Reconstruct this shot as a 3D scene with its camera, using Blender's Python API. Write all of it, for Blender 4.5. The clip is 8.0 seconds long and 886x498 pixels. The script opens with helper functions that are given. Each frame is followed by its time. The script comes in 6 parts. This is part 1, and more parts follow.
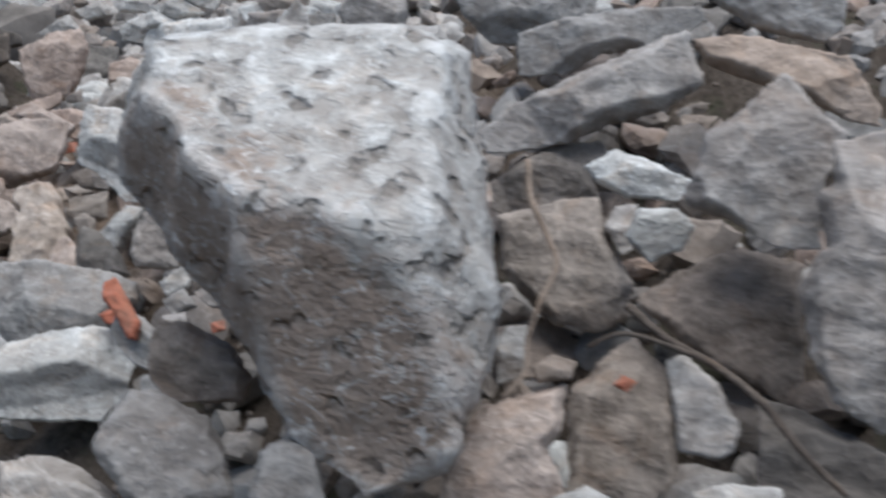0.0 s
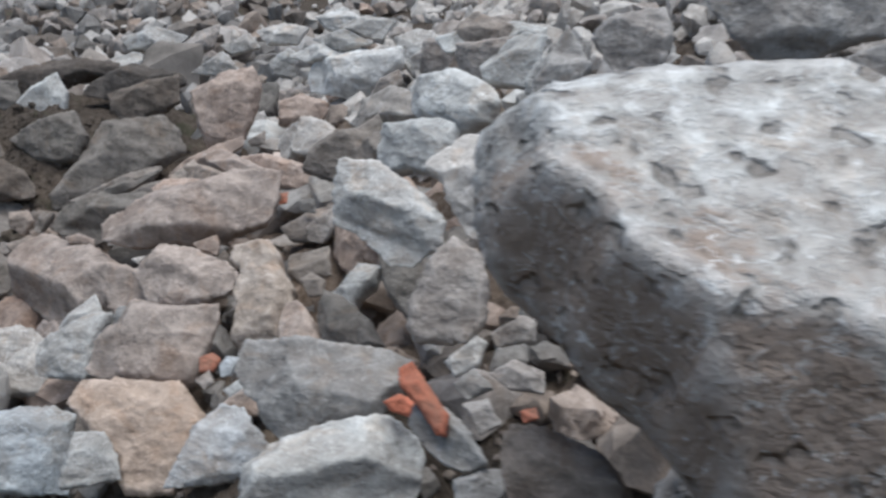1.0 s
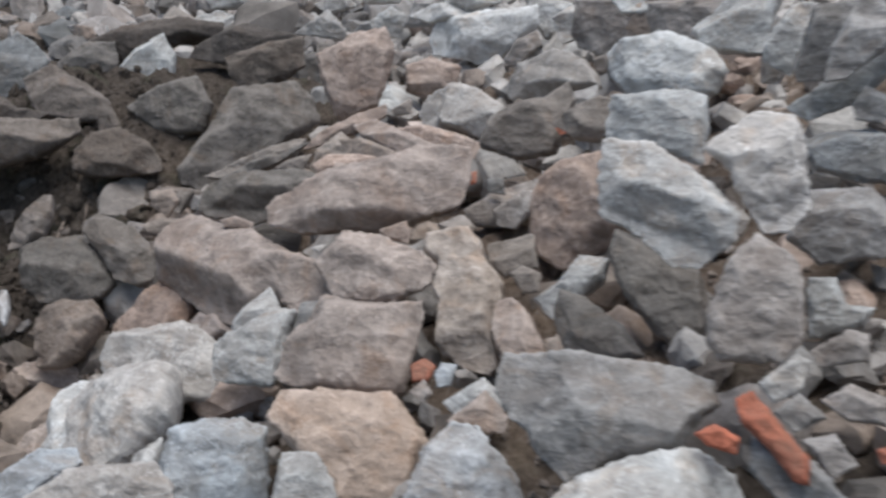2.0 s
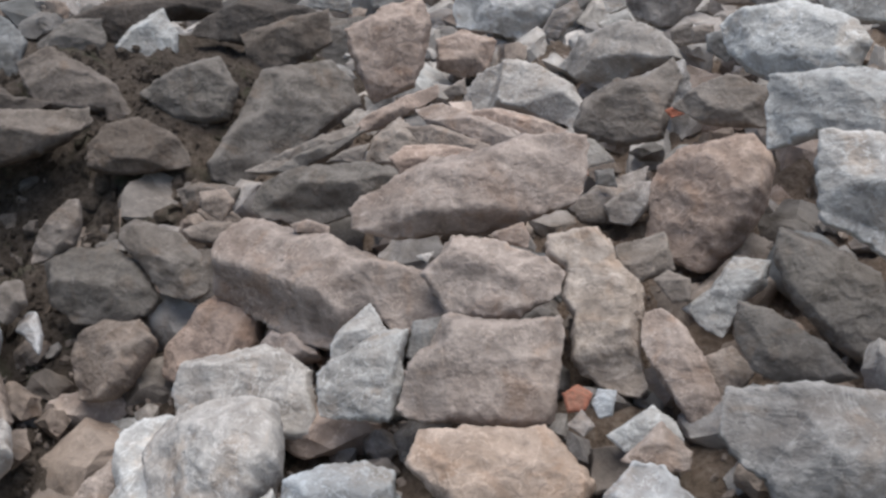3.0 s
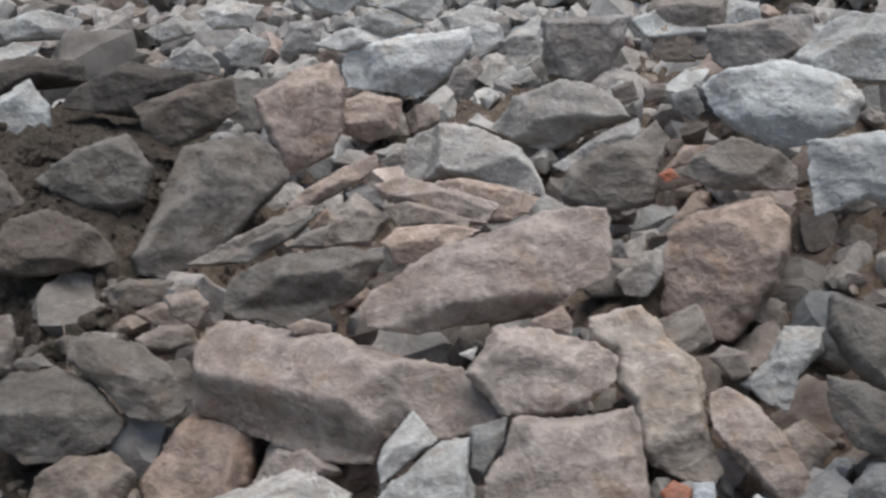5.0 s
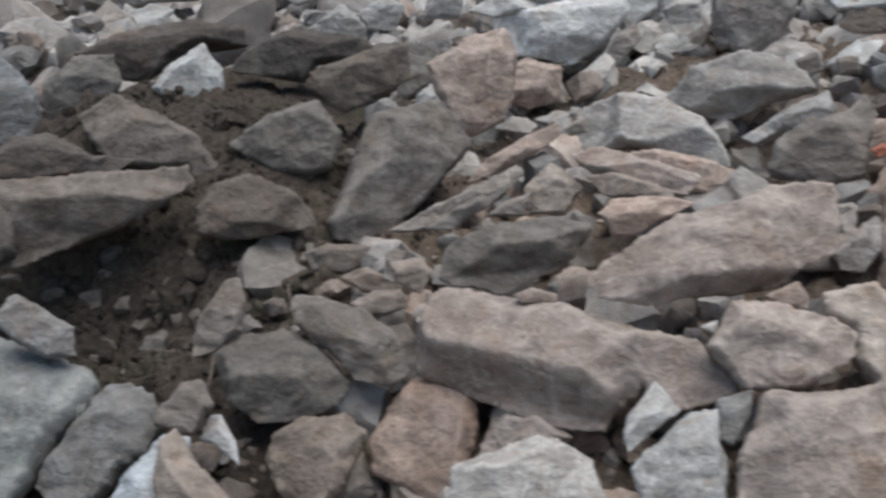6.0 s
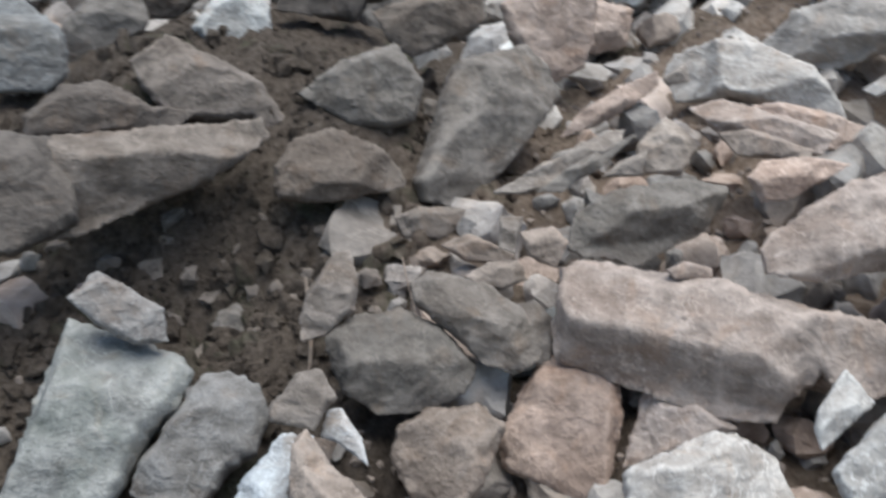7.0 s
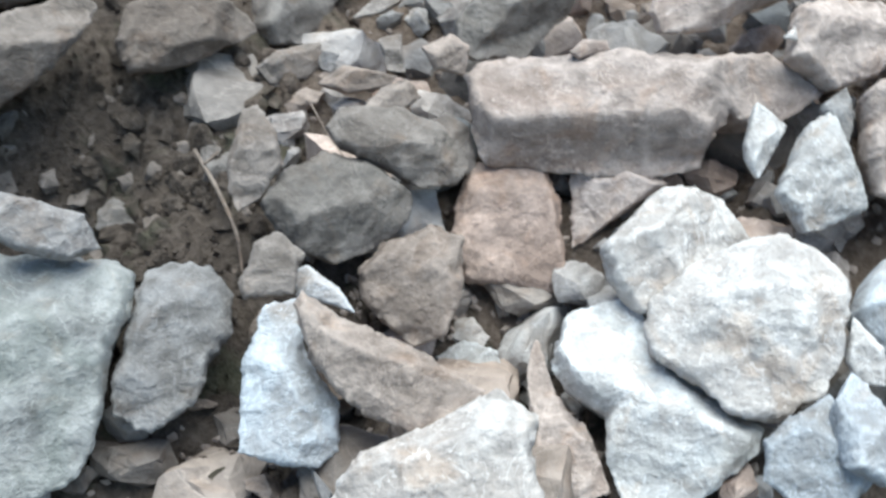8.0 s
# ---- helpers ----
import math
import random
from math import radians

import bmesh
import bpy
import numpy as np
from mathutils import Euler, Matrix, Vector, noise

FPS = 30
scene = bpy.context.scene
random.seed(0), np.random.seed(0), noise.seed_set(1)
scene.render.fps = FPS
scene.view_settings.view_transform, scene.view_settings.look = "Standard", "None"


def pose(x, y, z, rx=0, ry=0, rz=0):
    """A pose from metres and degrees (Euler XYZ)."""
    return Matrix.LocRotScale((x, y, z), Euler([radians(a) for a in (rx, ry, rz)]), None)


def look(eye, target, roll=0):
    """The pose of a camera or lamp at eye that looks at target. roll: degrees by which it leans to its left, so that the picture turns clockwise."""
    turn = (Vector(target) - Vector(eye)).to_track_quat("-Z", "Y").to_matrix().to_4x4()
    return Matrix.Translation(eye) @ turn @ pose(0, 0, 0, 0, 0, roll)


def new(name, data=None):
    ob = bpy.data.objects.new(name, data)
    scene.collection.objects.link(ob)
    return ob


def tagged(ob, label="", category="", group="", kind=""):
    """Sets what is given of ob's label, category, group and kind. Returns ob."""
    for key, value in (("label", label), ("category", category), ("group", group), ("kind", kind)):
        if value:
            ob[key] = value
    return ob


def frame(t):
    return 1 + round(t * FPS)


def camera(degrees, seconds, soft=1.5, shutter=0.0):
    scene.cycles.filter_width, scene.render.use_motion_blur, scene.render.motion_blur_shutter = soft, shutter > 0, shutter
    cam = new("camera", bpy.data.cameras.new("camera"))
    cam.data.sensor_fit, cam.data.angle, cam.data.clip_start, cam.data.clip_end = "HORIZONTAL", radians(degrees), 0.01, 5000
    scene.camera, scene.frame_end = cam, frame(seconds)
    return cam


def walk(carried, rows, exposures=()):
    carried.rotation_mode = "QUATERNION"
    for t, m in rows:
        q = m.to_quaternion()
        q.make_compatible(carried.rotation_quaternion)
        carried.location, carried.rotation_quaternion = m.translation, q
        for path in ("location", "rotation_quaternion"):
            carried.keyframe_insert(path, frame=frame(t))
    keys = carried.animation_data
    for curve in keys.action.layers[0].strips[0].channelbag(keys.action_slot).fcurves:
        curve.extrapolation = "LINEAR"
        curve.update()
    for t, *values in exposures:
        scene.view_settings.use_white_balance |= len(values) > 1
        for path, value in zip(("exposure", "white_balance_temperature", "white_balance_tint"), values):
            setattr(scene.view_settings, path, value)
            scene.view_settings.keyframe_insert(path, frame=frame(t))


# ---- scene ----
cam = camera(46.0, 8.0, soft=2.7, shutter=0.4)
PATH = [
    (0, (1.616, -0.851, 1.452), (1.48, 1.112, 1.093), 2.7),
    (0.5, (1.364, -0.71, 1.458), (1.134, 1.25, 1.128), 1.6),
    (1, (1.129, -0.577, 1.481), (0.846, 1.374, 1.148), 0.3),
    (1.5, (0.861, -0.482, 1.477), (0.59, 1.466, 1.113), 1.1),
    (2, (0.613, -0.331, 1.489), (0.312, 1.604, 1.08), 0.4),
    (2.2, (0.529, -0.256, 1.477), (0.197, 1.672, 1.059), 0.2),
    (3.3, (0.054, -0.03, 1.505), (0.018, 1.912, 1.03), -0.1),
    (3.5, (0.0, 0.0, 1.5), (0.032, 1.948, 1.047), 0.3),
    (4, (-0.151, 0.088, 1.537), (0.065, 2.028, 1.099), -0.4),
    (4.2, (-0.18, 0.14, 1.51), (0.067, 2.084, 1.112), -0.4),
    (5.3, (-0.471, 0.143, 1.6), (-0.133, 2.071, 1.186), -1.9),
    (5.5, (-0.556, 0.143, 1.608), (-0.221, 2.064, 1.164), -1.5),
    (6, (-0.722, 0.174, 1.609), (-0.485, 2.101, 1.13), -1.3),
    (6.5, (-0.911, 0.348, 1.603), (-0.727, 2.285, 1.141), -1.1),
    (7, (-1.056, 0.483, 1.609), (-0.703, 2.359, 1.014), -0.4),
    (7.2, (-1.175, 0.513, 1.624), (-0.663, 2.332, 0.969), -1.7),
    (7.5, (-1.3, 0.545, 1.623), (-0.664, 2.268, 0.832), -6.1),
    (8, (-1.46, 0.66, 1.601), (-0.614, 2.223, 0.685), -8.2),
]
walk(cam, [(t, look(eye, target, roll)) for t, eye, target, roll in PATH],
     exposures=[(0, 1.4, 6200, 6), (0.5, 1.42, 6150, 5), (1.0, 1.35, 6200, 5), (2.2, 1.3, 6350, 7), (3.5, 1.32, 6550, 8), (5.5, 1.22, 6400, 5),
                (6.5, 1.33, 6350, 5), (7.0, 1.74, 6300, 4), (7.2, 1.95, 6200, 2), (7.5, 2.21, 6050, 0), (7.7, 2.27, 6000, -1), (8, 2.24, 6000, -1)])

from mathutils.geometry import delaunay_2d_cdt

# ---- light: an overcast sky, brightest overhead ----
world = bpy.data.worlds.new("sky")
scene.world = world
world.use_nodes = True
wn = world.node_tree.nodes
sky = wn.new("ShaderNodeTexSky")
sky.sky_type, sky.sun_disc = "NISHITA", False
sky.sun_elevation, sky.sun_rotation = radians(62), radians(160)
sky.air_density, sky.dust_density = 1.0, 1.0
wn["Background"].inputs["Strength"].default_value = 0.05
world.node_tree.links.new(sky.outputs["Color"], wn["Background"].inputs["Color"])
sun = new("sun", bpy.data.lights.new("sun", "SUN"))
sun.data.energy, sun.data.angle, sun.data.color = 1.5, radians(60), (1.0, 0.96, 0.92)
sun.matrix_world = look((0.8, -0.2, 5), (0.3, 0.6, 0))


# ---- materials ----
def nodes_of(name):
    m = bpy.data.materials.new(name)
    m.use_nodes = True
    return m, m.node_tree.nodes, m.node_tree.links


def noise_node(n, l, vec, scale, detail=6.0, rough=0.6, warp=0.0):
    t = n.new("ShaderNodeTexNoise")
    t.inputs["Scale"].default_value = scale
    t.inputs["Detail"].default_value = detail
    t.inputs["Roughness"].default_value = rough
    t.inputs["Distortion"].default_value = warp
    l.new(vec, t.inputs["Vector"])
    return t.outputs["Fac"]


def ramp(n, l, fac, stops):
    r = n.new("ShaderNodeValToRGB")
    e = r.color_ramp.elements
    while len(e) < len(stops):
        e.new(0.5)
    for i, (p, c) in enumerate(stops):
        e[i].position = p
        e[i].color = (*c, 1) if len(c) == 3 else c
    l.new(fac, r.inputs["Fac"])
    return r.outputs["Color"]


def mix(n, l, fac, a, b, mode="MIX"):
    m = n.new("ShaderNodeMix")
    m.data_type, m.blend_type = "RGBA", mode
    for sock, v in ((m.inputs["Factor"], fac), (m.inputs["A"], a), (m.inputs["B"], b)):
        if isinstance(v, (int, float)):
            sock.default_value = v
        elif isinstance(v, tuple):
            sock.default_value = (*v, 1)
        else:
            l.new(v, sock)
    return m.outputs["Result"]


def math_node(n, l, op, a, b):
    m = n.new("ShaderNodeMath")
    m.operation = op
    for sock, v in zip(m.inputs, (a, b)):
        if isinstance(v, (int, float)):
            sock.default_value = v
        else:
            l.new(v, sock)
    return m.outputs[0]


def rock_material(name, base, dirt, dirt_amount=0.45, fleck=0.5, rough=0.88, bump=0.95, pits=0.0, mud=None):
    """Broken limestone: bedded body, a film of earth, pale scuffs and flecks, worn edges and a rough grain."""
    base = tuple(c * 0.9 for c in base)
    m, n, l = nodes_of(name)
    p = n["Principled BSDF"]
    obj = n.new("ShaderNodeTexCoord").outputs["Object"]
    info = n.new("ShaderNodeObjectInfo").outputs["Random"]
    shift = n.new("ShaderNodeVectorMath")
    shift.operation = "ADD"
    comb = n.new("ShaderNodeCombineXYZ")
    far = math_node(n, l, "MULTIPLY", info, 37.0)
    for s in comb.inputs:
        l.new(far, s)
    l.new(obj, shift.inputs[0])
    l.new(comb.outputs[0], shift.inputs[1])
    v = shift.outputs[0]
    # the bedding of the rock, tilted another way in each stone
    lay = n.new("ShaderNodeMapping")
    lay.inputs["Scale"].default_value = (0.8, 0.8, 0.8) if pits else (0.55, 1.0, 0.8)
    tilt = n.new("ShaderNodeCombineXYZ")
    l.new(math_node(n, l, "MULTIPLY", info, 2.4), tilt.inputs["Z"])
    l.new(math_node(n, l, "MULTIPLY", info, 1.1), tilt.inputs["X"])
    l.new(tilt.outputs[0], lay.inputs["Rotation"])
    l.new(v, lay.inputs["Vector"])
    beds = noise_node(n, l, lay.outputs[0], 34.0, 5, 0.6, 0.5)
    broad = noise_node(n, l, v, 6.0, 5, 0.6, 0.6)
    mid = noise_node(n, l, v, 21.0, 6, 0.62, 0.3)
    fine = noise_node(n, l, v, 150.0, 3, 0.65)
    lo = tuple(c * 0.6 for c in base)
    hi = tuple(min(c * 1.4, 0.82) for c in base)
    body = math_node(n, l, "ADD", math_node(n, l, "MULTIPLY", mid, 0.75), math_node(n, l, "MULTIPLY", beds, 0.25))
    col = ramp(n, l, body, [(0.36, lo), (0.5, base), (0.66, hi)])
    film = math_node(n, l, "ADD", math_node(n, l, "MULTIPLY", broad, 0.8), math_node(n, l, "MULTIPLY", mid, 0.2))
    stain = ramp(n, l, film, [(0.6 - dirt_amount * 0.4, (1, 1, 1)), (0.76 - dirt_amount * 0.4, (0, 0, 0))])
    col = mix(n, l, math_node(n, l, "MULTIPLY", stain, 0.8), col, mix(n, l, 0.7, col, dirt))
    # rusty brown tinges
    rust = ramp(n, l, noise_node(n, l, v, 11.0, 4, 0.6, 0.8), [(0.54, (0, 0, 0)), (0.68, (1, 1, 1))])
    col = mix(n, l, math_node(n, l, "MULTIPLY", rust, 0.5), col, (1.08, 0.9, 0.75), "MULTIPLY")
    grain = ramp(n, l, fine, [(0.34, (0.72, 0.7, 0.69)), (0.5, (1, 1, 1)), (0.68, (1.12, 1.11, 1.1))])
    col = mix(n, l, 0.35, col, grain, "MULTIPLY")
    if mud:
        sep = n.new("ShaderNodeSeparateXYZ")
        l.new(obj, sep.inputs[0])
        edge = math_node(n, l, "ADD", math_node(n, l, "ADD", math_node(n, l, "MULTIPLY", sep.outputs["Y"], -2.6), math_node(n, l, "MULTIPLY", sep.outputs["X"], -1.5)), math_node(n, l, "MULTIPLY", mid, 0.9))
        patch = ramp(n, l, math_node(n, l, "ADD", edge, math_node(n, l, "MULTIPLY", broad, 0.7)), [(0.86, (0, 0, 0)), (1.12, (1, 1, 1))])
        col = mix(n, l, math_node(n, l, "MULTIPLY", patch, 0.85), col, mud)
    spot = ramp(n, l, noise_node(n, l, v, 58.0, 4, 0.55, 1.0), [(0.61, (0, 0, 0)), (0.67, (1, 1, 1))])
    col = mix(n, l, math_node(n, l, "MULTIPLY", spot, fleck * 0.8), col, tuple(min(c * 1.75, 0.85) for c in base))
    # edges worn paler by knocks
    sharp = ramp(n, l, n.new("ShaderNodeNewGeometry").outputs["Pointiness"], [(0.51, (0, 0, 0)), (0.57, (1, 1, 1))])
    worn = math_node(n, l, "MULTIPLY", math_node(n, l, "MULTIPLY", sharp, mid), 0.9)
    col = mix(n, l, worn, col, tuple(min(c * 1.5, 0.8) for c in base))
    # thin pale veins
    wave = noise_node(n, l, v, 9.0, 5, 0.6, 1.2)
    vein = ramp(n, l, wave, [(0.488, (0, 0, 0)), (0.5, (1, 1, 1)), (0.512, (0, 0, 0))])
    col = mix(n, l, math_node(n, l, "MULTIPLY", math_node(n, l, "MULTIPLY", vein, broad), 0.9), col, tuple(min(c * 1.7, 0.8) for c in base))
    # some stones warmer, some cooler
    hue = ramp(n, l, math_node(n, l, "FRACT", math_node(n, l, "MULTIPLY", info, 7.31), 0.0),
               [(0.0, (1.05, 0.985, 0.94)), (0.5, (1.0, 1.0, 1.0)), (1.0, (0.985, 1.0, 1.005))])
    col = mix(n, l, 1.0, col, hue, "MULTIPLY")
    tone = math_node(n, l, "ADD", math_node(n, l, "MULTIPLY", info, 0.34), 0.84)
    gray = n.new("ShaderNodeCombineColor")
    for s in gray.inputs:
        l.new(tone, s)
    col = mix(n, l, 1.0, col, gray.outputs[0], "MULTIPLY")
    p.inputs["Roughness"].default_value = rough
    p.inputs["Specular IOR Level"].default_value = 0.25
    height = math_node(n, l, "ADD", math_node(n, l, "MULTIPLY", mid, 0.7),
                       math_node(n, l, "ADD", math_node(n, l, "MULTIPLY", fine, 0.12), math_node(n, l, "MULTIPLY", beds, 0.12 if pits else 0.4)))
    if pits:
        # a crystalline crust coloured darker in its hollows, and deeper, darker solution pits
        crust = ramp(n, l, noise_node(n, l, v, 17.0, 6, 0.6, 0.2), [(0.4, (1, 1, 1)), (0.56, (0, 0, 0))])
        hole = ramp(n, l, noise_node(n, l, v, 21.0, 2, 0.45), [(0.32, (1, 1, 1)), (0.4, (0, 0, 0))])
        clean = math_node(n, l, "SUBTRACT", 1.0, patch)
        col = mix(n, l, math_node(n, l, "MULTIPLY", crust, math_node(n, l, "MULTIPLY", clean, 0.5)), col, dirt)
        col = mix(n, l, math_node(n, l, "MULTIPLY", hole, 0.6), col, tuple(c * 0.7 for c in dirt))
        height = math_node(n, l, "SUBTRACT", height, math_node(n, l, "MULTIPLY", math_node(n, l, "ADD", crust, math_node(n, l, "MULTIPLY", hole, 2.0)), pits))
    l.new(col, p.inputs["Base Color"])
    b = n.new("ShaderNodeBump")
    b.inputs["Strength"].default_value = bump
    b.inputs["Distance"].default_value = 0.016
    l.new(height, b.inputs["Height"])
    l.new(b.outputs["Normal"], p.inputs["Normal"])
    return m


def soil_material():
    """Crumbly earth, damp and dark, with a drier tan patch among the stones of the middle."""
    m, n, l = nodes_of("soil")
    p = n["Principled BSDF"]
    obj = n.new("ShaderNodeTexCoord").outputs["Object"]
    broad = noise_node(n, l, obj, 4.0, 5, 0.6, 0.5)
    crumb = noise_node(n, l, obj, 45.0, 6, 0.7, 0.2)
    fine = noise_node(n, l, obj, 170.0, 3, 0.7)
    away = n.new("ShaderNodeVectorMath")
    away.operation = "DISTANCE"
    away.inputs[1].default_value = (0.5, 2.5, 1.1)
    l.new(obj, away.inputs[0])
    where = math_node(n, l, "ADD", away.outputs["Value"], math_node(n, l, "MULTIPLY", broad, 1.2))
    dry = ramp(n, l, math_node(n, l, "MULTIPLY", where, 0.4), [(0.52, (1, 1, 1)), (0.78, (0, 0, 0))])
    damp = ramp(n, l, crumb, [(0.3, (0.035, 0.028, 0.023)), (0.5, (0.088, 0.07, 0.057)), (0.72, (0.145, 0.12, 0.1))])
    tan = ramp(n, l, crumb, [(0.3, (0.1, 0.073, 0.055)), (0.5, (0.2, 0.15, 0.117)), (0.72, (0.29, 0.235, 0.195))])
    col = mix(n, l, dry, damp, tan)
    moss = ramp(n, l, noise_node(n, l, obj, 7.0, 5, 0.65, 0.4), [(0.56, (0, 0, 0)), (0.66, (1, 1, 1))])
    wet = math_node(n, l, "MULTIPLY", math_node(n, l, "SUBTRACT", 1.0, dry), moss)
    col = mix(n, l, math_node(n, l, "MULTIPLY", wet, 0.45), col, (0.075, 0.085, 0.05))
    l.new(col, p.inputs["Base Color"])
    p.inputs["Roughness"].default_value = 0.95
    p.inputs["Specular IOR Level"].default_value = 0.15
    b = n.new("ShaderNodeBump")
    b.inputs["Strength"].default_value = 1.0
    b.inputs["Distance"].default_value = 0.02
    l.new(math_node(n, l, "ADD", crumb, math_node(n, l, "MULTIPLY", fine, 0.35)), b.inputs["Height"])
    l.new(b.outputs["Normal"], p.inputs["Normal"])
    return m


EARTH = (0.125, 0.1, 0.083)
ROCK = {
    "g": rock_material("grey_limestone", (0.30, 0.285, 0.275), (0.17, 0.145, 0.13)),
    "p": rock_material("pale_limestone", (0.42, 0.415, 0.405), (0.25, 0.225, 0.205), 0.3),
    "w": rock_material("white_limestone", (0.56, 0.56, 0.55), (0.34, 0.315, 0.295), 0.25),
    "t": rock_material("earthy_limestone", (0.25, 0.215, 0.19), EARTH, 0.5, 0.2),
    "T": rock_material("tan_limestone", (0.372, 0.308, 0.272), (0.235, 0.172, 0.138), 0.45),
    "y": rock_material("ochre_limestone", (0.37, 0.312, 0.272), (0.25, 0.195, 0.155), 0.4, 0.2),
    # darker than "t": soil dust plus the left bank's shade put into the colour
    "m": rock_material("soil_dusted_shaded_limestone", (0.172, 0.152, 0.136), (0.1, 0.082, 0.069), 0.55, 0.2),
    "d": rock_material("soiled_limestone", (0.165, 0.148, 0.135), (0.09, 0.074, 0.064), 0.6, 0.15),
    "k": rock_material("dark_limestone", (0.2, 0.2, 0.2), (0.12, 0.11, 0.1), 0.4, 0.3),
    "b": rock_material("bluish_limestone", (0.37, 0.39, 0.41), (0.23, 0.21, 0.195), 0.35, 0.5),
    "c": rock_material("lime_patched_concrete", (0.25, 0.245, 0.232), (0.14, 0.152, 0.135), 0.5, 0.2),
    "o": rock_material("brick", (0.37, 0.125, 0.078), (0.3, 0.2, 0.155), 0.5, 0.25),
    "o2": rock_material("rusty_limestone", (0.34, 0.272, 0.235), (0.22, 0.165, 0.135), 0.5, 0.15),
    # soil crust on the bank; also paints a shaded gap at the lower right
    "s": rock_material("soil_crust_and_shade_limestone", (0.115, 0.1, 0.09), (0.065, 0.054, 0.047), 0.6, 0.12),
    "B": rock_material("crystalline_limestone", (0.62, 0.615, 0.6), (0.25, 0.215, 0.19), 0.3, 0.6, 0.75, 1.0, 0.35, (0.255, 0.187, 0.147)),
}
SOIL = soil_material()
ROOT = rock_material("root_bark", (0.26, 0.215, 0.18), (0.14, 0.11, 0.09), 0.4, 0.1)
ROOT_DARK = rock_material("dark_root_bark", (0.1, 0.082, 0.07), (0.055, 0.043, 0.036), 0.5, 0.1)


# ---- the ground: a rubble slope that runs up from a level floor ----
DENTS = [(1.12, 0.9, 0.12, 0.28), (-1.08, 1.85, -0.1, 0.16), (-1.2, 2.62, 0.14, 0.16), (-0.62, 1.98, 0.12, 0.14), (1.75, 1.3, 0.1, 0.15), (1.85, 0.8, 0.14, 0.25), (0.62, 1.95, 0.1, 0.18),
         (0.44, 2.2, -0.09, 0.2), (0.4, 3.3, -0.1, 0.3), (-1.3, 3.35, -0.1, 0.4),
         (-0.76, 2.86, -0.07, 0.24), (-0.9, 3.72, -0.15, 0.38), (-1.36, 3.0, -0.13, 0.2), (-1.1, 2.33, -0.08, 0.22), (1.95, 0.62, 0.15, 0.2)]


def ground_z(x, y):
    u, v = min(max(x, -1.7), 2.1) - 0.3, min(max(y, 0.5), 4.6) - 2.0
    a = (1.0751, 0.2901, 0.3842, 0.0412, -0.0636, -0.0694, 0.0436, 0.0301, 0.0081)
    z = (a[0] + a[1] * u + a[2] * v + a[3] * u * u + a[4] * u * v + a[5] * v * v
         + a[6] * u * u * v + a[7] * u * v * v + a[8] * v ** 3) - 0.25
    for cx, cy, deep, wide in DENTS:
        z -= deep * math.exp(-((x - cx) ** 2 + (y - cy) ** 2) / wide ** 2)
    z += 0.23 * math.exp(-((x + 1.0) / 0.5) ** 2 - ((y - 3.05) / 0.45) ** 2)
    if y > 4.6:
        z += min(y - 4.6, 20) * 0.22
    if y < 0.5:
        s = min((0.5 - y) / 1.2, 1.0)
        z = z * (1 - s * s * (3 - 2 * s))
    return z


def mesh_object(name, verts, faces, material, parent=None):
    me = bpy.data.meshes.new(name)
    me.from_pydata([tuple(v) for v in verts], [], faces)
    me.update()
    me.shade_smooth()
    me.materials.append(material)
    ob = new(name, me)
    ob.parent = parent
    return ob


def build_ground():
    def steps(lo, hi, near_lo, near_hi, fine, coarse):
        a = list(np.arange(near_lo, near_hi, fine))
        left, right = [], []
        v, s = near_lo, fine
        while v > lo:
            s *= coarse
            v -= s
            left.append(v)
        v, s = near_hi, fine
        while v < hi:
            right.append(v)
            s *= coarse
            v += s
        return left[::-1] + a + right + [hi]
    xs, ys = steps(-400, 400, -2.4, 3.0, 0.022, 1.25), steps(-400, 400, 0.4, 4.6, 0.022, 1.25)
    verts = []
    for y in ys:
        for x in xs:
            q = Vector((x * 6, y * 6, 0.0))
            rough = 0.05 * noise.fractal(q, 0.9, 2.1, 4) + 0.02 * noise.noise(q * 5) + 0.014 * noise.noise(q * 11) + 0.006 * noise.noise(q * 23)
            verts.append((x, y, ground_z(x, y) + rough))
    w = len(xs)
    faces = [(j * w + i, j * w + i + 1, j * w + w + i + 1, j * w + w + i)
             for j in range(len(ys) - 1) for i in range(w - 1)]
    return tagged(mesh_object("ground", verts, faces, SOIL), "dark brown crumbly soil between the stones",
                  "ground", kind="structure")


build_ground()


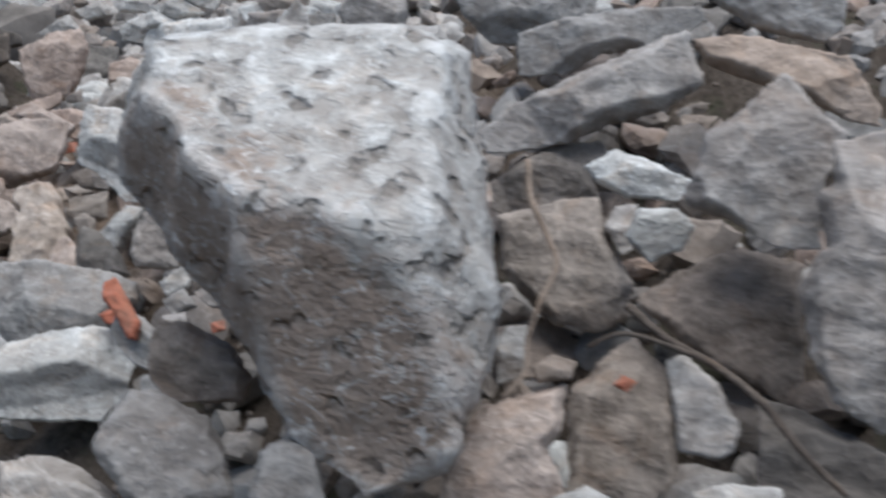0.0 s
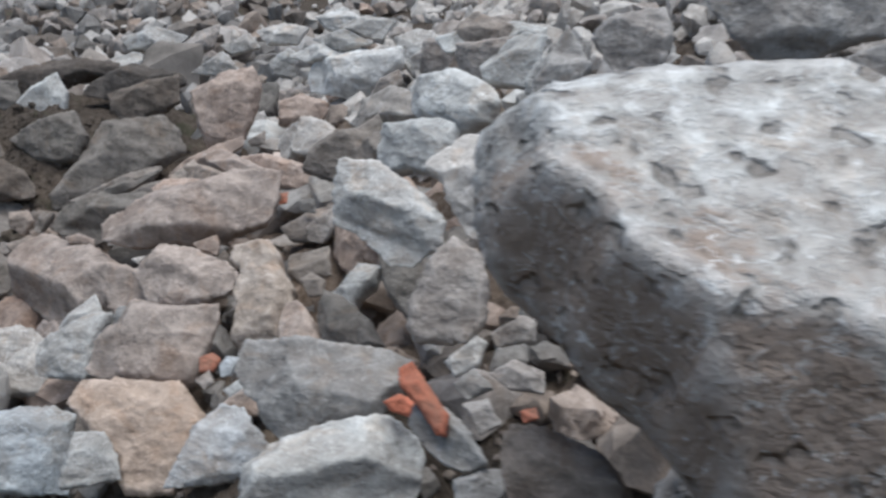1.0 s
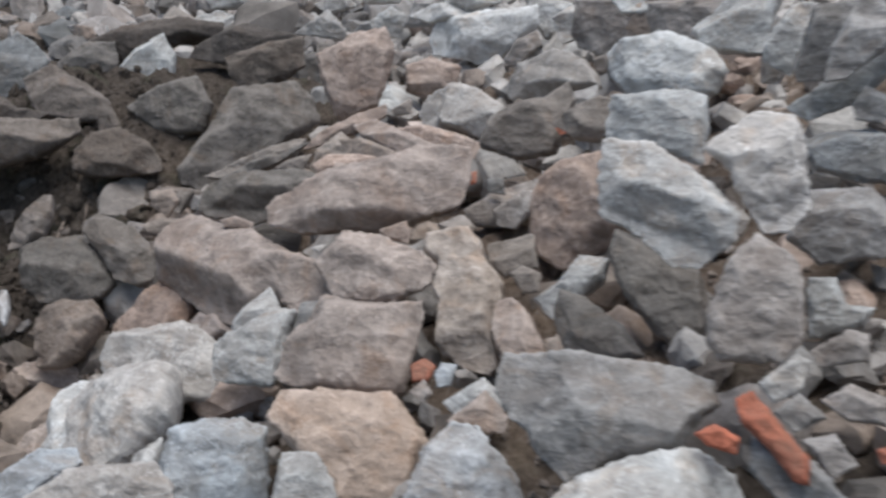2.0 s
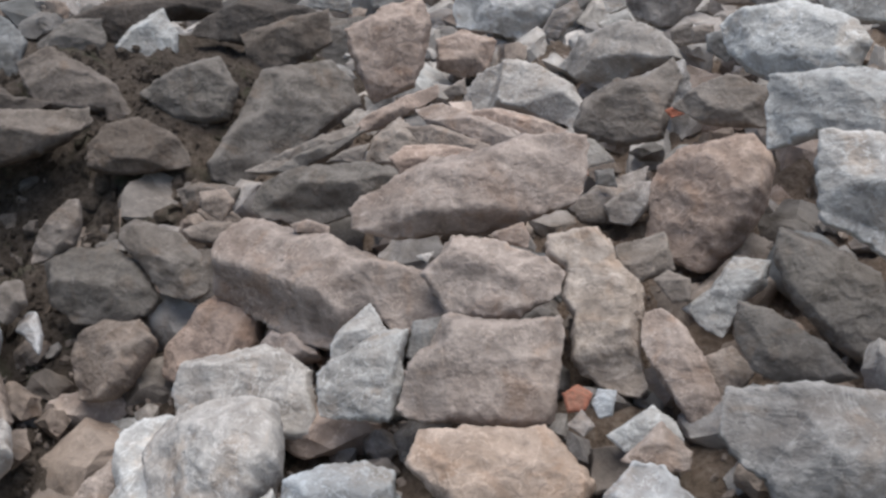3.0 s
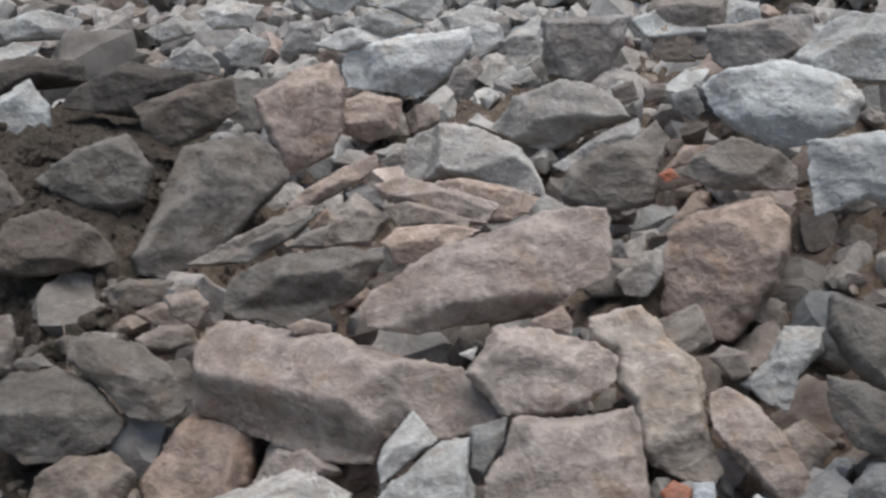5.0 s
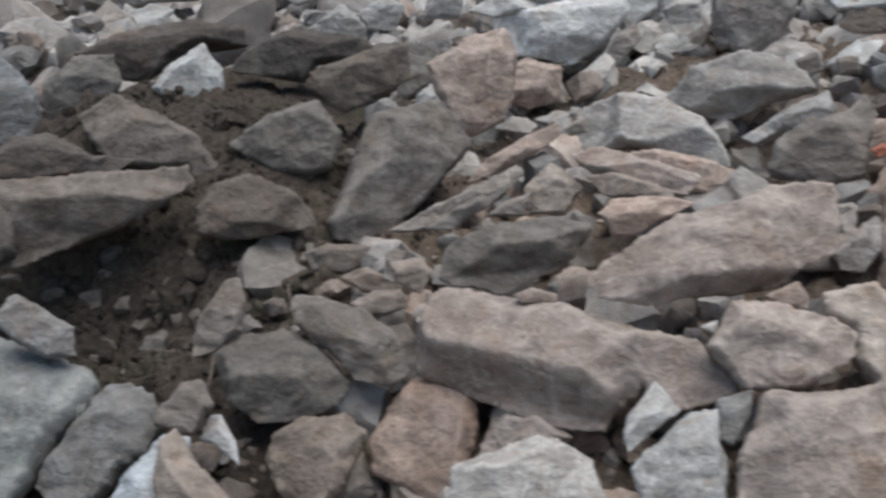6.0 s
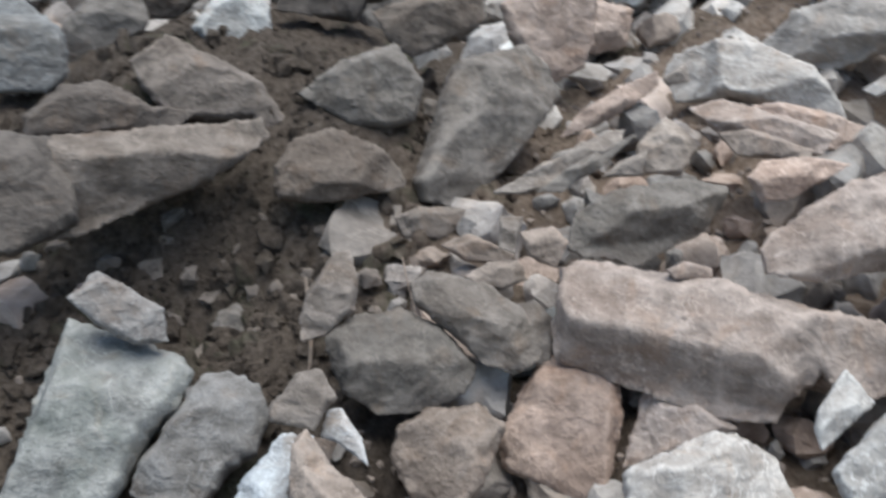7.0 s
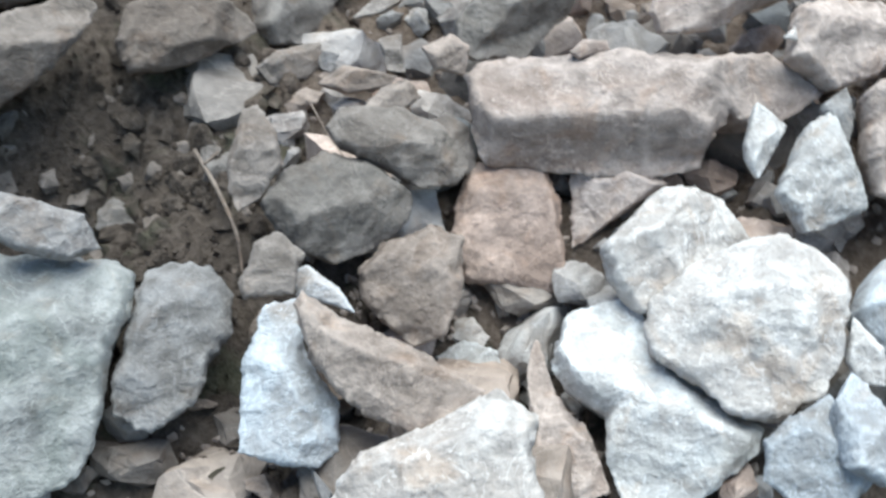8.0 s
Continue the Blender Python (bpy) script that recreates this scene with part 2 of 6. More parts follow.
# ---- stones ----
def fill_outline(ring, seg, rng):
    """Even points within an outline and the triangles between them; the outline's own points come first."""
    lo, hi = ring.min(0), ring.max(0)
    pts = []
    row, y = 0, lo[1] + seg
    while y < hi[1]:
        x = lo[0] + seg * (0.5 + 0.5 * (row % 2))
        while x < hi[0]:
            pts.append((x + rng.uniform(-0.25, 0.25) * seg, y + rng.uniform(-0.25, 0.25) * seg))
            x += seg
        y += seg * 0.87
        row += 1
    pts = np.array(pts)
    a, b = ring, np.roll(ring, -1, 0)
    crossed = ((a[:, 1][:, None] > pts[:, 1]) != (b[:, 1][:, None] > pts[:, 1])) & (
        pts[:, 0] < (b[:, 0] - a[:, 0])[:, None] * (pts[:, 1] - a[:, 1][:, None])
        / np.where(np.abs(b[:, 1] - a[:, 1]) < 1e-12, 1e-12, b[:, 1] - a[:, 1])[:, None] + a[:, 0][:, None])
    clear = np.hypot(pts[:, 0] - a[:, 0][:, None], pts[:, 1] - a[:, 1][:, None]).min(0) > 0.55 * seg
    pts = pts[(crossed.sum(0) % 2 == 1) & clear]
    every = [Vector(p) for p in ring] + [Vector(p) for p in pts]
    edges = [(i, (i + 1) % len(ring)) for i in range(len(ring))]
    out, _, tris, _, _, _ = delaunay_2d_cdt(every, edges, [], 1, 1e-7)
    if len(out) != len(every):
        keep = len(every)
        tris = [t for t in tris if max(t) < keep]
        out = out[:keep]
    return np.array([tuple(v) for v in out]), tris


def stone(kind, label, tone, at, turn, corners, k=1.0, boulder=0, ridge=None):
    """A broken stone: an angular outline across its broad side, split faces rising to a worn crown in front, a rough back."""
    rng = random.Random(int(abs(at[0] * 7919 + at[1] * 104729 + at[2] * 1299709) * 10))
    c = np.array(corners) / 100.0
    nxt = np.roll(c, -1, 0)
    area = abs((c[:, 0] * nxt[:, 1] - nxt[:, 0] * c[:, 1]).sum()) / 2
    r = math.sqrt(area / math.pi)
    seg = max(r / 20, min(0.004, r / 9))
    ring = []
    salt = Vector((rng.uniform(0, 90), rng.uniform(0, 90), rng.uniform(0, 90)))
    for a, b in zip(c, nxt):
        length = np.hypot(*(b - a))
        out = np.array([b[1] - a[1], a[0] - b[0]]) / max(length, 1e-6)
        for i in range(max(2, int(length / seg))):
            f = i / max(2, int(length / seg))
            p = a + (b - a) * f
            q = Vector((p[0], p[1], 0)) * (2.2 / r) + salt
            p = p + out * r * (0.03 * noise.noise(q) + 0.03 * noise.noise(q * 3.1) + 0.02 * noise.noise(q * 7.3))
            ring.append(p)
    ring = np.array(ring)
    count = len(ring)
    flat, front = fill_outline(ring, seg, rng)
    # split faces fall from the crown to each side of the outline
    tops = []
    for a, b in zip(c, nxt):
        ab = b - a
        f = np.clip(((flat - a) @ ab) / max(ab @ ab, 1e-9), 0, 1)
        d = np.hypot(*(flat - a - f[:, None] * ab).T)
        up = -ab[0] / max(np.hypot(*ab), 1e-9)
        steep = (1.5 if up > 0.4 else 3.0 if up < -0.4 else 2.2) * rng.uniform(0.6, 1.5) * k
        tops.append(steep * d)
    crown = (1.2 if boulder else 0.4) * r
    off, lean, upper, lower = ridge or (rng.uniform(-0.25, 0.45), rng.uniform(-35, 35), rng.uniform(0.45, 0.95), rng.uniform(0.2, 0.7))
    axis = np.array([math.sin(radians(lean)), math.cos(radians(lean))])
    # an upper face above the ridge line, a front face below it, and chance breaks at the sides
    tops.append(crown - upper * (flat @ axis - off * r))
    tops.append(crown + lower * (flat @ axis - off * r))
    for n in range(5):
        ang, m = rng.uniform(0, 2 * math.pi), rng.uniform(0.2, 0.75)
        tops.append(crown + m * r * rng.uniform(0.25, 0.6) - m * (flat @ np.array([math.cos(ang), math.sin(ang)])))
    if boulder:
        # pitted upper face, steep flank and undercut front
        for ang, m, px, py in ((75, 0.3, 0.05, 0.0), (218, 1.25, -0.21, 0.0), (262, 1.0, 0.05, -0.12), (350, 0.5, 0.18, 0.0)):
            g = radians(ang)
            tops.append(0.2 - m * ((flat - np.array([px, py])) @ np.array([math.cos(g), math.sin(g)])))
    tops = np.array(tops)
    soft = 0.009 * r
    low = tops.min(0)
    h = low - soft * np.log(np.exp(-(tops - low) / soft).sum(0))
    h = np.maximum(h, -0.05 * r)
    verts = [(x, y, z) for (x, y), z in zip(flat, h)]
    back = 0.95 * r
    for v in (0.97, 0.88, 0.7, 0.42):
        z = -back * math.sqrt(1 - v * v)
        verts += [(x * v, y * v, z) for x, y in ring]
    verts.append((0, 0, -back))
    faces = [tuple(t) for t in front]
    base = len(flat)
    rows = [0] + [base + n * count for n in range(4)]
    for a, d in zip(rows, rows[1:]):
        faces += [(a + i, d + i, d + (i + 1) % count, a + (i + 1) % count) for i in range(count)]
    a, tip = rows[-1], len(verts) - 1
    faces += [(a + i, tip, a + (i + 1) % count) for i in range(count)]
    rough = []
    for x, y, z in verts:
        p = Vector((x, y, z))
        q = p / r + salt
        d = 0.02 * min(r, 0.2) * noise.fractal(q * 2.2, 0.7, 2.2, 4) + min(0.02 * r, 0.005) * noise.noise(p * 110 + salt)
        # chipped ledges along the bedding
        g = 2.6 * noise.noise(Vector((q.x * 1.5, q.y * 3.4, q.z * 3.4)))
        step = math.floor(g) + min(1.0, (g - math.floor(g)) * 7)
        d += 0.022 * min(r, 0.2) * step
        rough.append(p + Vector((x * 0.5, y * 0.5, max(z, 0) + 0.3 * r)).normalized() * d)
    ob = mesh_object(kind, rough, faces, ROCK[tone])
    ob.matrix_world = pose(*at, *turn)
    return tagged(ob, label, "brick" if kind == "brick_fragment" else kind, "stones of the rubble slope")


stone("boulder", "big grey-white quarried boulder with pitted crystalline upper face", "B", (1.344, 0.682, 1.192), (54, -0, -5), ((-38.2,14.1),(-34.6,4.9),(-26.7,-1.6),(-21.2,-8.8),(-14.7,-13.8),(-9.1,-19.5),(-1.9,-29.8),(3.8,-34),(10.8,-37.9),(16.7,-36.4),(22.1,-31.2),(25.7,-22.9),(26.8,-11.8),(24.6,0.7),(20.2,17.1),(16.8,33.6),(9.4,36.6),(-9.6,35.3),(-17.5,35.8),(-28.9,33.4),(-39.3,25.2)), boulder=1)
stone("stone", "medium tan-grey angular block of rough limestone in rubble", "T", (0.105, 1.707, 0.84), (54, 0, 0), ((-14.3,-8.4),(10.8,-10),(12.3,-8.2),(14,7.1),(13.5,11.6),(8.2,10.4),(1.4,10.5),(-7.9,10.6),(-9.7,6.3),(-13.8,1.6),(-14.3,-0.2),(-16.1,-6.7)), ridge=(0.5, 4, 0.6, 0.2))
stone("stone", "small dark grey wedge-shaped block of rough limestone in rubble", "k", (-0.015, 1.804, 0.875), (56, 0, -5), ((-0.9,-5.3),(3.1,-0.1),(4,4.6),(-2.5,3),(-3.2,-4)), ridge=(0.65, 25, 0.7, 0.12))
stone("stone", "small pale grey wedge-shaped block of rough limestone in rubble", "p", (-0.152, 1.852, 0.866), (56, 0, 0), ((-4.7,-6.2),(0.8,-2.6),(6,0.4),(2.3,6.3),(-3.6,0.3),(-5.1,-2.6)), ridge=(-0.01, -12, 0.6, 0.5))
stone("stone", "medium pale grey angular block of rough limestone in rubble", "p", (-0.123, 1.744, 0.811), (53, 0, -1), ((-8.1,-7.2),(5,-7.8),(6,-6.5),(7.3,0.2),(7,4.1),(7.7,10.1),(2.8,9.8),(-2.2,6.5),(-9.1,0.9)), ridge=(0.45, -16, 0.5, 0.2))
stone("stone", "medium tan-grey wedge-shaped block of rough limestone in rubble", "T", (0.106, 1.89, 0.968), (60, 0, -4), ((-10.3,-3.6),(-7.4,-8),(2.8,-8.2),(5.9,-7.1),(13.6,-2.3),(14.1,1.6),(10.6,4.9),(1.4,8.1),(-7.5,8.7),(-13.7,0.4)), ridge=(0.25, 20, 0.9, 0.25))
stone("stone", "medium yellowish tan angular block of rough limestone in rubble", "y", (0.321, 1.855, 0.918), (58, 0, -15), ((-11.9,9.9),(-8.1,7.3),(-7.9,1.9),(-5.2,-2.2),(-4.4,-10.4),(-2.3,-12.8),(3.7,-15.5),(9.1,-15.7),(10.1,-13.2),(8,-5.7),(7.4,5.2),(1.7,10.4),(0,14.2),(-2.9,17.1),(-12.6,14.3)), ridge=(-0.84, -33, 0.1, 1.2))
stone("stone", "large tan-grey long slab of rough limestone in rubble", "T", (-0.269, 2.057, 0.906), (59, 0, -31), ((-28,-6.5),(-17.4,-9.2),(-7.3,-11.1),(3.9,-13.3),(11.2,-12.7),(12.4,-8.2),(17.2,-3.2),(22.8,-6.4),(28.3,-4.9),(34.9,-1.3),(31.4,1.4),(26.8,5.1),(25.3,7.1),(12.9,7.9),(-0.8,11),(-14.7,12.2),(-26.2,12.3),(-29.9,10.3),(-29.3,-3.1)), ridge=(-0.10, 4, 0.35, 1.1))
stone("stone", "medium tan-grey long slab of rough limestone in rubble", "T", (0.074, 2.066, 1.115), (65, 0, -5), ((-26.3,-9.3),(-18.5,-10.8),(-9.8,-10),(1.1,-9.1),(7.7,-8.1),(12.2,-5.3),(20.5,-2.6),(23.3,5.3),(22.2,12.3),(18.3,13.1),(9.3,11.8),(0.4,9),(-9.7,6.3),(-16.3,2.4),(-25.6,-3.2),(-27.2,-4.8)), ridge=(-0.35, -6, 0.1, 1))
stone("stone", "medium brown soil-dusted long slab of rough limestone in rubble", "m", (-0.303, 2.337, 1.054), (65, 0, 7), ((-14.5,-5.8),(-2.8,-8.4),(4.6,-6.4),(13.5,-2.5),(17.7,2.4),(19.2,4.9),(13,7.2),(3.1,7.4),(-6.7,6.3),(-14,2.9),(-17.1,-3.8)), ridge=(0.14, 0, 0.8, 0.9))
stone("stone", "small tan-grey long slab of rough limestone in rubble", "T", (-0.044, 2.262, 1.146), (67, 0, -3), ((-6.1,-4.6),(-1.4,-4.5),(7,-0.7),(12.5,2),(3.5,3.7),(-5.4,3.2),(-9,0.3)), ridge=(0.02, -7, 0.9, 0.5))
stone("stone", "large brown soil-dusted angular block of rough limestone in rubble", "m", (-0.506, 2.829, 1.171), (69, 0, 26), ((-21.3,-15.3),(-15.4,-17.5),(-7.8,-15.4),(0.1,-12.6),(14.2,-3.3),(23.2,3),(21.8,11),(16.4,16.6),(3.9,16.2),(-3.9,14.8),(-10.1,4.7),(-18.4,-6.3),(-22,-11)), ridge=(0.4, 12, 0.4, 0.25))
stone("stone", "medium tan-grey angular block of rough limestone in rubble", "T", (-0.24, 3.201, 1.35), (74, 0, 2), ((-12.2,-2.4),(-8.5,-10.7),(-5.5,-17.1),(7.8,-11.9),(11.6,0.6),(12.7,9),(8.9,15.7),(-2.8,12.5),(-14.1,6)), ridge=(0.55, -18, 0.5, 0.18))
stone("stone", "medium tan-grey wedge-shaped block of rough limestone in rubble", "T", (-0.023, 3.462, 1.319), (73, 0, -2), ((-9.2,-5.1),(-1.2,-8),(7.8,-6.3),(10.8,4.7),(-0.8,8),(-9.9,4.9)), ridge=(-0.28, -3, 0.15, 0.8))
stone("stone", "medium whitish long slab of rough limestone in rubble", "w", (0.131, 3.694, 1.479), (76, 0, -20), ((-21.2,-8.1),(-7.4,-9.6),(3.7,-11.9),(14.2,-6.1),(22.6,5.3),(21.1,11),(-0.3,8.9),(-18.3,6.5),(-23.1,-0.3)), ridge=(-0.25, -7, 0.15, 1))
stone("stone", "small grey-brown wedge-shaped block of rough limestone in rubble", "g", (0.298, 3.553, 1.426), (75, 0, -7), ((-1,-6.1),(7,2.3),(4.6,7),(-2.8,3.3),(-7.5,-6)), ridge=(0.4, 12, 0.4, 0.25))
stone("stone", "medium pale grey long slab of rough limestone in rubble", "p", (0.177, 2.887, 1.24), (71, 0, -42), ((-18.3,-7.3),(-5.1,-5.3),(8.2,-6.6),(24.9,-9.5),(22,-5.3),(14.8,4.1),(1.2,8.8),(-10.3,9.2),(-21.2,4.7),(-22.6,-1.9)), ridge=(-0.41, 5, 0.3, 0.7))
stone("stone", "medium tan-grey long slab of rough limestone in rubble", "T", (0.15, 2.577, 1.175), (69, 0, -7), ((-8.3,-1.9),(-2.8,-5.6),(6.7,-5.2),(16.1,-0.7),(4.1,3.6),(-5.5,5.6),(-15.1,4.3)), ridge=(0.5, 4, 0.6, 0.2))
stone("stone", "medium pale grey long slab of rough limestone in rubble", "p", (0.429, 2.894, 1.347), (73, 0, -44), ((-12.4,-8),(-3.6,-10.2),(8.7,-4.6),(21.1,-0.3),(17.3,4),(7.9,8.7),(-1,9),(-13.2,4.8),(-21.3,-4.4)), ridge=(-0.17, -9, 0.4, 1))
stone("stone", "medium whitish wedge-shaped block of rough limestone in rubble", "w", (0.74, 2.233, 1.404), (74, 0, -39), ((-15.2,-2),(-8.1,-7.4),(2,-9.7),(8.7,-7.8),(14.5,-4.7),(16,1.2),(12.8,4.7),(6.7,7),(-1.9,9.5),(-12.7,7.4),(-18.3,3.6)), ridge=(-0.29, 5, 0.2, 0.8))
stone("stone", "medium whitish dusty angular block of rough limestone in rubble", "w", (0.713, 1.838, 1.307), (70, 0, -26), ((-10.9,-1.6),(-9.9,-8.3),(-1.5,-5.3),(5.1,-6.5),(10.6,-7.7),(10.6,0.2),(9.3,6.2),(4.2,7.6),(-5.2,6.4),(-11.9,5.7)), ridge=(0.5, 4, 0.6, 0.2))
stone("stone", "medium tan-grey angular block of rough limestone in rubble", "T", (0.547, 2.096, 1.093), (65, 0, -53), ((-11.3,-12.3),(-4.2,-14),(4.5,-15.3),(10.8,-3),(12.3,4.2),(10.2,12.2),(6.4,14.9),(-8.6,11.2),(-13.9,5.5),(-11.9,-4.3)), ridge=(0.55, -18, 0.5, 0.18))
stone("stone", "medium earthy brown angular block of rough limestone in rubble", "t", (0.414, 2.361, 1.252), (70, 0, -14), ((-12.2,-6.4),(-2.1,-8.8),(8.4,-6.7),(8.9,-0.3),(11.2,7.4),(8.7,11.9),(3.7,8),(-3.8,6.6),(-10.6,2.1),(-12.9,-4.4)), ridge=(0.5, 4, 0.6, 0.2))
stone("stone", "medium earthy brown long slab of rough limestone in rubble", "t", (0.604, 2.141, 1.283), (70, 0, -20), ((-6.2,-4.4),(2.8,-4.7),(10.5,-4.5),(10.9,0.2),(6.9,3.6),(-2.2,6.4),(-7.7,3.9),(-12.6,-0.9)), ridge=(-0.26, 1, 0.4, 0.8))
stone("stone", "small pale grey angular block of rough limestone in rubble", "p", (0.554, 1.836, 0.96), (60, 0, -22), ((-3.5,-7.2),(0.1,-8.5),(2.2,-2.1),(6.4,2.5),(6.7,7.2),(-0.3,7.3),(-3.4,0.7),(-8.2,-3.9)), ridge=(0.3, -8, 0.45, 0.3))
stone("stone", "small earthy brown wedge-shaped block of rough limestone in rubble", "t", (0.457, 1.851, 0.968), (60, 0, -19), ((-0.2,-3.3),(3.3,-2.3),(2.7,1.8),(-1.9,3.1),(-4.2,0.9)), ridge=(0.5, 4, 0.6, 0.2))
stone("stone", "medium tan-grey angular block of rough limestone in rubble", "T", (0.461, 1.721, 0.842), (55, 0, -21), ((-8.9,4.6),(-6.2,0.8),(-0.6,-5.6),(4.3,-10.8),(8.4,-11.8),(9.2,-7.5),(6.3,-2),(2.2,4.6),(-1.4,8.8),(-6.4,11.9),(-9.5,10.8)), ridge=(0.65, 25, 0.7, 0.12))
stone("stone", "small earthy brown wedge-shaped block of rough limestone in rubble", "t", (0.537, 1.729, 0.84), (56, 0, -23), ((-3.2,-4),(1.6,-5.4),(5,1.4),(0,5.4),(-4.6,2.4)), ridge=(0.65, 25, 0.7, 0.12))
stone("stone", "small brown soil-dusted wedge-shaped block of rough limestone in rubble", "m", (0.599, 1.587, 0.937), (57, 0, -27), ((-8.8,1.2),(-4.7,-4.4),(-0.3,-5.6),(6.4,-5.2),(11.8,-2.7),(5.9,2),(-2.9,6.1),(-9.2,7.3)), ridge=(-0.27, 9, 0.15, 0.9))
stone("stone", "medium grey-brown wedge-shaped block of rough limestone in rubble", "g", (0.633, 1.523, 0.835), (54, 0, -29), ((-11.3,-5.7),(-6.9,-6.8),(10.7,-3.7),(10.2,4.9),(5.9,7.1),(-1.3,5.9),(-8,4.7),(-11.8,-0.3)), ridge=(0.5, 4, 0.6, 0.2))
stone("stone", "small grey-brown wedge-shaped block of rough limestone in rubble", "g", (0.565, 1.672, 0.809), (54, 0, -24), ((-1.1,-4.5),(1.4,-1.8),(3.5,3.3),(0.2,3.5),(-3.2,-0.4)), ridge=(0.65, 25, 0.7, 0.12))
stone("stone", "small pale grey wedge-shaped block of rough limestone in rubble", "p", (0.381, 1.588, 0.785), (52, 0, -20), ((-3,-4.1),(6.5,-0.9),(4.6,2.5),(0.1,4.7),(-6.8,-1.8)), ridge=(0.4, 12, 0.4, 0.25))
stone("stone", "medium pale grey angular block of rough limestone in rubble", "p", (-0.372, 1.832, 0.74), (53, 0, 7), ((-14.6,1.4),(-13,-6.5),(12.8,-9.5),(14.2,-4.7),(13,4.6),(8.7,8.2),(3.3,10.8),(-6.7,8.2),(-13.1,6.8)), ridge=(0.55, -18, 0.5, 0.18))
stone("stone", "small earthy brown wedge-shaped block of rough limestone in rubble", "t", (-0.556, 2.227, 0.89), (60, 0, 11), ((-2.9,0.8),(-0.7,-6.9),(2.2,-5.7),(3.9,1.3),(1.3,5.3),(-4.9,4.6)), ridge=(0.5, 4, 0.6, 0.2))
stone("stone", "small dark soil-stained long slab of rough limestone in rubble", "d", (-0.672, 2.642, 0.988), (65, 0, 12), ((-7,-2.3),(0.7,-4.1),(8.9,-1.5),(7.9,2.2),(-2.6,3.7),(-8.6,2)), ridge=(0.5, 4, 0.6, 0.2))
stone("stone", "small earthy brown long slab of rough limestone in rubble", "t", (-0.59, 2.377, 0.947), (63, 0, 11), ((-5,-2),(-0.3,-3.1),(6.4,-1.8),(4.9,2.6),(-1.7,2.8),(-7,0.7)), ridge=(0.65, 25, 0.7, 0.12))
stone("stone", "small yellowish tan wedge-shaped block of rough limestone in rubble", "y", (-0.159, 2.604, 1.13), (68, 0, 0), ((3.4,-5.3),(5.5,-2.6),(8.4,0.9),(1,7.7),(-5.9,1.9),(-8.1,-5)), ridge=(0.65, 25, 0.7, 0.12))
stone("stone", "small tan-grey wedge-shaped block of rough limestone in rubble", "T", (-0.187, 2.862, 1.193), (70, 0, 1), ((-5.1,-5.4),(3.9,-1),(12.3,4.2),(11.7,7.7),(1.1,3.6),(-9.5,-2.2),(-14,-7.4)), ridge=(-0.06, -25, 0.7, 0.8))
stone("stone", "small brown soil-dusted long slab of rough limestone in rubble", "m", (-0.362, 2.547, 1.114), (67, 0, 5), ((-5.5,-4.7),(3.8,-0.1),(13.5,6.7),(6.7,4.6),(-2.7,0.8),(-11.3,-4.2)), ridge=(0.12, -23, 0.7, 0.8))
stone("stone", "small earthy brown long slab of rough limestone in rubble", "t", (-0.265, 2.54, 1.113), (67, 0, 3), ((2.6,-2.1),(4.8,3.3),(-1.8,1.4),(-6.5,-1.8)), ridge=(0.55, -18, 0.5, 0.18))
stone("stone", "small earthy brown wedge-shaped block of rough limestone in rubble", "t", (-0.017, 2.888, 1.25), (71, 0, -3), ((-2.4,-2.4),(2.9,-1.3),(2.2,3.4),(-3.9,-0.4)), ridge=(0.3, -8, 0.45, 0.3))
stone("stone", "small earthy brown long slab of rough limestone in rubble", "t", (-0.015, 2.43, 1.169), (68, 0, -3), ((-6,-1.7),(9.3,-3.5),(10.7,-1.3),(-3.3,3.8),(-9.7,3)), ridge=(0.55, -18, 0.5, 0.18))
stone("stone", "medium brown soil-dusted wedge-shaped block of rough limestone in rubble", "m", (-0.533, 3.908, 1.34), (74, 0, 6), ((5.1,-8.6),(7.1,-0.1),(4,9.1),(-3.8,10.2),(-7.6,-7.9)), ridge=(0.65, 25, 0.7, 0.12))
stone("stone", "small pale grey wedge-shaped block of rough limestone in rubble", "p", (-0.599, 4.117, 1.499), (76, 0, 6), ((-5.4,-3.5),(9.8,-5.8),(9.1,-0.5),(1.3,8),(-13.4,-2.4)), ridge=(0.4, 12, 0.4, 0.25))
stone("stone", "medium pale grey wedge-shaped block of rough limestone in rubble", "p", (-0.408, 4.554, 1.522), (77, 0, 3), ((-7,-5.7),(4.4,-7),(9.5,3.5),(0.4,7.8),(-9,1.3)), ridge=(0.3, -8, 0.45, 0.3))
stone("stone", "medium grey-brown wedge-shaped block of rough limestone in rubble", "g", (-0.19, 4.276, 1.566), (77, 0, 1), ((5.9,-5.6),(8.5,6.5),(-4.6,6.5),(-9.4,-6.6)), ridge=(0.5, 4, 0.6, 0.2))
stone("stone", "medium grey-brown wedge-shaped block of rough limestone in rubble", "g", (0.444, 3.771, 1.548), (77, 0, -9), ((-0.9,-9.8),(6,-4.9),(6.9,7.9),(-4.8,8),(-7.2,-5.8)), ridge=(0.3, -8, 0.45, 0.3))
stone("stone", "medium grey-brown angular block of rough limestone in rubble", "g", (0.608, 3.236, 1.523), (77, 0, -14), ((-10,-7.9),(-1.5,-11.3),(5.3,-10.5),(11.7,-1.2),(14.9,8.9),(-12.1,8.3),(-12.6,-4.5)), ridge=(0.5, 4, 0.6, 0.2))
